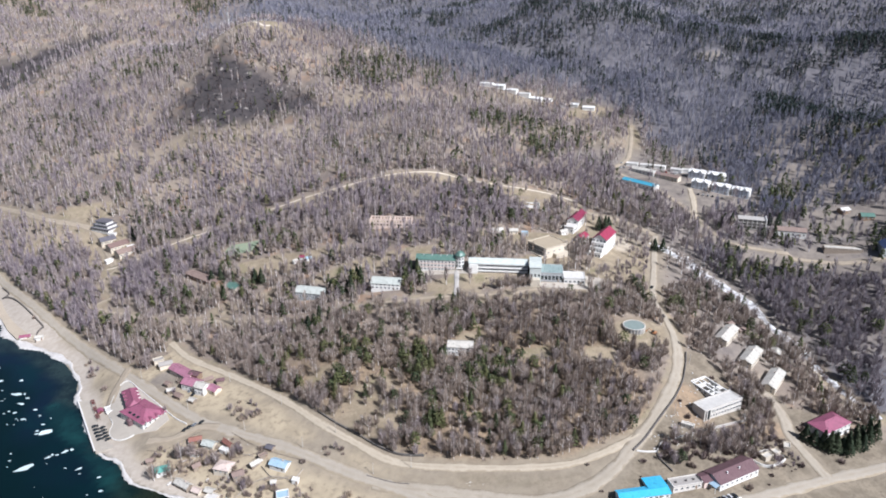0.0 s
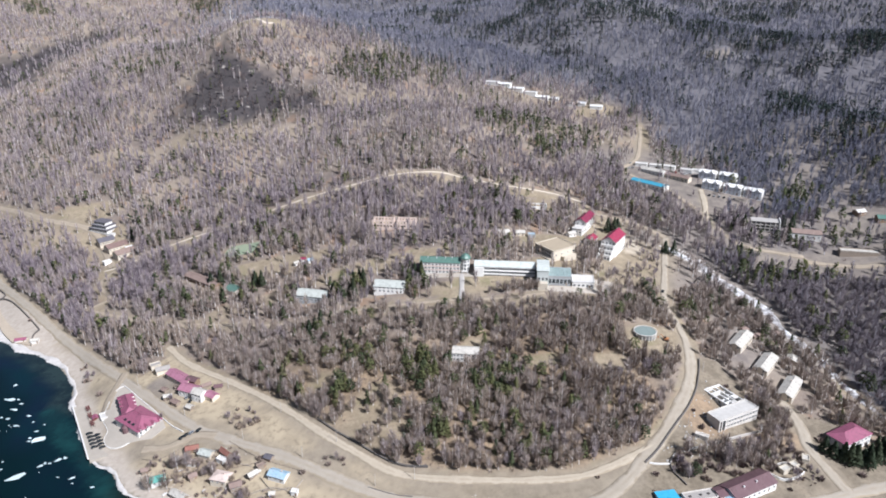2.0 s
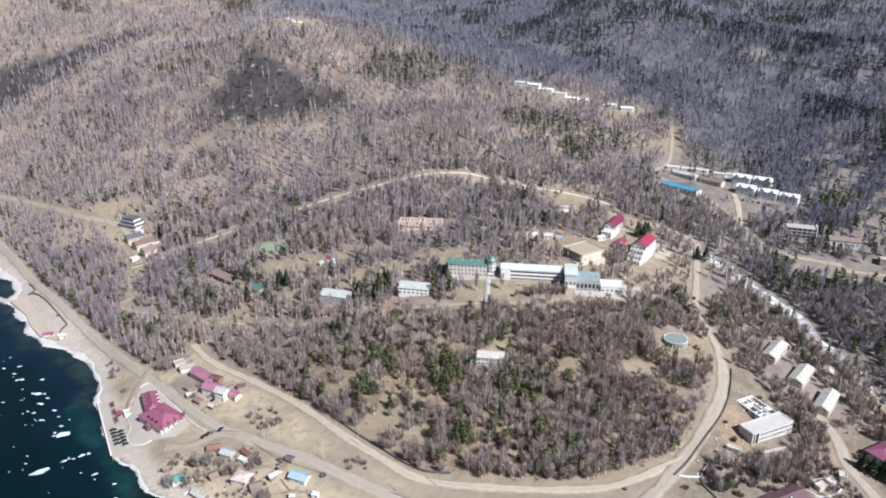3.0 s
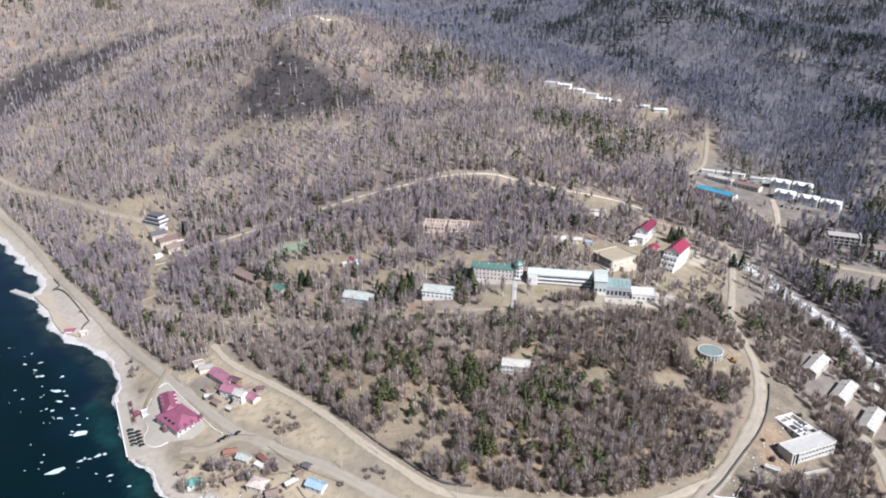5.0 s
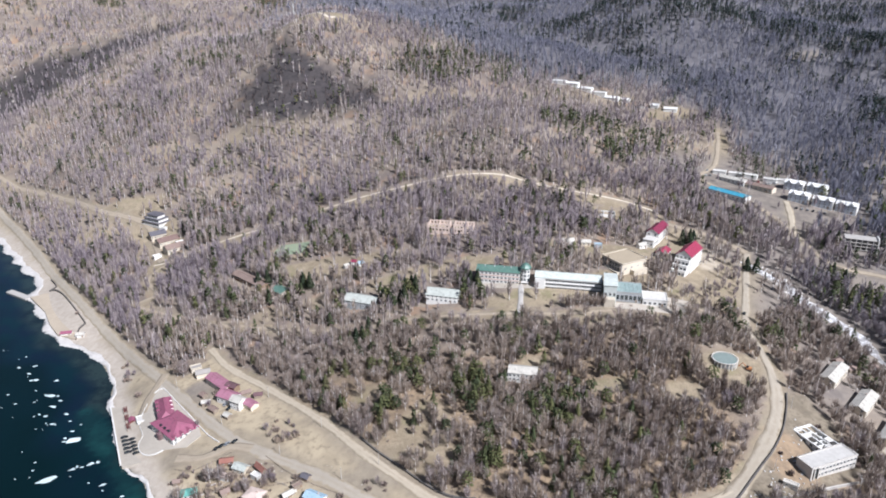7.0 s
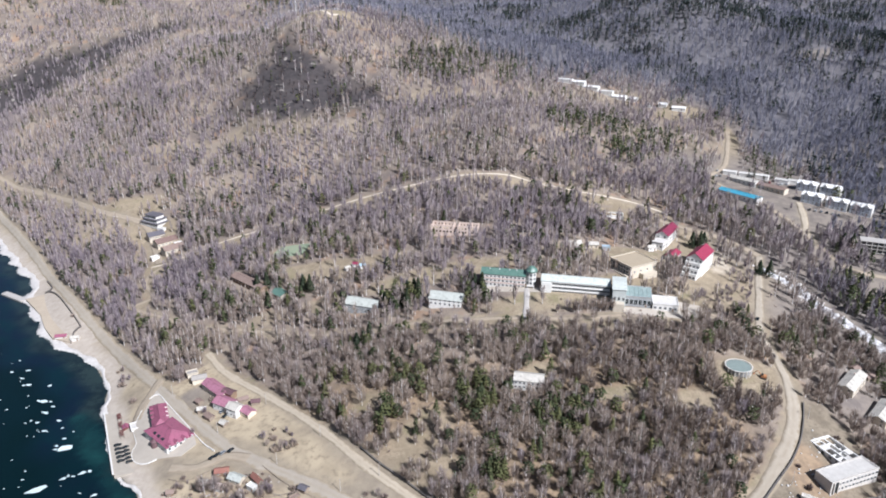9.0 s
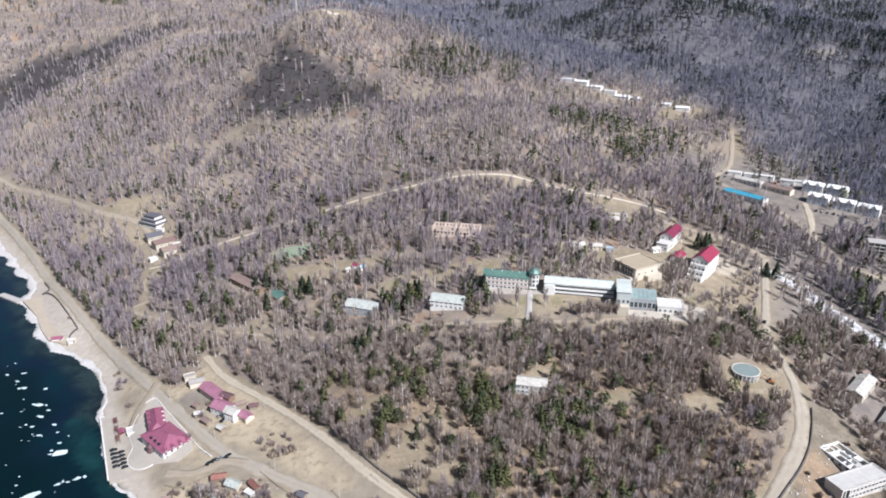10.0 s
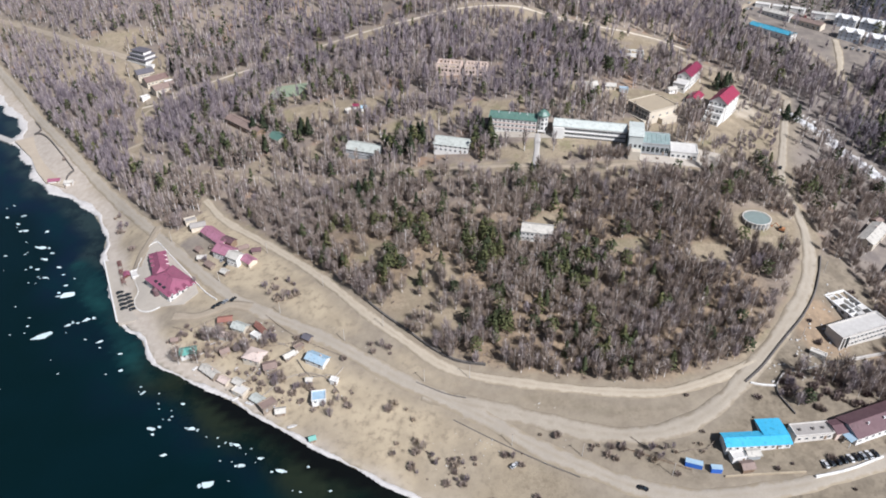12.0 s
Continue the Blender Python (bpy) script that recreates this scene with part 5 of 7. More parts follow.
def build_blue_shop():
    root = building("blue_roofed_shop", "white shop with a bright blue metal roof", 135.3, 307.5, 3, 28, 7, 2.9, "gable", 1.1, "white_wall", "blue_roof", [("s", 9, 0.8, 1.2, 1.2)], category="shop", base=24)
    bm = bmesh.new()
    box(bm, 3.7, 14.0, 3.504, 9.8, -3, 2.9)
    part("rear_wing_wall", bm, "white_wall", root)
    bm = bmesh.new()
    v = [bm.verts.new(p) for p in ((3.3, 0.5, 4.0), (14.5, 0.5, 4.0), (14.5, 10.2, 3.3), (3.3, 10.2, 3.3), (3.3, 0.5, 4.2), (14.5, 0.5, 4.2), (14.5, 10.2, 3.5), (3.3, 10.2, 3.5))]
    for q in ((3, 2, 1, 0), (4, 5, 6, 7), (0, 1, 5, 4), (1, 2, 6, 5), (2, 3, 7, 6), (3, 0, 4, 7)):
        bm.faces.new([v[i] for i in q])
    part("rear_wing_roof", bm, "blue_roof", root)
    link = building("link_building", "low link with a pale grey flat roof", 160, 311, 6, 17, 6.5, 3.2, "flat", 0, "shell_wall", "worn_felt", [("s", 5, 1, 1.2, 1.2)], category="shop")
    hall = building("plum_roofed_hall", "long white hall with a plum-coloured roof", 189, 316, 20, 29, 12, 3.8, "gable", 2.4, "white_wall", "plum_roof", [("s", 8, 1.0, 1.3, 1.3)], category="building")
    for k in (-5.5, 0.5, 5):
        bm = bmesh.new()
        box(bm, k - 0.4, k + 0.4, -0.6, 0.3, 3.46, 4.3)
        part("roof_vent", bm, "dark_stone", link, "dark roof vent")
    for k in (-6, 3):
        bm = bmesh.new()
        box(bm, k - 0.35, k + 0.35, -2.6, -1.9, 5.3, 6.6)
        part("roof_vent", bm, "frame", hall)
    # pale blue canopy over the gable door
    bm = bmesh.new()
    prism(bm, [(-18.2, -6.2), (-14.56, -6.2), (-14.56, 3.2), (-18.2, 3.2)], lambda u, v: 2.7 + 0.28 * (u + 18.2), lambda u, v: 2.86 + 0.28 * (u + 18.2))
    canopy = part("canopy", bm, "pale_blue_roof", hall, "pale blue sheet-metal canopy")
    for v0 in (-6, -3, 0, 3):
        bm = bmesh.new()
        box(bm, -18.1, -17.9, v0 - 0.1, v0 + 0.1, -1.5, 2.7)
        part("canopy_post", bm, "frame", canopy)
    building("brick_store", "small brick store with a plum roof", 171.5, 312, 12, 5, 7, 3.6, "gable", 1, "brick", "plum_roof", [("s", 1, 1, 1, 1)])
    building("white_kiosk", "small white kiosk beside the shop", 126, 301, 8, 6, 3.6, 2.4, "flat", 0, "white_wall", "white_roof")
    building("grey_annex", "low annex with a grey sloping roof beside the shop", 132.5, 302, 5, 5.5, 4, 2.4, "gable", 0.6, "grey_wall", "slate_roof", door=False)
    building("dark_hut", "dark brown hut beside the shop", 128.5, 296.5, 8, 5, 4, 2.4, "gable", 1, "brown_wall", "brown_roof")
    for x, y, t, L, m in ((107.5, 299.5, -18, 7, "blue_paint"), (116, 296.5, -6, 4.5, "blue_paint")):
        zz = ground_at(x, y)
        c = thing("shipping_container", pose(x, y, zz, 0, 0, t), "blue steel container with a pale end on grass", "container", "containers by the road")
        bm = bmesh.new()
        box(bm, -L / 2, L / 2, -1.2, 1.2, -0.3, 2.4)
        part("body", bm, m, c)
        bm = bmesh.new()
        box(bm, -L / 2 - 0.1, L / 2 + 0.1, -1.3, 1.3, 2.404, 2.5)
        part("roof", bm, "pale_blue_roof", c)
        bm = bmesh.new()
        box(bm, L / 2 + 0.004, L / 2 + 0.08, -1.1, 1.1, 0, 2.3)
        part("door", bm, "frame", c)


def build_far_valley():
    for x, y in ((332, 672), (348, 660), (363, 649), (341, 700), (357, 689)):
        b = building("apartment_block", "white three-storey block, shaded fronts coloured blue-grey, with a pale roof", x, y, -41, 16, 10, 7.0, "gable", 2.0, "front_wall", "pale_depot", [("s", 4, z, 1.0, 1.0) for z in (0.7, 3.0, 5.2)], category="building", group="apartment blocks")
        for k in (-4.2, 4.2):
            bm = bmesh.new()
            peak = [bm.verts.new(p) for p in ((k - 2.2, -5.7, 7.5), (k + 2.2, -5.7, 7.5), (k, -5.7, 9.7), (k - 2.2, -1.5, 8.4), (k + 2.2, -1.5, 8.4), (k, -0.6, 9.7))]
            for f in ((0, 1, 2), (1, 4, 5, 2), (0, 2, 5, 3), (3, 5, 4), (0, 3, 4, 1)):
                bm.faces.new([peak[i] for i in f])
            part("cross_gable", bm, "pale_depot", b)
        for k in (-7.9, 7.504):
            bm = bmesh.new()
            box(bm, k - 0.5 * (k < 0), k + 0.4 + 0.5 * (k > 0), -5, 5, -3, 7.3)
            part("gable_wall", bm, "white_wall", b, "white end wall")
    building("blue_depot", "long depot with a faded blue roof", 273, 684, -55, 38, 9, 4, "gable", 1.6, "white_wall", "depot_blue", [("s", 8, 1, 1.3, 1.3)], category="building")
    building("grey_depot", "long depot with a grey roof", 291, 720, -52, 26, 8, 4, "gable", 1.6, "white_wall", "slate_roof", [("s", 6, 1, 1.3, 1.3)], category="building")
    building("brown_depot", "long depot with a brown roof", 309, 700, -52, 26, 8, 4, "gable", 1.6, "cream_wall", "brown_roof", [("s", 6, 1, 1.3, 1.3)], category="building")
    for x, y, t in ((286, 742, -30), (300, 738, -30), (314, 734, -35), (328, 722, -35), (339, 718, -30)):
        building("garage", "low white flat-roofed garage", x, y, t, 12, 6, 3, "flat", 0, "white_wall", "white_roof", group="garages", door=False, category="garage")
    # derelict concrete block
    z = ground_at(342, 588)
    root = thing("derelict_frame", pose(342, 588, z, 0, 0, -24), "derelict concrete frame with open storeys", "ruin")
    FOOTPRINTS.append((342, 588, 15))
    for lvl in range(4):
        bm = bmesh.new()
        box(bm, -12, 12, -5.5, 5.5, lvl * 2.9 - 0.3, lvl * 2.9)
        part("floor_slab", bm, "concrete", root)
    for lvl in range(3):
        for i in range(7):
            for k in (-5.3, 5.3):
                bm = bmesh.new()
                box(bm, -12 + i * 3.95, -11.5 + i * 3.95, k - 0.2, k + 0.2, lvl * 2.9, lvl * 2.9 + 2.6)
                part("column", bm, "concrete", root)
    bm = bmesh.new()
    box(bm, 11.4, 12.1, -5.6, 5.6, -3, 9.8)
    part("end_wall", bm, "white_wall", root)
    building("workshop", "long workshop with a brown roof and white gable", 372, 575, -24, 26, 11, 4.5, "gable", 2, "white_wall", "brown_roof", [("s", 6, 1, 1.3, 1.3)], category="building")
    building("grey_shed", "long grey shed by the stream", 400, 540, -20, 30, 7, 3, "flat", 0, "timber", "slate_roof", door=False)
    building("white_cabin", "white cabin on a grassy slope", 436, 596, 10, 9, 7, 3.2, "gable", 1.6, "brown_wall", "white_roof", [("s", 2, 1, 1.1, 1.1)])
    building("green_cabin", "brown cabin with a green roof", 446, 578, -15, 11, 8, 3.2, "gable", 2, "brown_wall", "green_roof", [("s", 3, 1, 1.1, 1.1)])
    building("blue_lodge", "lodge with a dark blue roof", 428, 524, 70, 16, 10, 6, "gable", 3, "grey_wall", "blue_dark", [("s", 4, 1, 1.2, 1.3)])
    for i in range(9):
        t = 0.19 + 0.81 * i / 8
        x, y = 136 + 152 * t, 1005 - 93 * t + (0, 1, -1, 1, 0, 4, -3, 3, 0)[i]
        building("pale_depot", "white depot in the far valley", x, y, -31 + (0, 1, -1, 1, 0, -3, 4, 0, 5)[i], (21, 20, 19, 20, 17, 10, 8, 9, 15)[i], 8, 2.6, "gable" if i % 3 else "flat", 1.4, "white_wall", "pale_depot", group="depots in the far valley", door=False, category="building")


# the curved front of the guest house's yard
YARD_ARC = [(-168 + 14.5 * math.cos(radians(a)), 437 + 15 * math.sin(radians(a))) for a in range(165, 292, 9)]


def build_lake_house():
    """The magenta-roofed guest house, its terrace and quay."""
    z = 8.0
    root = building("lake_guest_house", "white guest house with a broad raspberry-red roof", -160.5, 440, -42, 26, 18, 5.0, "hip", 4.4, "white_wall", "rasp_roof", [("e", 5, q, 1.3, 1.4) for q in (0.7, 3.0)] + [("s", 6, 0.8, 1.3, 1.5)], category="building", base=z)
    for k in (-7, -2.4, 2.4, 7):
        bm = bmesh.new()
        lo = [bm.verts.new(p) for p in ((13.7, k - 1.2, 5.0), (13.7, k + 1.2, 5.0), (10.5, k + 1.2, 5.0), (10.5, k - 1.2, 5.0))]
        hi = [bm.verts.new(p) for p in ((13.7, k - 1.2, 6.2), (13.7, k + 1.2, 6.2), (13.7, k, 7.2), (10.0, k, 7.2), (10.5, k - 1.2, 6.2), (10.5, k + 1.2, 6.2))]
        bm.faces.new((lo[0], lo[1], hi[1], hi[2], hi[0]))
        bm.faces.new((hi[0], hi[2], hi[3], hi[4])), bm.faces.new((hi[2], hi[1], hi[5], hi[3]))
        bm.faces.new((lo[1], lo[2], hi[5], hi[1])), bm.faces.new((lo[3], lo[0], hi[0], hi[4]))
        dormer = part("dormer", bm, "rasp_roof", root)
        add_window(dormer, 13.7, k, 5.2, 90, 0.9, 0.9)
    for k in (-4, 0.5, 5):
        bm = bmesh.new()
        box(bm, k - 1.0, k + 1.0, -7.6, -6.2, 5.6, 7.0)
        part("skylight", bm, "glass", root)
    wing = building("lake_guest_wing", "white guest-house wing with a raspberry-red roof", -172.5, 457, 115, 27, 9.5, 4.8, "hip", 4.0, "white_wall", "rasp_roof", [("s", 5, 1, 1.3, 1.5), ("n", 6, 1, 1.3, 1.5)], category="building", base=z)
    for k in (-2, 3, 8):
        for side, name, mat in ((-1, "dormer", "white_wall"), (1, "balcony", "dark_stone")):
            bm = bmesh.new()
            y0, y1 = sorted((side * 2.4, side * 5.0))
            box(bm, k - 1.0, k + 1.0, y0, y1, 4.9, 6.5)
            bay = part(name, bm, mat, wing)
            bm = bmesh.new()
            box(bm, k - 1.2, k + 1.2, y0 - 0.2, y1 + 0.2, 6.504, 6.7)
            part("bay_roof", bm, "rasp_roof", bay)
    bm = bmesh.new()
    tube(bm, (-1, -9.2, -6), (-1, -9.2, 3.8), 2.4, 2.4, 12)
    tube(bm, (-1, -9.2, 3.804), (-1, -9.2, 5.4), 2.7, 0.1, 12)
    part("corner_turret", bm, "plum_roof", root, "dark round bay with a pointed roof")
    # paved yard round the house, with a curved white kerb towards the lake
    patch("forecourt", [(-186, 488), (-190, 470), (-189, 455)] + YARD_ARC + [(-148, 421.5), (-141, 429), (-146, 440), (-155, 451), (-171, 470), (-182, 484)], "pale_paving", 0.35, "pale pinkish paved yard round a guest house")
    # quay
    bm = bmesh.new()
    prism(bm, [(-217, 476), (-185, 414.5), (-171, 419), (-179, 432), (-183, 441), (-193, 462), (-196, 478)], -4, 1.9)
    tagged(part("quay", bm, "pale_paving", None), "concrete quay at the water's edge", "quay", "", "structure")
    bm = bmesh.new()
    prism(bm, [(-217.6, 476), (-186.4, 415.4), (-185.7, 415.9), (-216.9, 476.5)], 1.904, 2.8)
    tagged(part("quay_wall", bm, "white_wall", None), "white parapet of the quay", "wall", "", "structure")
    for i, (x, y) in enumerate(((-204.5, 470), (-200, 461), (-195.5, 452))):
        p = thing("pergola", pose(x, y, 1.9, 0, 0, -62), "dark red timber pergola on the quay", "pergola", "pergolas on the quay")
        for px in (-3.2, 3.2):
            for py in (-1, 1):
                bm = bmesh.new()
                box(bm, px - 0.1, px + 0.1, py - 0.1, py + 0.1, 0, 2.4)
                part("post", bm, "timber", p)
        for k in range(7):
            bm = bmesh.new()
            box(bm, -3.4 + k, -3.0 + k, -1.3, 1.3, 2.404, 2.55)
            part("slat", bm, "rust_dark", p)
    building("bath_house", "small white bath house with a red door on the quay", -189, 457, -62, 7, 5, 2.8, "flat", 0, "white_wall", "white_roof", [("s", 2, 1, 1, 1)], base=3.0)
    building("sauna_hut", "small red hut on the quay", -196, 459, -62, 4, 3, 2.4, "gable", 0.8, "rust_dark", "rasp_roof", base=1.9)


def build_pink_lodge():
    building("pink_roofed_barn", "long building with a faded pink roof", -141, 475, -44, 23, 8, 3.6, "gable", 2, "cream_wall", "pink_roof", [("s", 6, 1, 1.2, 1.2)])
    building("pink_roofed_house", "house with a faded pink roof and white gables", -131, 459, -30, 13, 9, 4, "gable", 2.4, "white_wall", "pink_roof", [("s", 4, 1, 1.2, 1.3), ("w", 2, 1, 1.2, 1.3)])
    building("tower_house", "white and grey house with a dark roof", -123, 451, -30, 8, 7, 5.5, "gable", 2, "white_wall", "slate_roof", [("s", 3, z, 1.2, 1.3) for z in (1, 4)])
    building("pink_annex", "low annex with a pink roof", -115, 449, -40, 9, 6, 3, "gable", 1.4, "cream_wall", "pink_roof")
    building("dark_lean_to", "lean-to with a dark roof", -131, 468, -30, 8, 5, 4.5, "gable", 1, "brown_wall", "plum_roof", door=False)
    building("yard_shed", "pale yard shed beside the lodge", -157, 490, 20, 9, 6, 3, "gable", 1.2, "cream_wall", "worn_felt", door=False)
    for x, y, t, L, rm in ((-146, 458, 10, 5, "slate_roof"), (-139, 450, -40, 6, "brown_roof"), (-121, 462, 30, 6, "brown_roof"), (-112, 458, 10, 5, "plum_roof"), (-128, 442, -35, 4, "slate_roof"), (-150, 466, -40, 4, "brown_roof")):
        building("yard_hut", "weathered hut in the lodge yard", x, y, t, L, 3.5, 2.3, "gable", 0.9, "timber", rm, group="huts in the lodge yard", door=False)
    building("yard_shed", "pale yard shed beside the lodge", -164, 497, 30, 7, 5, 2.6, "flat", 0, "cream_wall", "worn_felt", door=False)


def build_cottages():
    rows = (
        (-136, 387, 15, 9, 6.5, "gable", "teal_roof", "white_wall", "white cottage with a teal roof near the shore"),
        (-121, 373, -38, 12, 5, "gable", "slate_roof", "timber", "long cottage with a grey slate roof above the shore"),
        (-97, 377, -22, 11, 9, "hip", "tan_pink", "cream_wall", "cottage with a pale pink-tan hipped roof"),
        (-88, 370, 20, 7, 6, "gable", "brown_roof", "timber", "weathered brown hut among cottages"),
        (-78, 375, 40, 8, 3.5, "gable", "slate_roof", "timber", "grey plank shed among cottages"),
        (-74, 379, 40, 6, 3, "flat", "brown_roof", "timber", "low plank shed among cottages"),
        (-63, 370, -28, 12, 7, "gable", "pale_blue_roof", "white_wall", "cottage with a sky-blue roof by the road"),
        (-60, 349.5, 8, 7.5, 7, "flat", "pale_blue_roof", "white_wall", "small square house with an unfinished pale blue roof"),
        (-109, 397, -25, 9, 6, "gable", "mint_roof", "cream_wall", "small hut with a pale mint roof"),
        (-119, 404, 10, 8, 5, "gable", "rust_roof", "brown_wall", "red-brown shed with a rusty roof"),
        (-97, 394, -48, 9, 3, "gable", "rust_roof", "timber", "long narrow shed with a rusty roof"),
        (-86, 350, 40, 9, 6, "flat", "brown_roof", "timber", "tumbledown plank house at the shore"),
        (-79, 346, 10, 5, 4, "gable", "slate_roof", "timber", "small grey boathouse at the shore"),
        (-104, 365, -30, 6, 4, "gable", "slate_roof", "timber", "grey shed above the shore"),
        (-66, 359, 0, 3, 2.5, "gable", "slate_roof", "blue_paint", "tiny blue shed on dry grass"),
        (-53, 357, -20, 4, 3, "flat", "white_roof", "white_wall", "tiny white shed on dry grass"),
        (-61, 329.5, 20, 3, 2.5, "gable", "teal_roof", "timber", "tiny boathouse with a green roof"),
        (-128, 398, 0, 5, 4, "gable", "slate_roof", "timber", "grey yard shed among cottages"),
        (-115, 383, 35, 5, 4, "gable", "brown_roof", "timber", "brown yard shed among cottages"),
        (-117, 393, -20, 6, 4, "gable", "tan_pink", "white_wall", "small pale shed with a pinkish roof"),
        (-99, 390, -35, 5.5, 3.5, "flat", "white_roof", "white_wall", "small white shed among cottages"),
        (-112, 367, -32, 6, 4, "gable", "tan_pink", "cream_wall", "small pink-walled shed above the shore"),
        (-102, 360, -30, 8, 6, "flat", "white_roof", "cream_wall", "low pale boathouse at the shore"),
        (-92, 354, -35, 7, 5, "gable", "mint_roof", "timber", "weathered boathouse with a pale roof"),
        (-70, 384, -30, 5, 4, "gable", "slate_dark", "timber", "dark shed behind a blue-roofed cottage"),
        (-146, 396, 10, 4, 3, "gable", "brown_roof", "timber", "brown hut in a garden"),
    )
    for x, y, t, L, W, roof, rm, wm, label in rows:
        L, W = 0.9 * L, 0.9 * W
        n = max(1, int(L / 3))
        building("cottage" if L > 7.2 else "shed", label, x, y, t, L, W, 2.6 if L > 7.2 else 2.1, roof, 1.6 if L > 7.2 else 1.0, wm, rm, [("s", n, 0.9, 1.0, 1.0)] if L > 5.5 else [], chimney=L > 9, category="cottage" if L > 7.2 else "shed")
    rnd = random.Random(21)
    for k in range(22):
        x, y = rnd.choice(((-118, 386), (-100, 370), (-84, 384), (-72, 362), (-128, 392), (-106, 402), (-136, 462)))
        x, y = x + rnd.gauss(0, 7), y + rnd.gauss(0, 6)
        if road_cover(np.array([x]), np.array([y]))[0] > -2 or min(math.hypot(x - a[0], y - a[1]) for a in FOOTPRINTS) < 3:
            continue
        pile = thing("plank_pile", pose(x, y, ground_at(x, y), 0, 0, rnd.uniform(0, 180)), "pile of weathered grey planks on dry grass", "plank pile", "plank piles among the cottages")
        for q in range(4):
            bm = bmesh.new()
            w = rnd.uniform(2.0, 4.2)
            box(bm, -w / 2, w / 2, -0.9 + 0.46 * q, -0.5 + 0.46 * q, -0.1, rnd.uniform(0.25, 0.8))
            part("plank", bm, rnd.choice(("timber", "concrete", "brown_wall", "timber")), pile)
    for x, y, t in ((-104, 357, 30), (-96, 353, -20), (-130, 378, 60), (-72, 338, 15)):
        boat = thing("upturned_boat", pose(x, y, ground_at(x, y), 0, 0, t), "upturned pale rowing boat on the shore", "boat", "boats on the shore")
        bm = bmesh.new()
        prism(bm, [(-2.4, -0.6), (1.0, -0.7), (2.4, 0), (1.0, 0.7), (-2.4, 0.6)], -0.1, lambda u, v: 0.35 + 0.3 * (abs(v) < 0.1))
        part("hull", bm, "frame", boat)
        bm = bmesh.new()
        box(bm, -2.3, 1.8, -0.08, 0.08, 0.45, 0.66)
        part("keel", bm, "timber", boat)
    building("beach_hut", "white hut with a red roof on the beach", -296, 581, 10, 8, 4, 2.5, "gable", 1, "white_wall", "rasp_roof")
    building("beach_hut", "white hut on the beach", -283, 577, 10, 6, 4, 2.5, "gable", 1, "white_wall", "slate_roof")


M["pale_paving"] = surface("pale_paving", (0.475, 0.425, 0.36), (0.40, 0.355, 0.30), 0.85, size=4)
M["rust_dark"] = surface("dark_red_slats", (0.13, 0.045, 0.04), (0.17, 0.06, 0.05), 0.7)
M["grey_teal"] = ribbed("grey_teal_glazing", (0.20, 0.27, 0.26), (0.27, 0.33, 0.32), 0.6, 1.0)
M["court"] = surface("court", (0.25, 0.32, 0.22), (0.32, 0.33, 0.22), 0.9, size=5)
M["worn_felt"] = surface("worn_felt", (0.40, 0.37, 0.34), (0.32, 0.295, 0.27), 0.85, size=2)
M["deck_felt"] = surface("deck_felt", (0.26, 0.32, 0.30), (0.21, 0.255, 0.24), 0.85, size=3)
M["pale_depot"] = surface("pale_depot_roof", (0.80, 0.79, 0.77), (0.68, 0.67, 0.65), 0.7, size=4)
M["paving"] = surface("pink_paving", (0.36, 0.32, 0.285), (0.30, 0.265, 0.235), 0.85, size=4)
M["wing_roof"] = ribbed("pale_wing_roof", (0.58, 0.61, 0.57), (0.50, 0.53, 0.49), 0.5, 0.6)
M["slate_dark"] = ribbed("dark_slate_roof", (0.10, 0.095, 0.11), (0.14, 0.13, 0.145), 0.6)
M["cottage_roof"] = ribbed("red_brown_roof", (0.165, 0.105, 0.092), (0.21, 0.145, 0.125), 0.7)
M["depot_blue"] = ribbed("faded_blue_roof", (0.05, 0.29, 0.42), (0.10, 0.34, 0.45), 0.5)
M["blue_dark"] = ribbed("dark_blue_roof", (0.04, 0.06, 0.14), (0.06, 0.08, 0.16))
M["tan_pink"] = ribbed("pinkish_roof", (0.60, 0.49, 0.43), (0.54, 0.44, 0.39), 0.6)
M["rust_roof"] = ribbed("rusty_roof", (0.24, 0.095, 0.075), (0.30, 0.15, 0.11), 0.7)
for build in (build_sanatorium, build_red_lodges, build_brick_shell, build_park_houses, build_hotel, build_tank, build_white_shell, build_valley_houses, build_blue_shop, build_far_valley, build_lake_house, build_pink_lodge, build_cottages):
    build()

# ---- vehicles, walls, fences, ice floes ----


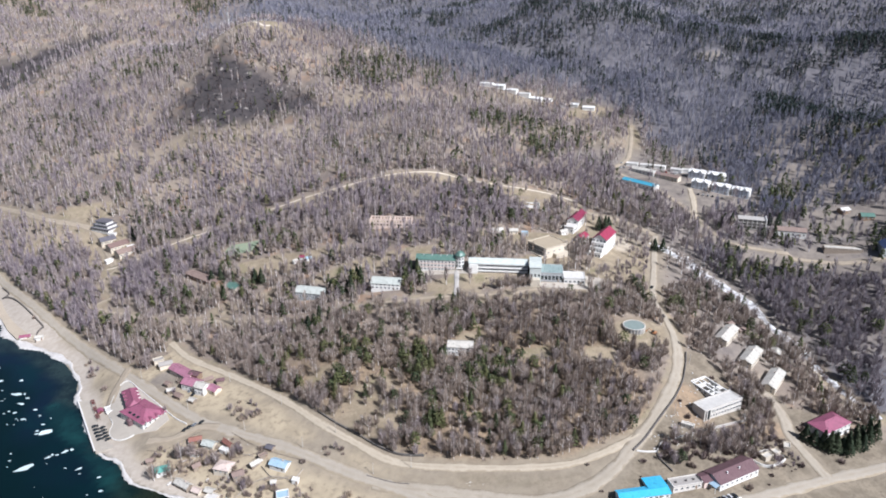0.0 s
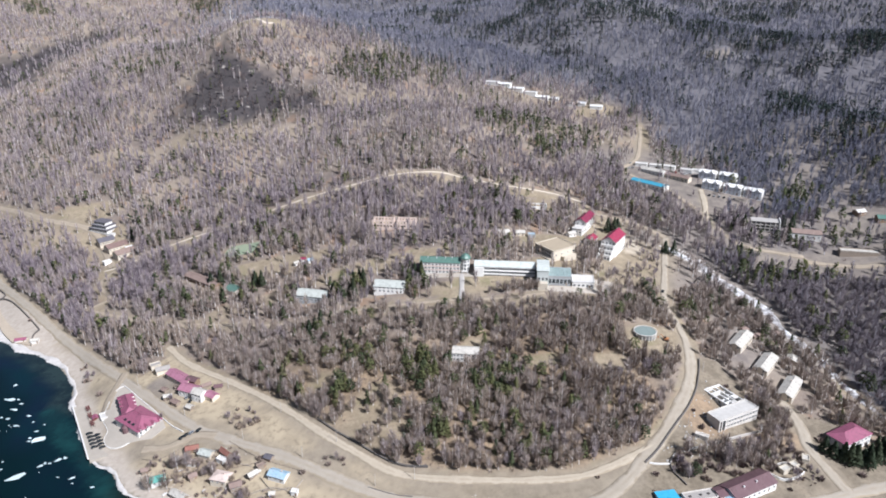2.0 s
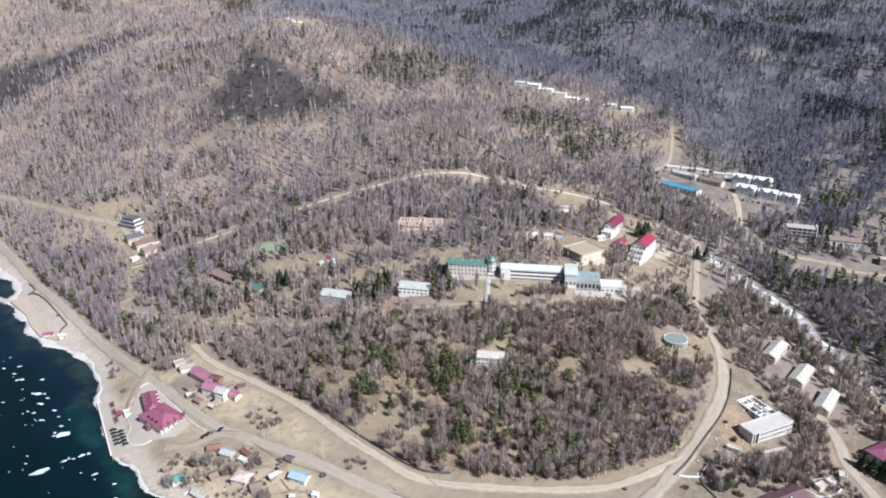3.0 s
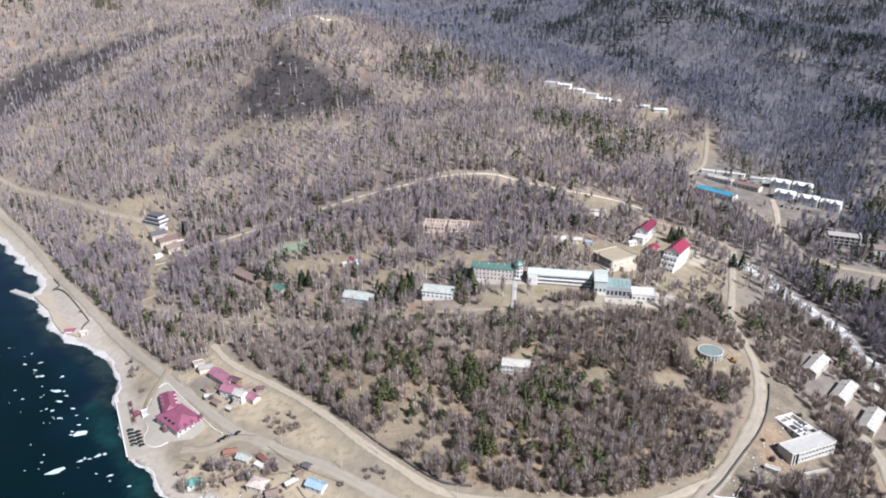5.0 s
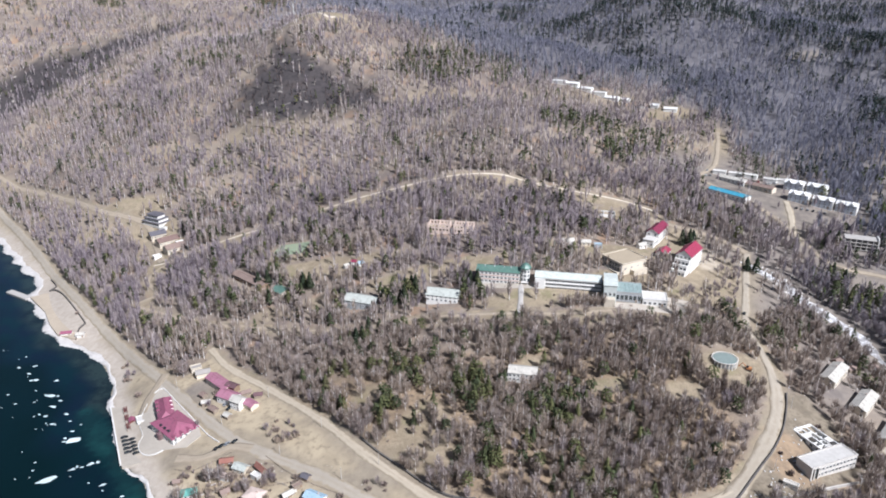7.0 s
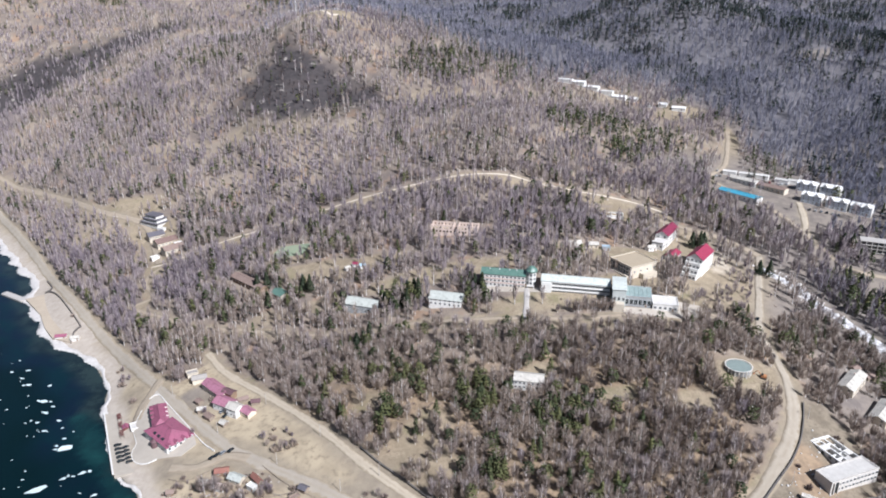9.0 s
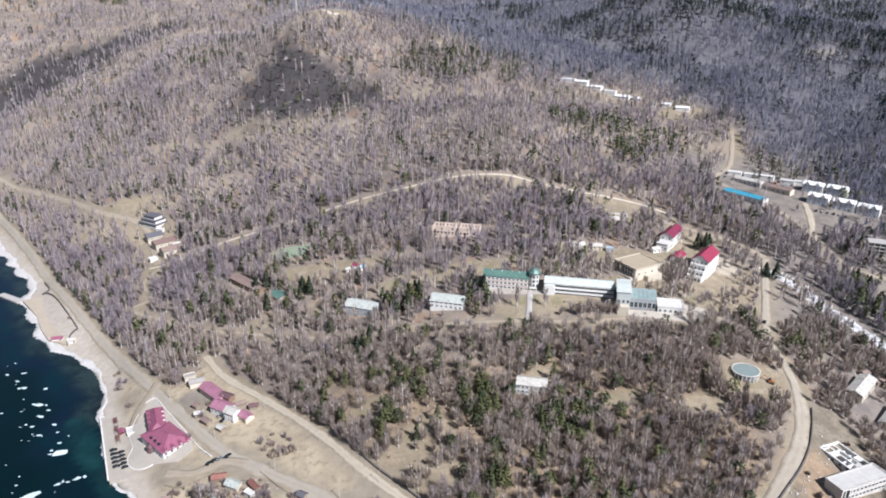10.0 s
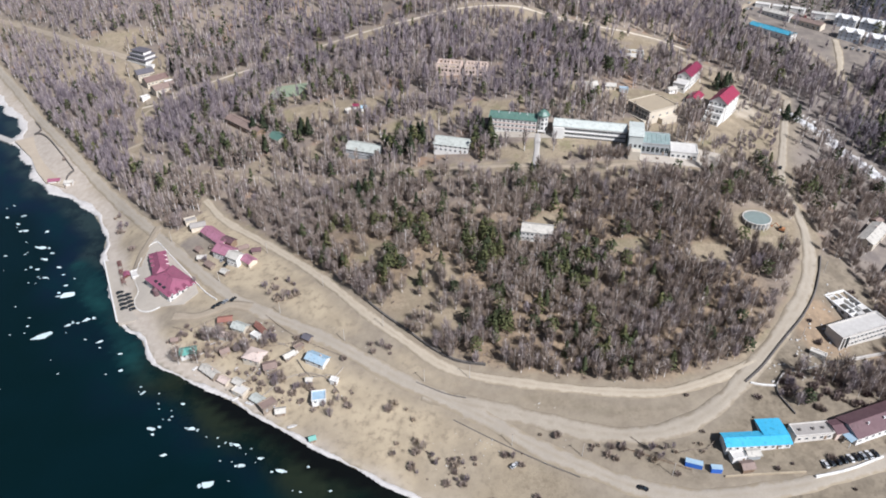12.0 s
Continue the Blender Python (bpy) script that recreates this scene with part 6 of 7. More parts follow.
def car_model(paint):
    root = thing("parked_car", pose(0, 0, -500), "parked car on bare ground", "car", "parked cars")
    bm = bmesh.new()
    prof = ((-2.15, 0.35), (2.15, 0.35), (2.2, 0.75), (1.2, 0.9), (-2.1, 0.95), (-2.2, 0.7))
    a = [bm.verts.new((x, -0.85, z)) for x, z in prof]
    b = [bm.verts.new((x, 0.85, z)) for x, z in prof]
    bm.faces.new(a), bm.faces.new(b[::-1])
    for i in range(6):
        bm.faces.new((a[i], b[i], b[(i + 1) % 6], a[(i + 1) % 6]))
    bmesh.ops.bevel(bm, geom=list(bm.edges), offset=0.07, segments=1, affect="EDGES")
    part("body", bm, paint, root)
    bm = bmesh.new()
    lo = [bm.verts.new(p) for p in ((-1.9, -0.78, 0.93), (1.1, -0.78, 0.9), (1.1, 0.78, 0.9), (-1.9, 0.78, 0.93))]
    hi = [bm.verts.new(p) for p in ((-1.35, -0.62, 1.42), (0.35, -0.62, 1.42), (0.35, 0.62, 1.42), (-1.35, 0.62, 1.42))]
    for i in range(4):
        bm.faces.new((lo[i], lo[(i + 1) % 4], hi[(i + 1) % 4], hi[i]))
    bm.faces.new(hi)
    part("windows", bm, "glass", root)
    bm = bmesh.new()
    box(bm, -1.36, 0.36, -0.63, 0.63, 1.424, 1.48)
    part("roof", bm, paint, root)
    for x in (-1.35, 1.35):
        for y in (-0.82, 0.82):
            bm = bmesh.new()
            tube(bm, (x, y - 0.1, 0.32), (x, y + 0.1, 0.32), 0.32, 0.32, 10)
            part("wheel", bm, "rubber", root)
    return root


def build_cars():
    models = [car_model("car%d" % i) for i in range(5)]
    spots = [(-194.5 + 2.05 * k, 442.5 - 3.75 * k, 28, 0, 1.91) for k in range(5)]
    spots += [(-188.5 + 1.9 * k, 440.5 - 3.45 * k, 28, 0, 1.91) for k in range(5)]
    spots += [(-128, 416, 60, 0, None), (-125.5, 417.5, 60, 0, None), (-122.5, 418.5, 60, 2, None), (-118, 419.5, 60, 0, None)]
    spots += [(161 + 2.9 * k, 296.5 + 0.62 * k, 100, (1, 0, 0, 0, 1, 0, 2, 1, 0)[k], None) for k in range(9)]
    spots += [(32.4, 306.7, 40, 1, None), (85, 291.5, -22, 0, None), (214, 499, 60, 0, None), (207, 459, 85, 0, None), (259, 342, 120, 0, None), (150, 409, 20, 1, None)]
    spots += [(322 + 4 * k, 655 - 2 * k, 60, k % 3, None) for k in range(6)] + [(276 + 5 * k, 748 - 2 * k, 50, (k + 1) % 4, None) for k in range(6)] + [(376, 652, 40, 1, None), (380, 646, 40, 2, None), (384, 640, 20, 0, None)]
    spots += [(270 + 4.6 * k, 735 + 3 * math.sin(k * 2.1) - 1.6 * k, 30 + 50 * (k % 3), (1, 2, 1, 0, 3, 1)[k % 6], None) for k in range(16)] + [(-138 + 3 * k, 463 - 4.4 * k, 20 * k, k % 3, None) for k in range(4)]
    taken = set()
    for x, y, t, k, z in spots:
        m = pose(x, y, ground_at(x, y) + (0.12 if abs(road_cover(np.array([x * 1.0]), np.array([y * 1.0]))[0]) < 20 else 0.0) if z is None else z, 0, 0, t)
        if k in taken:
            copy_thing(models[k], m)
        else:
            models[k].matrix_world = m
            taken.add(k)
    for k in set(range(5)) - taken:
        models[k].matrix_world = pose(200 + 4 * k, 296, ground_at(200 + 4 * k, 296), 0, 0, 10)
    # tracked excavator beside the round pavilion
    x, y = 191, 436
    root = thing("excavator", pose(x, y, ground_at(x, y), 0, 0, 150), "orange tracked excavator on bare ground", "excavator")
    for k in (-1.1, 1.1):
        bm = bmesh.new()
        box(bm, -1.9, 1.9, k - 0.3, k + 0.3, -0.1, 0.8)
        part("track", bm, "rubber", root)
    bm = bmesh.new()
    box(bm, -1.8, 1.2, -1.2, 1.2, 0.85, 2.0)
    part("body", bm, "orange", root)
    bm = bmesh.new()
    box(bm, 0.0, 1.3, 0.1, 1.1, 2.004, 3.0)
    part("cab", bm, "glass", root)
    bm = bmesh.new()
    tube(bm, (1.2, -0.3, 1.6), (3.6, -0.3, 4.0), 0.28, 0.22)
    tube(bm, (3.6, -0.3, 4.0), (5.2, -0.3, 1.8), 0.22, 0.16)
    part("boom", bm, "orange", root)
    bm = bmesh.new()
    box(bm, 4.9, 5.7, -0.8, 0.2, 0.9, 1.8)
    part("bucket", bm, "rust", root)


def wall_run(name, line, height, thick, material, label, below=1.5, lift=0.0, step=2.4):
    """A wall along a line, of separate lengths that step with the ground."""
    q, way = along(line, step)
    root = thing(name, pose(0, 0, 0), label, "wall")
    root["kind"] = "structure"
    for a, b in zip(q[:-1], q[1:]):
        d = b - a
        n = np.array([-d[1], d[0]]) / np.linalg.norm(d) * thick / 2
        bm = bmesh.new()
        prism(bm, [tuple(a - n), tuple(b - n), tuple(b + n), tuple(a + n)], lambda x, y: ground_at(x, y) - below, lambda x, y: ground_at(x, y) + height + lift)
        part("wall_length", bm, material, root)


def fence_run(line, height, step, label, rails=2, material="timber"):
    q, way = along(line, step)
    root = thing("fence", pose(0, 0, 0), label, "fence")
    zs = raw_height(q[:, 0], q[:, 1])[0]
    for i in range(len(q)):
        bm = bmesh.new()
        box(bm, q[i][0] - 0.09, q[i][0] + 0.09, q[i][1] - 0.09, q[i][1] + 0.09, zs[i] - 0.5, zs[i] + height)
        part("post", bm, material, root)
        if i:
            for k in range(rails):
                h = height * (k + 0.7) / (rails + 0.2)
                bm = bmesh.new()
                tube(bm, (*q[i - 1], zs[i - 1] + h), (*q[i], zs[i] + h), 0.09, 0.09, 4)
                part("rail", bm, material, root)


def pole(x, y, height, label="timber power pole with a crossbar"):
    root = thing("power_pole", pose(x, y, ground_at(x, y), 0, 0, 30), label, "pole", "power poles")
    bm = bmesh.new()
    tube(bm, (0, 0, -0.8), (0, 0, height), 0.16, 0.11)
    part("shaft", bm, "concrete", root)
    bm = bmesh.new()
    box(bm, -0.9, 0.9, -0.07, 0.07, height - 0.6, height - 0.45)
    part("crossbar", bm, "timber", root)


def build_walls():
    wall_run("retaining_wall", ((141, 338), (151, 346), (161, 356), (171, 366), (182, 377), (193, 391), (202, 407), (208, 420)), 1.1, 0.6, "dark_stone", "dark stone retaining wall beside the gravel road", 3)
    wall_run("bank_wall", ((-42, 406), (-30, 393), (-18, 382), (-4, 369), (8, 361), (22, 357)), 1.3, 0.7, "dark_stone", "low dark stone wall below the wooded bank", 2)
    wall_run("yard_wall", ((180, 347), (196, 351.5), (208, 355), (229, 361)), 1.5, 0.6, "concrete", "broken pale concrete yard wall", 2)
    wall_run("road_wall", ((155, 291), (170, 294), (187, 300)), 1.2, 0.6, "white_wall", "low white wall along the road", 2)
    wall_run("shop_wall", ((119, 293.5), (136, 293.5), (152, 293.5)), 0.9, 0.35, "tan_roof", "low tan stone wall before the shop", 1.5)
    wall_run("courtyard_wall", ((207, 326), (213, 321.5), (222, 323.5), (228, 327)), 1.4, 0.4, "white_wall", "low white courtyard wall beside the lane", 1.5)
    wall_run("courtyard_wall", ((211, 331), (221, 334), (228, 328.5)), 1.2, 0.4, "concrete", "low grey courtyard wall beside the lane", 1.5)
    wall_run("yard_wall", ((143, 337.5), (148, 336.3), (154, 335.8)), 0.8, 0.5, "white_wall", "low white wall at the corner of a yard", 1.5)
    wall_run("yard_wall", ((154.5, 336), (153.6, 331), (155.5, 326), (157.5, 321)), 1.0, 0.5, "dark_stone", "low dark stone wall round a yard", 1.5)
    wall_run("yard_wall", ((154.5, 336), (159, 341.5), (166, 344), (178, 346.6)), 1.2, 0.5, "concrete", "broken pale concrete yard wall", 1.5)
    fence_run(((103, 305), (109, 306), (115, 306), (121, 312)), 1.2, 2.0, "weathered grey timber yard fence")
    fence_run(((84, 314), (91, 307.5), (99, 301.5)), 1.0, 2.2, "weathered grey timber yard fence")
    fence_run(((-150, 406), (-140, 402), (-128, 406), (-118, 411)), 1.1, 2.5, "weathered grey timber garden fence")
    fence_run(((-110, 391), (-102, 384), (-90, 383), (-72, 383)), 1.1, 2.5, "weathered grey timber garden fence")
    fence_run(((-96, 404), (-82, 391), (-66, 380), (-50, 371)), 1.0, 3.0, "weathered grey timber garden fence")
    fence_run(((-190, 515), (-215, 541), (-240, 571)), 1.0, 3.0, "low timber fence beside the lakeside road")
    for x, y, h in ((14, 351, 9), (-30, 386, 8), (-66, 420, 8), (-105, 456, 8), (-88, 404, 8), (-50, 380, 8), (-8, 352, 8), (32, 316, 8), (98, 296, 8), (62, 308, 8), (176, 363, 8), (205, 408, 8), (213, 478, 8), (-130, 436, 8), (-172, 480, 8)):
        pole(x, y, h)
    # mast on the summit
    root = thing("summit_mast", pose(-196, 1150, ground_at(-196, 1150)), "white lattice mast on the summit", "mast")
    for k in range(3):
        a = 2.1 * k
        bm = bmesh.new()
        tube(bm, (1.2 * math.cos(a), 1.2 * math.sin(a), -1), (0.3 * math.cos(a), 0.3 * math.sin(a), 24), 0.22, 0.16, 4)
        part("leg", bm, "frame", root)
    for k in range(6):
        bm = bmesh.new()
        r = 1.1 - 0.14 * k
        tube(bm, (0, 0, 2 + 4 * k), (0, 0, 2.3 + 4 * k), r, r, 3)
        part("brace", bm, "frame", root)
    wall_run("garden_ruin", ((-56, 358), (-52, 361), (-49, 365)), 0.6, 0.4, "pale_timber", "broken pale garden wall on dry grass", 1)
    for line in (((-147, 392), (-143, 384), (-128, 380)), ((-128, 380), (-118, 388), (-110, 398)), ((-110, 362), (-98, 368), (-90, 378)), ((-90, 356), (-80, 362), (-68, 364)), ((-68, 364), (-58, 360), (-50, 351)), ((-74, 372), (-66, 362), (-55, 361)), ((-104, 400), (-92, 388), (-80, 381))):
        fence_run(line, 1.3, 2.2, "pale weathered plank fence round a garden", 3, "pale_timber")
    wall_run("road_kerb", ((-12, 352), (2, 344.5), (12, 341)), 0.3, 0.4, "dark_stone", "low dark kerb beside the lakeside road", 1)
    wall_run("road_kerb", ((6, 331), (20, 322), (44, 307.5), (60, 299)), 0.2, 0.35, "dark_stone", "low dark kerb beside the lakeside road", 1)
    fence_run(((80, 309.5), (92, 304), (106, 297.5)), 1.0, 2.0, "dark timber fence below the gravel road", 2, "brown_wall")
    wall_run("lane_wall", ((-188, 480), (-183, 483), (-171, 469), (-154, 449), (-138, 430), (-128, 421)), 0.8, 0.4, "white_wall", "low white wall along the lakeside road", 1.5)
    bm = bmesh.new()
    prism(bm, [(-362, 652), (-345, 665), (-330, 646), (-285, 590), (-288, 585), (-284, 572), (-303, 580), (-318, 598), (-334, 622)], -3, 2.3)
    tagged(part("beach", bm, "sand", None), "level tan sand of a small beach", "beach", "", "structure")
    for line in (((-361, 688), (-346, 668), (-350, 662.5)), ((-350, 662.5), (-344, 661), (-330, 647.5), (-306, 618), (-284.5, 591)), ((-284.5, 591), (-288, 585.5), (-284.5, 572))):
        wall_run("beach_wall", line, 0.9, 0.7, "dark_stone", "low dark wall behind the beach", 1.5, lift=0.6)
    wall_run("yard_kerb", [(-189.3, 470), (-189.3, 455)] + YARD_ARC[::2], 0.6, 0.35, "white_wall", "curved white kerb of the paved yard", 1.5, step=4)
    # jetty at the beach
    bm = bmesh.new()
    prism(bm, [(-392, 666), (-366, 650), (-362, 655), (-389, 671)], -3, 1.3)
    tagged(part("jetty", bm, "concrete", None), "short concrete jetty edged with ice", "jetty", "", "structure")


def floe(x, y, size, seed):
    """A jagged plate of ice; a large one drifts with a few broken pieces beside it."""
    rnd = random.Random(seed)
    turn = rnd.gauss(0.12, 0.3)
    for k in range(1 if size < 4 or size > 10 else 3):
        n = rnd.randint(6, 10)
        flat, s = rnd.uniform(0.42, 0.7), size * (0.47 if k == 0 else rnd.uniform(0.12, 0.2))
        ox, oy = (0, 0) if k == 0 else (rnd.choice((-0.62, 0.62)) * size, rnd.gauss(0, 0.3) * size)
        ring = []
        for i in range(n):
            a = 2 * math.pi * (i + rnd.uniform(-0.3, 0.3)) / n
            r = s * rnd.uniform(0.55, 1.25)
            u, v = r * math.cos(a) + ox, flat * r * math.sin(a) + oy
            ring.append((x + u * math.cos(turn) - v * math.sin(turn), y + u * math.sin(turn) + v * math.cos(turn)))
        bm = bmesh.new()
        prism(bm, ring, -0.25, 0.10 + 0.02 * size)
        tagged(part("ice_floe", bm, "floe", None), "jagged white ice floe adrift on dark water", "ice floe", "ice floes")


def build_floes():
    big = ((-225, 406, 12.5), (-215, 415, 4.9), (-206, 420, 5.5), (-227, 443, 9.2), (-232, 453, 3.1), (-249, 461, 4.2), (-258, 470, 2.9), (-286, 485, 3.0), (-274, 487, 2.1), (-266, 494, 7.5), (-257, 488, 3.9), (-258, 481, 4.7), (-245, 472, 3.7), (-239, 464, 2.2), (-272, 514, 3.4), (-287, 515, 6.0), (-297, 524, 3.8), (-309, 533, 3.6), (-298, 535, 3.9), (-312, 549, 2.3), (-191, 401, 3.8))
    small = ((-176, 391, 3), (-171, 378, 3.5), (-153, 362, 3.5), (-130, 354, 3), (-141, 338, 5), (-121, 338, 4.5), (-97, 328, 4), (-92, 316, 4), (-84, 320, 3.5), (-74, 313, 5), (-130, 322, 3.5), (-104, 306, 7), (-61, 315, 1.8), (-49, 302, 2), (-189, 396, 1.5), (-230, 460, 1.4), (-210, 417, 2.3), (-335, 559, 1.7))
    k = 0
    for x, y, s in big + small:
        floe(x, y, s, k)
        k += 1
    rnd = random.Random(3)
    for i in range(30):
        t = rnd.random()
        x, y = -178 - 160 * t, 385 + 200 * t
        off = abs(rnd.gauss(0, 1)) * 26 + 6
        x, y = x - 0.72 * off, y - 0.6 * off
        d, side = line_distance(SHORE, np.array([x]), np.array([y]))
        if d[0] * side[0] < -7:
            floe(x, y, rnd.choice((0.7, 0.9, 1.1, 1.5, 2.0)), 100 + i)
    for i in range(26):
        t = rnd.random()
        x, y = -60 - 120 * t + rnd.gauss(0, 4), 312 + 75 * t - 6 - abs(rnd.gauss(0, 7))
        d, side = line_distance(SHORE, np.array([x]), np.array([y]))
        if d[0] * side[0] < -5:
            floe(x, y, rnd.choice((0.8, 1.0, 1.4)), 300 + i)


def build_boulders():
    """Pale stones and rubble on the shore terraces and round the white shell."""
    rnd = random.Random(8)
    V, F = [], []
    for i in range(330):
        if i < 230:
            x, y = rnd.uniform(152, 204), rnd.uniform(338, 405)
            if y > 336 + (x - 140) * 1.15 or math.hypot(x - 206, y - 368) < 14:
                continue
        elif i < 280:
            x, y = rnd.uniform(-5, 60), rnd.uniform(303, 335)
        else:
            x, y = rnd.uniform(-130, -30), rnd.uniform(330, 400)
        if road_cover(np.array([x]), np.array([y]))[0] > -1 or ground_at(x, y) < 1:
            continue
        r = rnd.uniform(0.2, 0.6) * (1.6 if i < 230 else 1.0)
        z = ground_at(x, y)
        b = len(V)
        pts = [(1, 0, 0), (-1, 0, 0), (0, 1, 0), (0, -1, 0), (0, 0, 0.9), (0, 0, -0.6)]
        V += [(x + p[0] * r * rnd.uniform(0.7, 1.3), y + p[1] * r * rnd.uniform(0.7, 1.3), z + p[2] * r) for p in pts]
        F += [(b + p, b + q, b + s) for p, q, s in ((0, 2, 4), (2, 1, 4), (1, 3, 4), (3, 0, 4), (2, 0, 5), (1, 2, 5), (3, 1, 5), (0, 3, 5))]
    sheet("rubble", V, F, ["white_roof"], "stuff", "pale stones and rubble on dry ground", "rubble")


build_cars()
build_walls()
build_floes()
build_boulders()

# ---- woods ----


def bare_tree(rnd, h, r, n, w, stout=1.0, limbs=0):
    """Vertices, triangles and material numbers of a leafless tree: a pale trunk, rising limbs and a haze of twigs that taper outwards."""
    v, f, m = [], [], []
    bend = rnd.uniform(-0.35, 0.35, 2)
    rings = []
    for z, rad in ((-0.6, 0.17), (h * 0.5, 0.12), (h * 0.96, 0.03)):
        u = max(z, 0) / h
        rad *= stout
        rings.append(len(v))
        for a in range(3):
            v.append((bend[0] * u + rad * math.cos(a * 2.1), bend[1] * u + rad * math.sin(a * 2.1), z))
    for k in range(2):
        for a in range(3):
            b = (a + 1) % 3
            f += [(rings[k] + a, rings[k] + b, rings[k + 1] + b), (rings[k] + a, rings[k + 1] + b, rings[k + 1] + a)]
            m += [0, 0]
    for i in range(limbs):
        a, z0 = rnd.uniform(0, 6.28), h * rnd.uniform(0.25, 0.6)
        reach, rise = r * rnd.uniform(0.4, 0.8), h * rnd.uniform(0.18, 0.32)
        base = len(v)
        v += [(-0.09 * math.sin(a), 0.09 * math.cos(a), z0), (0.09 * math.sin(a), -0.09 * math.cos(a), z0), (reach * math.cos(a), reach * math.sin(a), z0 + rise), (0, 0, z0 + 0.25)]
        f += [(base, base + 1, base + 2), (base, base + 3, base + 2)]
        m += [0, 0]
    core = np.array([bend[0] * 0.6, bend[1] * 0.6, h * 0.63])
    for i in range(n):
        d = rnd.normal(0, 1, 3)
        d *= rnd.uniform(0.2, 1.0) ** 0.5 / np.linalg.norm(d)
        e = core + d * np.array([r, r, h * 0.37])
        s = np.array([e[0] * rnd.uniform(0.3, 0.7), e[1] * rnd.uniform(0.3, 0.7), max(h * 0.22, e[2] - rnd.uniform(1.8, 4.4))])
        side = rnd.normal(0, 1, 3) * (1, 1, 0.2)
        side *= w * rnd.uniform(0.6, 1.4) / np.linalg.norm(side)
        base = len(v)
        v += [tuple(s - side), tuple(s + side), tuple(e)] if i % 3 else [tuple(s), tuple(e - side), tuple(e + side)]
        f.append((base, base + 1, base + 2))
        m.append(1)
    return np.array(v), np.array(f), np.array(m)


def pine_tree(rnd, h, r, n, size, spire):
    """The same for an evergreen: a dark trunk and ragged clumps of needles, in a spire or a rounded head."""
    v, f, m = [], [], []
    for z, rad in ((-0.6, 0.2), (h * 0.95, 0.04)):
        for a in range(3):
            v.append((rad * math.cos(a * 2.1), rad * math.sin(a * 2.1), z))
    for a in range(3):
        b = (a + 1) % 3
        f += [(a, b, 3 + b), (a, 3 + b, 3 + a)]
        m += [0, 0]
    low = 0.12 if spire else 0.3
    for i in range(n):
        u = low + (1.0 - low) * ((i + rnd.rand()) / n) ** (1.25 if spire else 0.95)
        width = r * ((1 - u) / (1 - low)) ** 0.85 if spire else r * math.sqrt(max(0.04, 1 - ((u - 0.58) / 0.46) ** 2))
        a = rnd.uniform(0, 6.28)
        d = width * math.sqrt(rnd.uniform(0.15, 1.0))
        c = np.array([math.cos(a) * d, math.sin(a) * d, h * u])
        t1 = np.array([-math.sin(a), math.cos(a), rnd.uniform(-0.3, 0.3)]) * size * rnd.uniform(0.6, 1.2)
        t2 = np.array([math.cos(a), math.sin(a), rnd.uniform(-0.9, 0.5)]) * size * rnd.uniform(0.6, 1.3)
        base = len(v)
        v += [tuple(c - t1 - 0.4 * t2), tuple(c + t1 - 0.3 * t2), tuple(c + t2), tuple(c + np.array([0, 0, size * 0.8]))]
        f += [(base, base + 1, base + 2), (base, base + 2, base + 3), (base + 1, base + 3, base + 2)]
        m += [1, 1, 1]
    return np.array(v), np.array(f), np.array(m)


def shrub(rnd, h, r, n):
    """A leafless shrub: fine stems that rise from the root and thin out over a rounded top."""
    v, f, m = [], [], []
    for i in range(n):
        a, b = rnd.uniform(0, 6.28), math.sqrt(rnd.uniform(0.02, 1.0))
        top = h * math.sqrt(max(0.08, 1 - 0.85 * b * b)) * rnd.uniform(0.6, 1.05)
        e = np.array([math.cos(a) * r * b, math.sin(a) * r * b, top])
        s = np.array([e[0] * rnd.uniform(0.1, 0.75), e[1] * rnd.uniform(0.1, 0.75), top * rnd.uniform(-0.1, 0.45)])
        side = rnd.normal(0, 0.085, 3)
        base = len(v)
        v += [tuple(s - side), tuple(s + side), tuple(e)]
        f.append((base, base + 1, base + 2))
        m.append(0)
    return np.array(v), np.array(f), np.array(m)


def scatter(rnd, x0, x1, y0, y1, step):
    gx, gy = np.meshgrid(np.arange(x0, x1, step), np.arange(y0, y1, step))
    x = gx.ravel() + rnd.uniform(-0.48, 0.48, gx.size) * step
    y = gy.ravel() + rnd.uniform(-0.48, 0.48, gy.size) * step
    keep = np.abs(x - 0.05 * y) < 0.70 * y + 40
    return x[keep], y[keep]


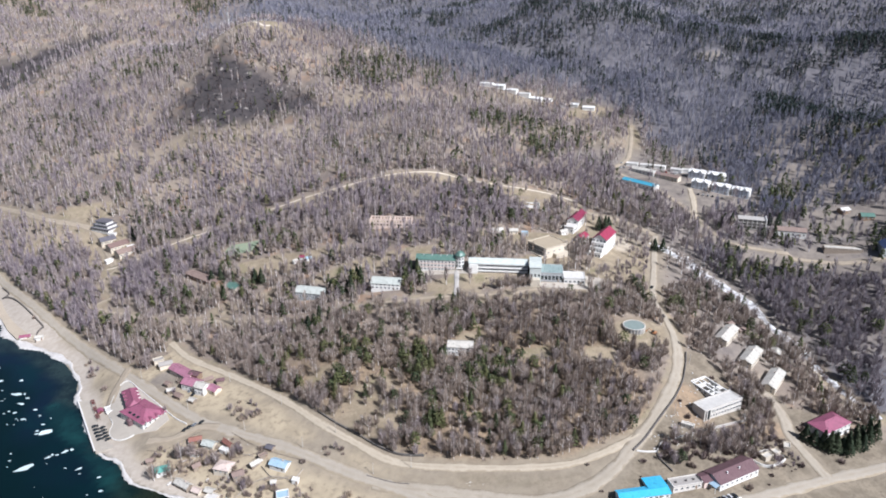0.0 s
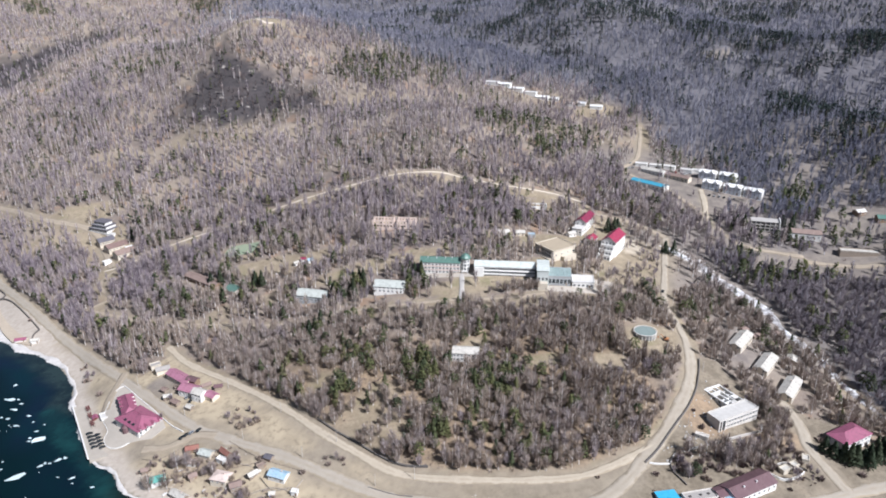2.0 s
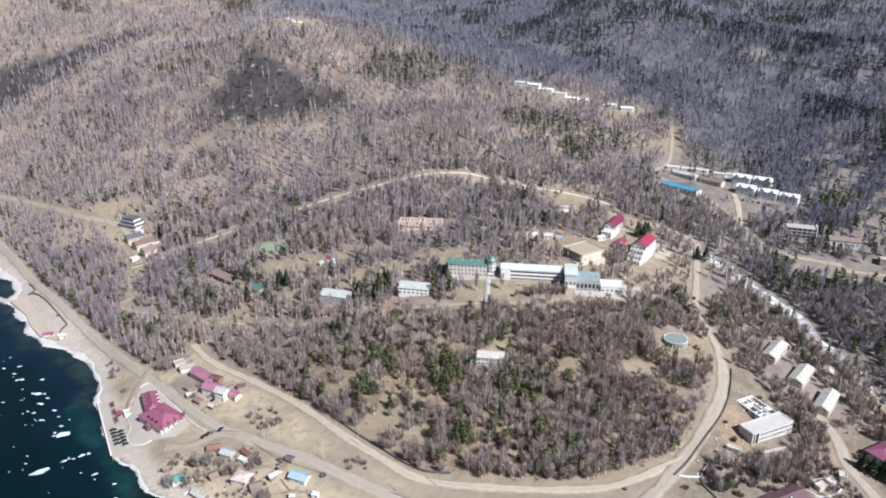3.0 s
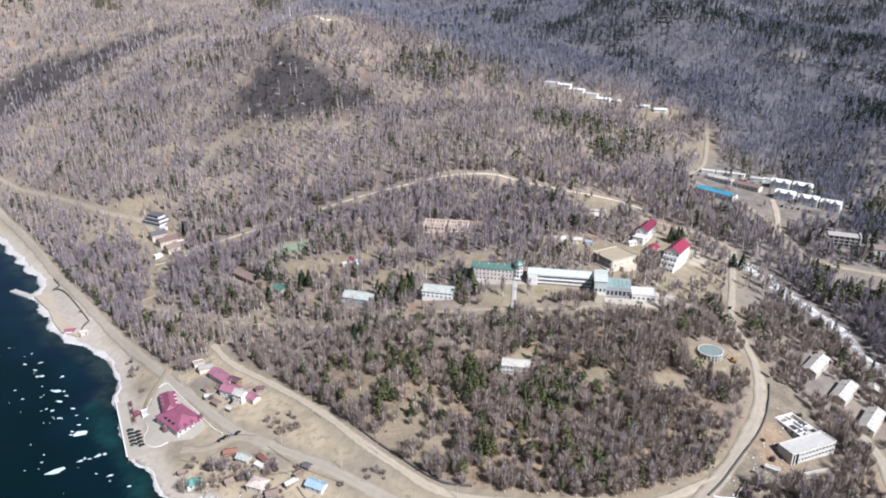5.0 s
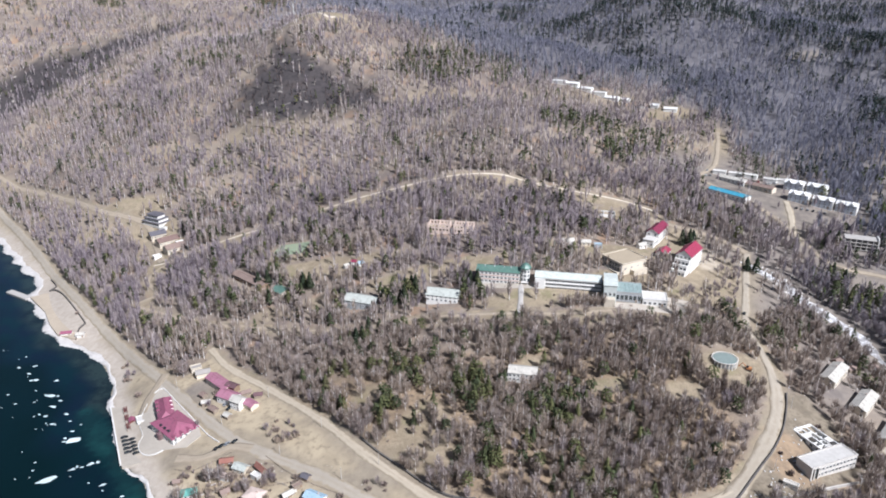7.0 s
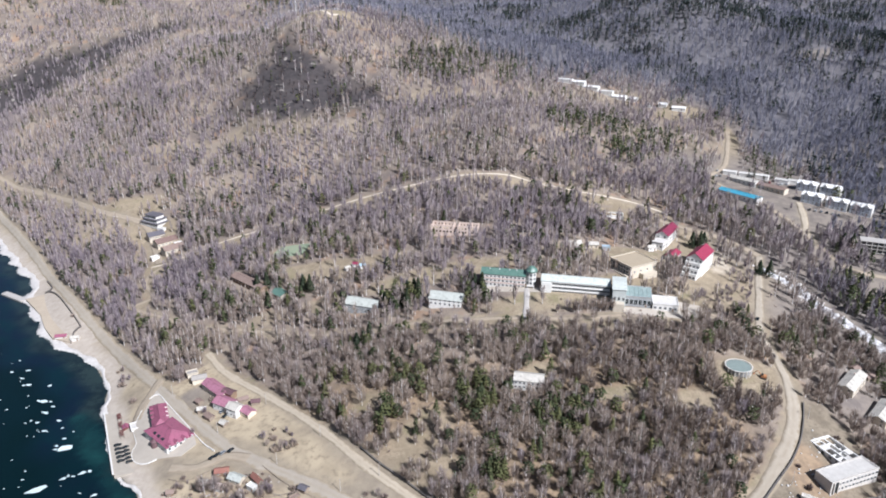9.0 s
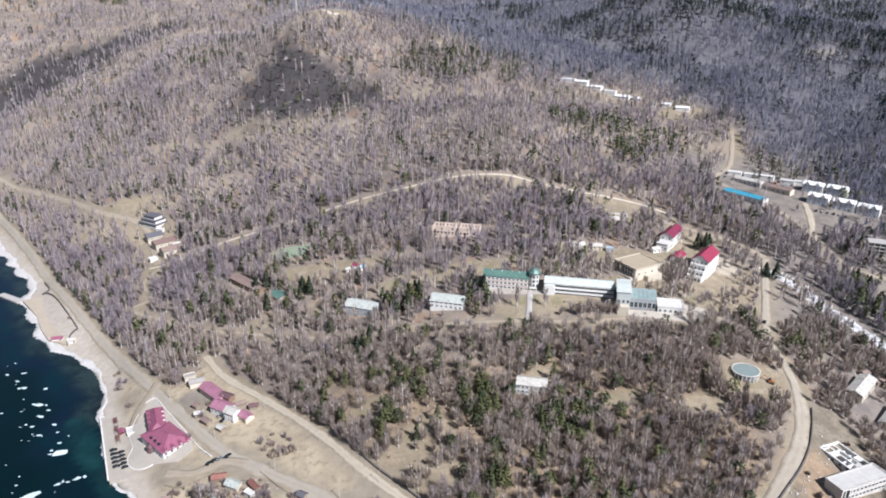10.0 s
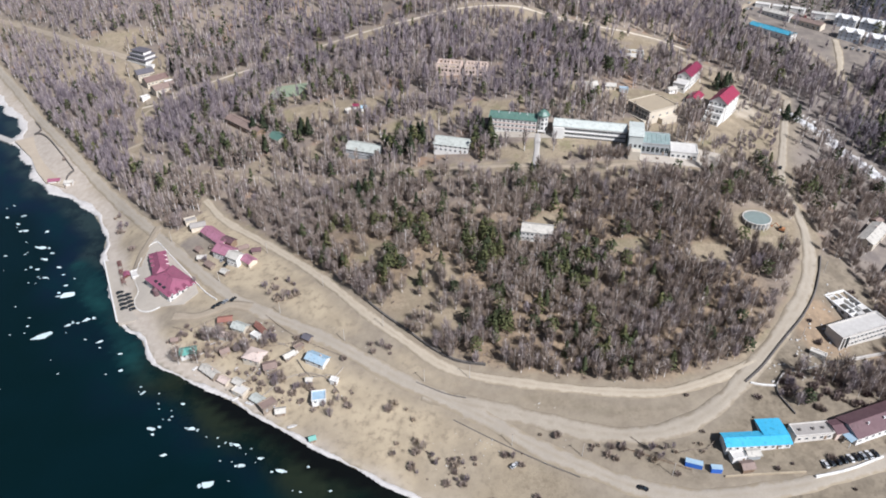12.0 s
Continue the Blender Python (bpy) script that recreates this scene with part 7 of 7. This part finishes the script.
def plant(name, templates, x, y, z, rnd, materials, label, category, sizes=(0.6, 1.25), tint=None):
    """Many plants as one mesh, each turned and sized by chance."""
    V, F, MI, T, base = [], [], [], [], 0
    pick = rnd.randint(len(templates), size=len(x))
    for k, (tv, tf, tm) in enumerate(templates):
        i = np.nonzero(pick == k)[0]
        if not len(i):
            continue
        a = rnd.uniform(0, 6.28, len(i))
        s = rnd.uniform(*sizes, len(i))
        wide = s * rnd.uniform(0.85, 1.15, len(i))
        ca, sa = np.cos(a) * wide, np.sin(a) * wide
        px = tv[None, :, 0] * ca[:, None] - tv[None, :, 1] * sa[:, None] + x[i][:, None]
        py = tv[None, :, 0] * sa[:, None] + tv[None, :, 1] * ca[:, None] + y[i][:, None]
        pz = tv[None, :, 2] * s[:, None] + z[i][:, None]
        V.append(np.stack([px, py, pz], 2).reshape(-1, 3))
        F.append((tf[None] + (base + np.arange(len(i)) * len(tv))[:, None, None]).reshape(-1, 3))
        MI.append(np.tile(tm, len(i)))
        t = rnd.rand(len(i)) if tint is None else np.clip(tint[i] + rnd.normal(0, 0.27, len(i)), 0, 1)
        T.append(np.repeat(t, len(tv)))
        base += len(i) * len(tv)
    if V:
        sheet(name, np.vstack(V), np.vstack(F), materials, "stuff", label, category, mat_index=np.concatenate(MI), attrs={"tint": np.concatenate(T)})


# where evergreens stand thick: centre, half sizes, share
PINES = (
    (-8, 466, 42, 20, 0.24), (-11, 450, 12, 8, 0.55), (-30, 430, 7, 20, 0.45), (24, 430, 11, 17, 0.7), (70, 412, 20, 9, 0.72), (91, 396, 10, 9, 0.35), (31, 374, 8, 12, 0.9), (92, 424, 36, 14, 0.2), (-30, 540, 22, 14, 0.6), (20, 522, 22, 6, 0.5),
    (-55, 500, 26, 14, 0.2), (190, 800, 75, 60, 0.6), (30, 1010, 90, 60, 0.45), (500, 700, 120, 130, 0.12), (-115, 580, 24, 12, 0.5), (60, 400, 46, 18, 0.12),
    (700, 1050, 260, 120, 0.35), (250, 1250, 260, 110, 0.4), (340, 740, 60, 40, 0.35), (-330, 1150, 90, 60, 0.3), (330, 520, 60, 14, 0.35),
)


PINES_BACK = (
    (286, 1200, 80, 45, 0.6), (320, 1140, 50, 25, 0.55), (505, 1155, 55, 45, 0.7), (575, 1045, 60, 22, 0.7), (640, 960, 70, 14, 0.75), (600, 850, 60, 45, 0.65),
    (560, 745, 60, 45, 0.6), (500, 740, 30, 22, 0.45), (360, 1305, 140, 50, 0.55), (620, 1410, 160, 60, 0.6), (850, 1410, 160, 60, 0.6), (930, 1290, 70, 60, 0.5),
    (400, 640, 26, 18, 0.5),
)


# where bushes stand thick: centre, half sizes, share
BUSHES_YARD = (
    (228, 320, 13, 3, 1.0), (286, 385, 14, 30, 0.5), (284, 425, 12, 20, 0.5), (270, 440, 9, 9, 0.5),
    (172, 334, 18, 12, 1.0), (195, 336, 24, 14, 1.0), (213, 341, 12, 8, 0.9), (228, 340, 10, 8, 0.7), (230, 372, 12, 20, 0.8),
    (233, 555, 13, 26, 0.5), (212, 520, 20, 16, 0.5), (190, 517, 12, 9, 0.4), (238, 580, 8, 10, 0.5), (232, 330, 14, 8, 0.6), (-106, 390, 26, 12, 0.8), (-130, 394, 20, 9, 0.7), (-98, 372, 16, 10, 0.6), (-84, 384, 12, 6, 0.5),
    (-93, 424, 9, 6, 0.6), (-86, 416, 8, 4, 0.7), (51, 320, 9, 5, 0.5),
)
BUSHES_SHORE = (
    (95, 306, 20, 4, 0.7), (120, 312, 8, 4, 0.6), (8, 308, 14, 8, 0.5), (34, 309, 10, 4, 0.5),
    (78, 311, 14, 5, 0.6), (-6, 313, 8, 6, 0.6), (-16, 320, 9, 6, 0.6), (-222, 525, 10, 34, 0.7), (-36, 372, 16, 5, 0.5),
    (-150, 446, 16, 10, 0.4), (-118, 388, 14, 9, 0.9), (-96, 364, 14, 9, 0.8), (-70, 352, 16, 8, 0.6), (-140, 398, 10, 7, 0.9),
    (-40, 340, 30, 8, 0.25), (-84, 362, 8, 6, 0.8), (-60, 350, 20, 8, 0.5), (250, 345, 6, 12, 0.5),
)


def clumps(x, y):
    """0 to 1: uneven patches of evergreens, a stone's throw to a few hundred metres across."""
    n = np.sin(x / 63 + 1.3 * np.sin(y / 83)) * np.sin(y / 58 + 1.1 * np.sin(x / 97)) + 0.55 * np.sin(x / 24 + 1.7 * np.sin(y / 33)) * np.sin(y / 21 + np.sin(x / 41))
    return smooth(0.30, 0.85, n + 0.35 * ridges(x, y))


def pine_share(x, y):
    s = 0.06 + 0.045 * np.sin(x / 41 + 2 * np.sin(y / 57)) + 0.01 * smooth(560, 420, y) + 0.03 * smooth(500, 560, y) * smooth(800, 700, y)
    s = np.maximum(s, (0.03 + 0.85 * clumps(x, y)) * smooth(40, 160, behind(x, y)))
    s = np.maximum(s, (0.03 + 0.3 * clumps(x, y)) * eastern(x, y) * (y < 1000))
    for cx, cy, rx, ry, v in PINES + PINES_BACK:
        s = np.maximum(s, v * smooth(1.3, 0.5, ((x - cx) / rx) ** 2 + ((y - cy) / ry) ** 2))
    return s


def build_woods():
    rnd = np.random.RandomState(11)
    near_bare = [bare_tree(rnd, rnd.uniform(9, 14), rnd.uniform(2.5, 4.0), 175, 0.125, 1.15, 5) for _ in range(8)]
    mid_bare = [bare_tree(rnd, rnd.uniform(9, 14.5), rnd.uniform(1.5, 2.9), 60, 0.18, 1.25) for _ in range(8)]
    far_bare = [bare_tree(rnd, rnd.uniform(11, 15), rnd.uniform(1.3, 2.4), 25, 0.30, 1.4) for _ in range(6)]
    last_bare = [bare_tree(rnd, rnd.uniform(10, 14), rnd.uniform(1.8, 3.0), 15, 0.52, 1.8) for _ in range(6)]
    near_pine = [pine_tree(rnd, rnd.uniform(8.5, 14), rnd.uniform(2.4, 3.6), 76, 0.8, k % 2 == 1) for k in range(6)]
    mid_pine = [pine_tree(rnd, rnd.uniform(8.5, 14), rnd.uniform(2.2, 3.2), 36, 1.05, k % 2 == 1) for k in range(6)]
    far_pine = [pine_tree(rnd, rnd.uniform(10, 14), rnd.uniform(2.2, 3.0), 14, 1.3, k % 3 > 0) for k in range(5)]
    shrubs = [shrub(rnd, rnd.uniform(1.3, 2.6), rnd.uniform(1.0, 2.0), 90) for _ in range(5)]

    def band(x0, x1, y0, y1, step):
        x, y = scatter(rnd, x0, x1, y0, y1, step)
        share, z = tree_share(x, y)
        patch = np.clip(0.80 - 0.12 * smooth(700, 800, y) + 0.25 * np.sin(x / 44 + np.sin(y / 38)) * np.sin(y / 51 - x / 90) * smooth(650, 760, y) + 0.45 * np.sin(x / 19 + 1.7 * np.sin(y / 23)) * np.sin(y / 16 + np.sin(x / 29)) + 0.2 * np.sin(x / 7 + 2 * np.sin(y / 9)), 0.3, 1)
        keep = rnd.rand(len(x)) < share * patch
        x, y, z = x[keep], y[keep], z[keep]
        ever = rnd.rand(len(x)) < pine_share(x, y)
        bleak = 0.40 + 0.62 * smooth(640, 480, y) + 0.34 * np.sin(x / 47 + 1.0 + np.sin(y / 60)) * np.sin(y / 53) - 0.25 * smooth(150, 500, x - 0.2 * y)
        return (x[~ever], y[~ever], z[~ever], bleak[~ever]), (x[ever], y[ever], z[ever])

    def woods(name, templates, bx, by, bz, bt, label, sizes):
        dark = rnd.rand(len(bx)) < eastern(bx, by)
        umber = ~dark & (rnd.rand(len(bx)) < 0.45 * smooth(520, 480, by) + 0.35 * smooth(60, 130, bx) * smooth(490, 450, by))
        # dark woods past this line carry haze in their twig colour
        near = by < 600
        for pick, mats in ((~dark & ~umber, ["bark", "twig"]), (umber, ["bark", "umber_twig"]), (dark & near, ["grey_bark", "dusk_twig"]), (dark & ~near, ["grey_bark", "haze_twig"])):
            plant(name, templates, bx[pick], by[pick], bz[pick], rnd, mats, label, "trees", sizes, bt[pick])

    (bx, by, bz, bt), (px, py, pz) = band(-300, 480, 315, 510, 4.0)
    # the trees nearest the lake and the road stand as things of their own
    single_b = np.nonzero((by < 402) & (bx > -60) & (bx < 240))[0][:290]
    single_p = np.nonzero((py < 446) & (px > -60) & (px < 190))[0][:170]
    rest_b = np.setdiff1d(np.arange(len(bx)), single_b)
    rest_p = np.setdiff1d(np.arange(len(px)), single_p)
    woods("bare_woods", near_bare, bx[rest_b], by[rest_b], bz[rest_b], bt[rest_b], "leafless grey-mauve birch and larch woods", (0.6, 1.2))
    plant("pine_woods", near_pine, px[rest_p], py[rest_p], pz[rest_p], rnd, ["dark_bark", "needle"], "dark green pines among leafless woods", "trees", (0.6, 1.15))

    def singles(name, templates, sx, sy, sz, mats, label, group, low=0.0):
        first = []
        for k, (tv, tf, tm) in enumerate(templates):
            root = thing(name, pose(0, 0, -500), label, "tree", group)
            for pname, number, mat in (("trunk", 0, mats[0]), ("crown", 1, mats[1])):
                sub = tf[tm == number]
                used, inv = np.unique(sub, return_inverse=True)
                ob = sheet(pname, tv[used], inv.reshape(sub.shape), [mat], attrs={"tint": np.full(len(used), low + (1 - low) * (k + 0.5) / len(templates))})
                ob.parent = root
            first.append(root)
        taken = set()
        for i in range(len(sx)):
            k = i % len(first)
            m = pose(sx[i], sy[i], sz[i], 0, 0, rnd.uniform(0, 360))
            if k in taken:
                copy_thing(first[k], m)
            else:
                first[k].matrix_world = m
                taken.add(k)

    # tall dark spruces beside the pink-roofed house and in the park
    tall = [pine_tree(rnd, h, 3.9, 230, 0.8, True) for h in (11, 13, 15)]
    spots = np.array(((253, 339), (257, 336), (262, 332), (267, 333), (272, 335), (278, 338), (285, 342), (292, 345), (259, 333), (264, 336), (269, 330), (275, 333), (281, 334), (287, 338), (294, 341), (250, 343), (203, 600), (208, 597), (213, 603), (318, 592), (323, 588), (361, 592), (367, 587), (352, 566), (240, 560), (246, 557), (300, 548), (308, 545), (28, 536), (33, 533), (-20, 549), (-15, 547), (-12, 543), (-48, 500), (-52, 496), (-44, 503), (-30, 535), (-24, 538), (-20, 533), (-36, 541), (-240, 722), (-236, 717), (-244, 728), (-140, 592), (-132, 590), (-110, 575), (-102, 582), (-96, 578)), float)
    singles("spruce_tree", tall, spots[:, 0], spots[:, 1], raw_height(spots[:, 0], spots[:, 1])[0], ("dark_bark", "spruce"), "tall dark green spruce beside a house", "tall spruces")
    for pick, twigs in ((single_b[::2], "twig"), (single_b[1::2], "umber_twig")):
        singles("bare_tree", near_bare, bx[pick], by[pick], bz[pick], ("bark", twigs), "leafless birch with a pale trunk", "bare trees at the foot of the park", 0.4)
    singles("pine_tree", near_pine, px[single_p], py[single_p], pz[single_p], ("dark_bark", "needle"), "dark green pine among leafless trees", "pines of the park")

    for x0, x1, y0, y1, step, templates, grow in ((-480, 560, 510, 720, 3.9, mid_bare, 1.0), (-1000, 1000, 720, 1150, 4.8, far_bare, 1.0), (-1200, 1200, 1150, 1520, 6.4, last_bare, 1.0), (-1500, 1500, 1520, 2100, 9.4, last_bare, 1.2), (-2200, 2200, 2100, 3300, 21, last_bare, 2.1)):
        (bx, by, bz, bt), (px, py, pz) = band(x0, x1, y0, y1, step)
        scorched = rnd.rand(len(bx)) < 0.93 * scorch(bx, by) * np.where(bx < -350, 0.65, 1.0)
        burnt = scorched & (rnd.rand(len(bx)) < 0.4)
        plant("charred_trees", templates, bx[burnt], by[burnt], bz[burnt], rnd, ["dark_bark", "charcoal"], "charred dark trees on a burnt slope", "trees", (0.5, 0.95))
        woods("hill_woods", templates, bx[~scorched], by[~scorched], bz[~scorched], bt[~scorched], "leafless grey-mauve woods on a hillside", (0.65 * grow, 1.4 * grow))
        if y0 < 600:
            plant("hill_pines", mid_pine, px, py, pz, rnd, ["dark_bark", "needle"], "green pines among leafless woods", "trees", (0.65, 1.15))
        else:
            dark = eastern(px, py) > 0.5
            for pick, needles in ((~dark, "needle"), (dark, "haze_needle")):
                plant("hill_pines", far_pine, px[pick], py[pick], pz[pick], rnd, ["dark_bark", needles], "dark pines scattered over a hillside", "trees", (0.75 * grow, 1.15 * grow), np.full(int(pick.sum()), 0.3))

    # low undergrowth under the park's trees
    low = [shrub(rnd, rnd.uniform(0.9, 1.9), rnd.uniform(1.0, 1.8), 26) for _ in range(5)]
    n = 26000
    x, y = rnd.uniform(-260, 420, n), rnd.uniform(315, 545, n)
    share, z = tree_share(x, y)
    keep = rnd.rand(n) < 0.30 * share
    plant("undergrowth", low, x[keep], y[keep], z[keep], rnd, ["straw"], "brown leafless undergrowth between trees", "undergrowth", (0.6, 1.3), np.full(int(keep.sum()), 0.25))

    # small leafless trees round the cottages and on the banks
    n = 11000
    x, y = rnd.uniform(-230, 330, n), rnd.uniform(300, 600, n)
    z, d = raw_height(x, y)
    keep = (d > 10) & (road_cover(x, y) < -2)
    for cx, cy, r in FOOTPRINTS:
        keep &= np.hypot(x - cx, y - cy) > r
    grown = 0 * x
    for cx, cy, rx, ry, v in BUSHES_YARD + BUSHES_SHORE:
        grown = np.maximum(grown, v * smooth(1.3, 0.4, ((x - cx) / rx) ** 2 + ((y - cy) / ry) ** 2))
    keep &= rnd.rand(n) < np.where(y < 500, 0.42, 1.1) * grown
    plant("garden_trees", near_bare, x[keep], y[keep], z[keep], rnd, ["dark_bark", "twig"], "small leafless trees and tall shrubs", "trees", (0.3, 0.72), np.full(int(keep.sum()), 0.35))

    # bushes: loose over the grass, thick on the banks and round the cottages
    n = 26000
    x, y = rnd.uniform(-420, 420, n), rnd.uniform(250, 620, n)
    z, d = raw_height(x, y)
    free = inside(OPEN, x, y) & (d > 8) & (road_cover(x, y) < -1.5)
    for cx, cy, r in FOOTPRINTS:
        free &= np.hypot(x - cx, y - cy) > r * 0.8
    bushy = 0.003 + 0.03 * smooth(0.3, 0.8, np.sin(x / 21 + np.sin(y / 15)) * np.sin(y / 18 - x / 33))
    bushy = np.maximum(bushy, 0.06 * (x > 140))
    for cx, cy, rx, ry, v in BUSHES_YARD + BUSHES_SHORE:
        bushy = np.maximum(bushy, v * smooth(1.3, 0.4, ((x - cx) / rx) ** 2 + ((y - cy) / ry) ** 2))
    keep = free & (rnd.rand(n) < bushy)
    for pick, mat in ((keep & (x < 140), "straw"), (keep & (x >= 140), "dark_straw")):
        plant("shrubs", shrubs, x[pick], y[pick], z[pick], rnd, [mat], "leafless brown shrubs on dry grass", "shrubs", (0.5, 2.3))


build_woods()
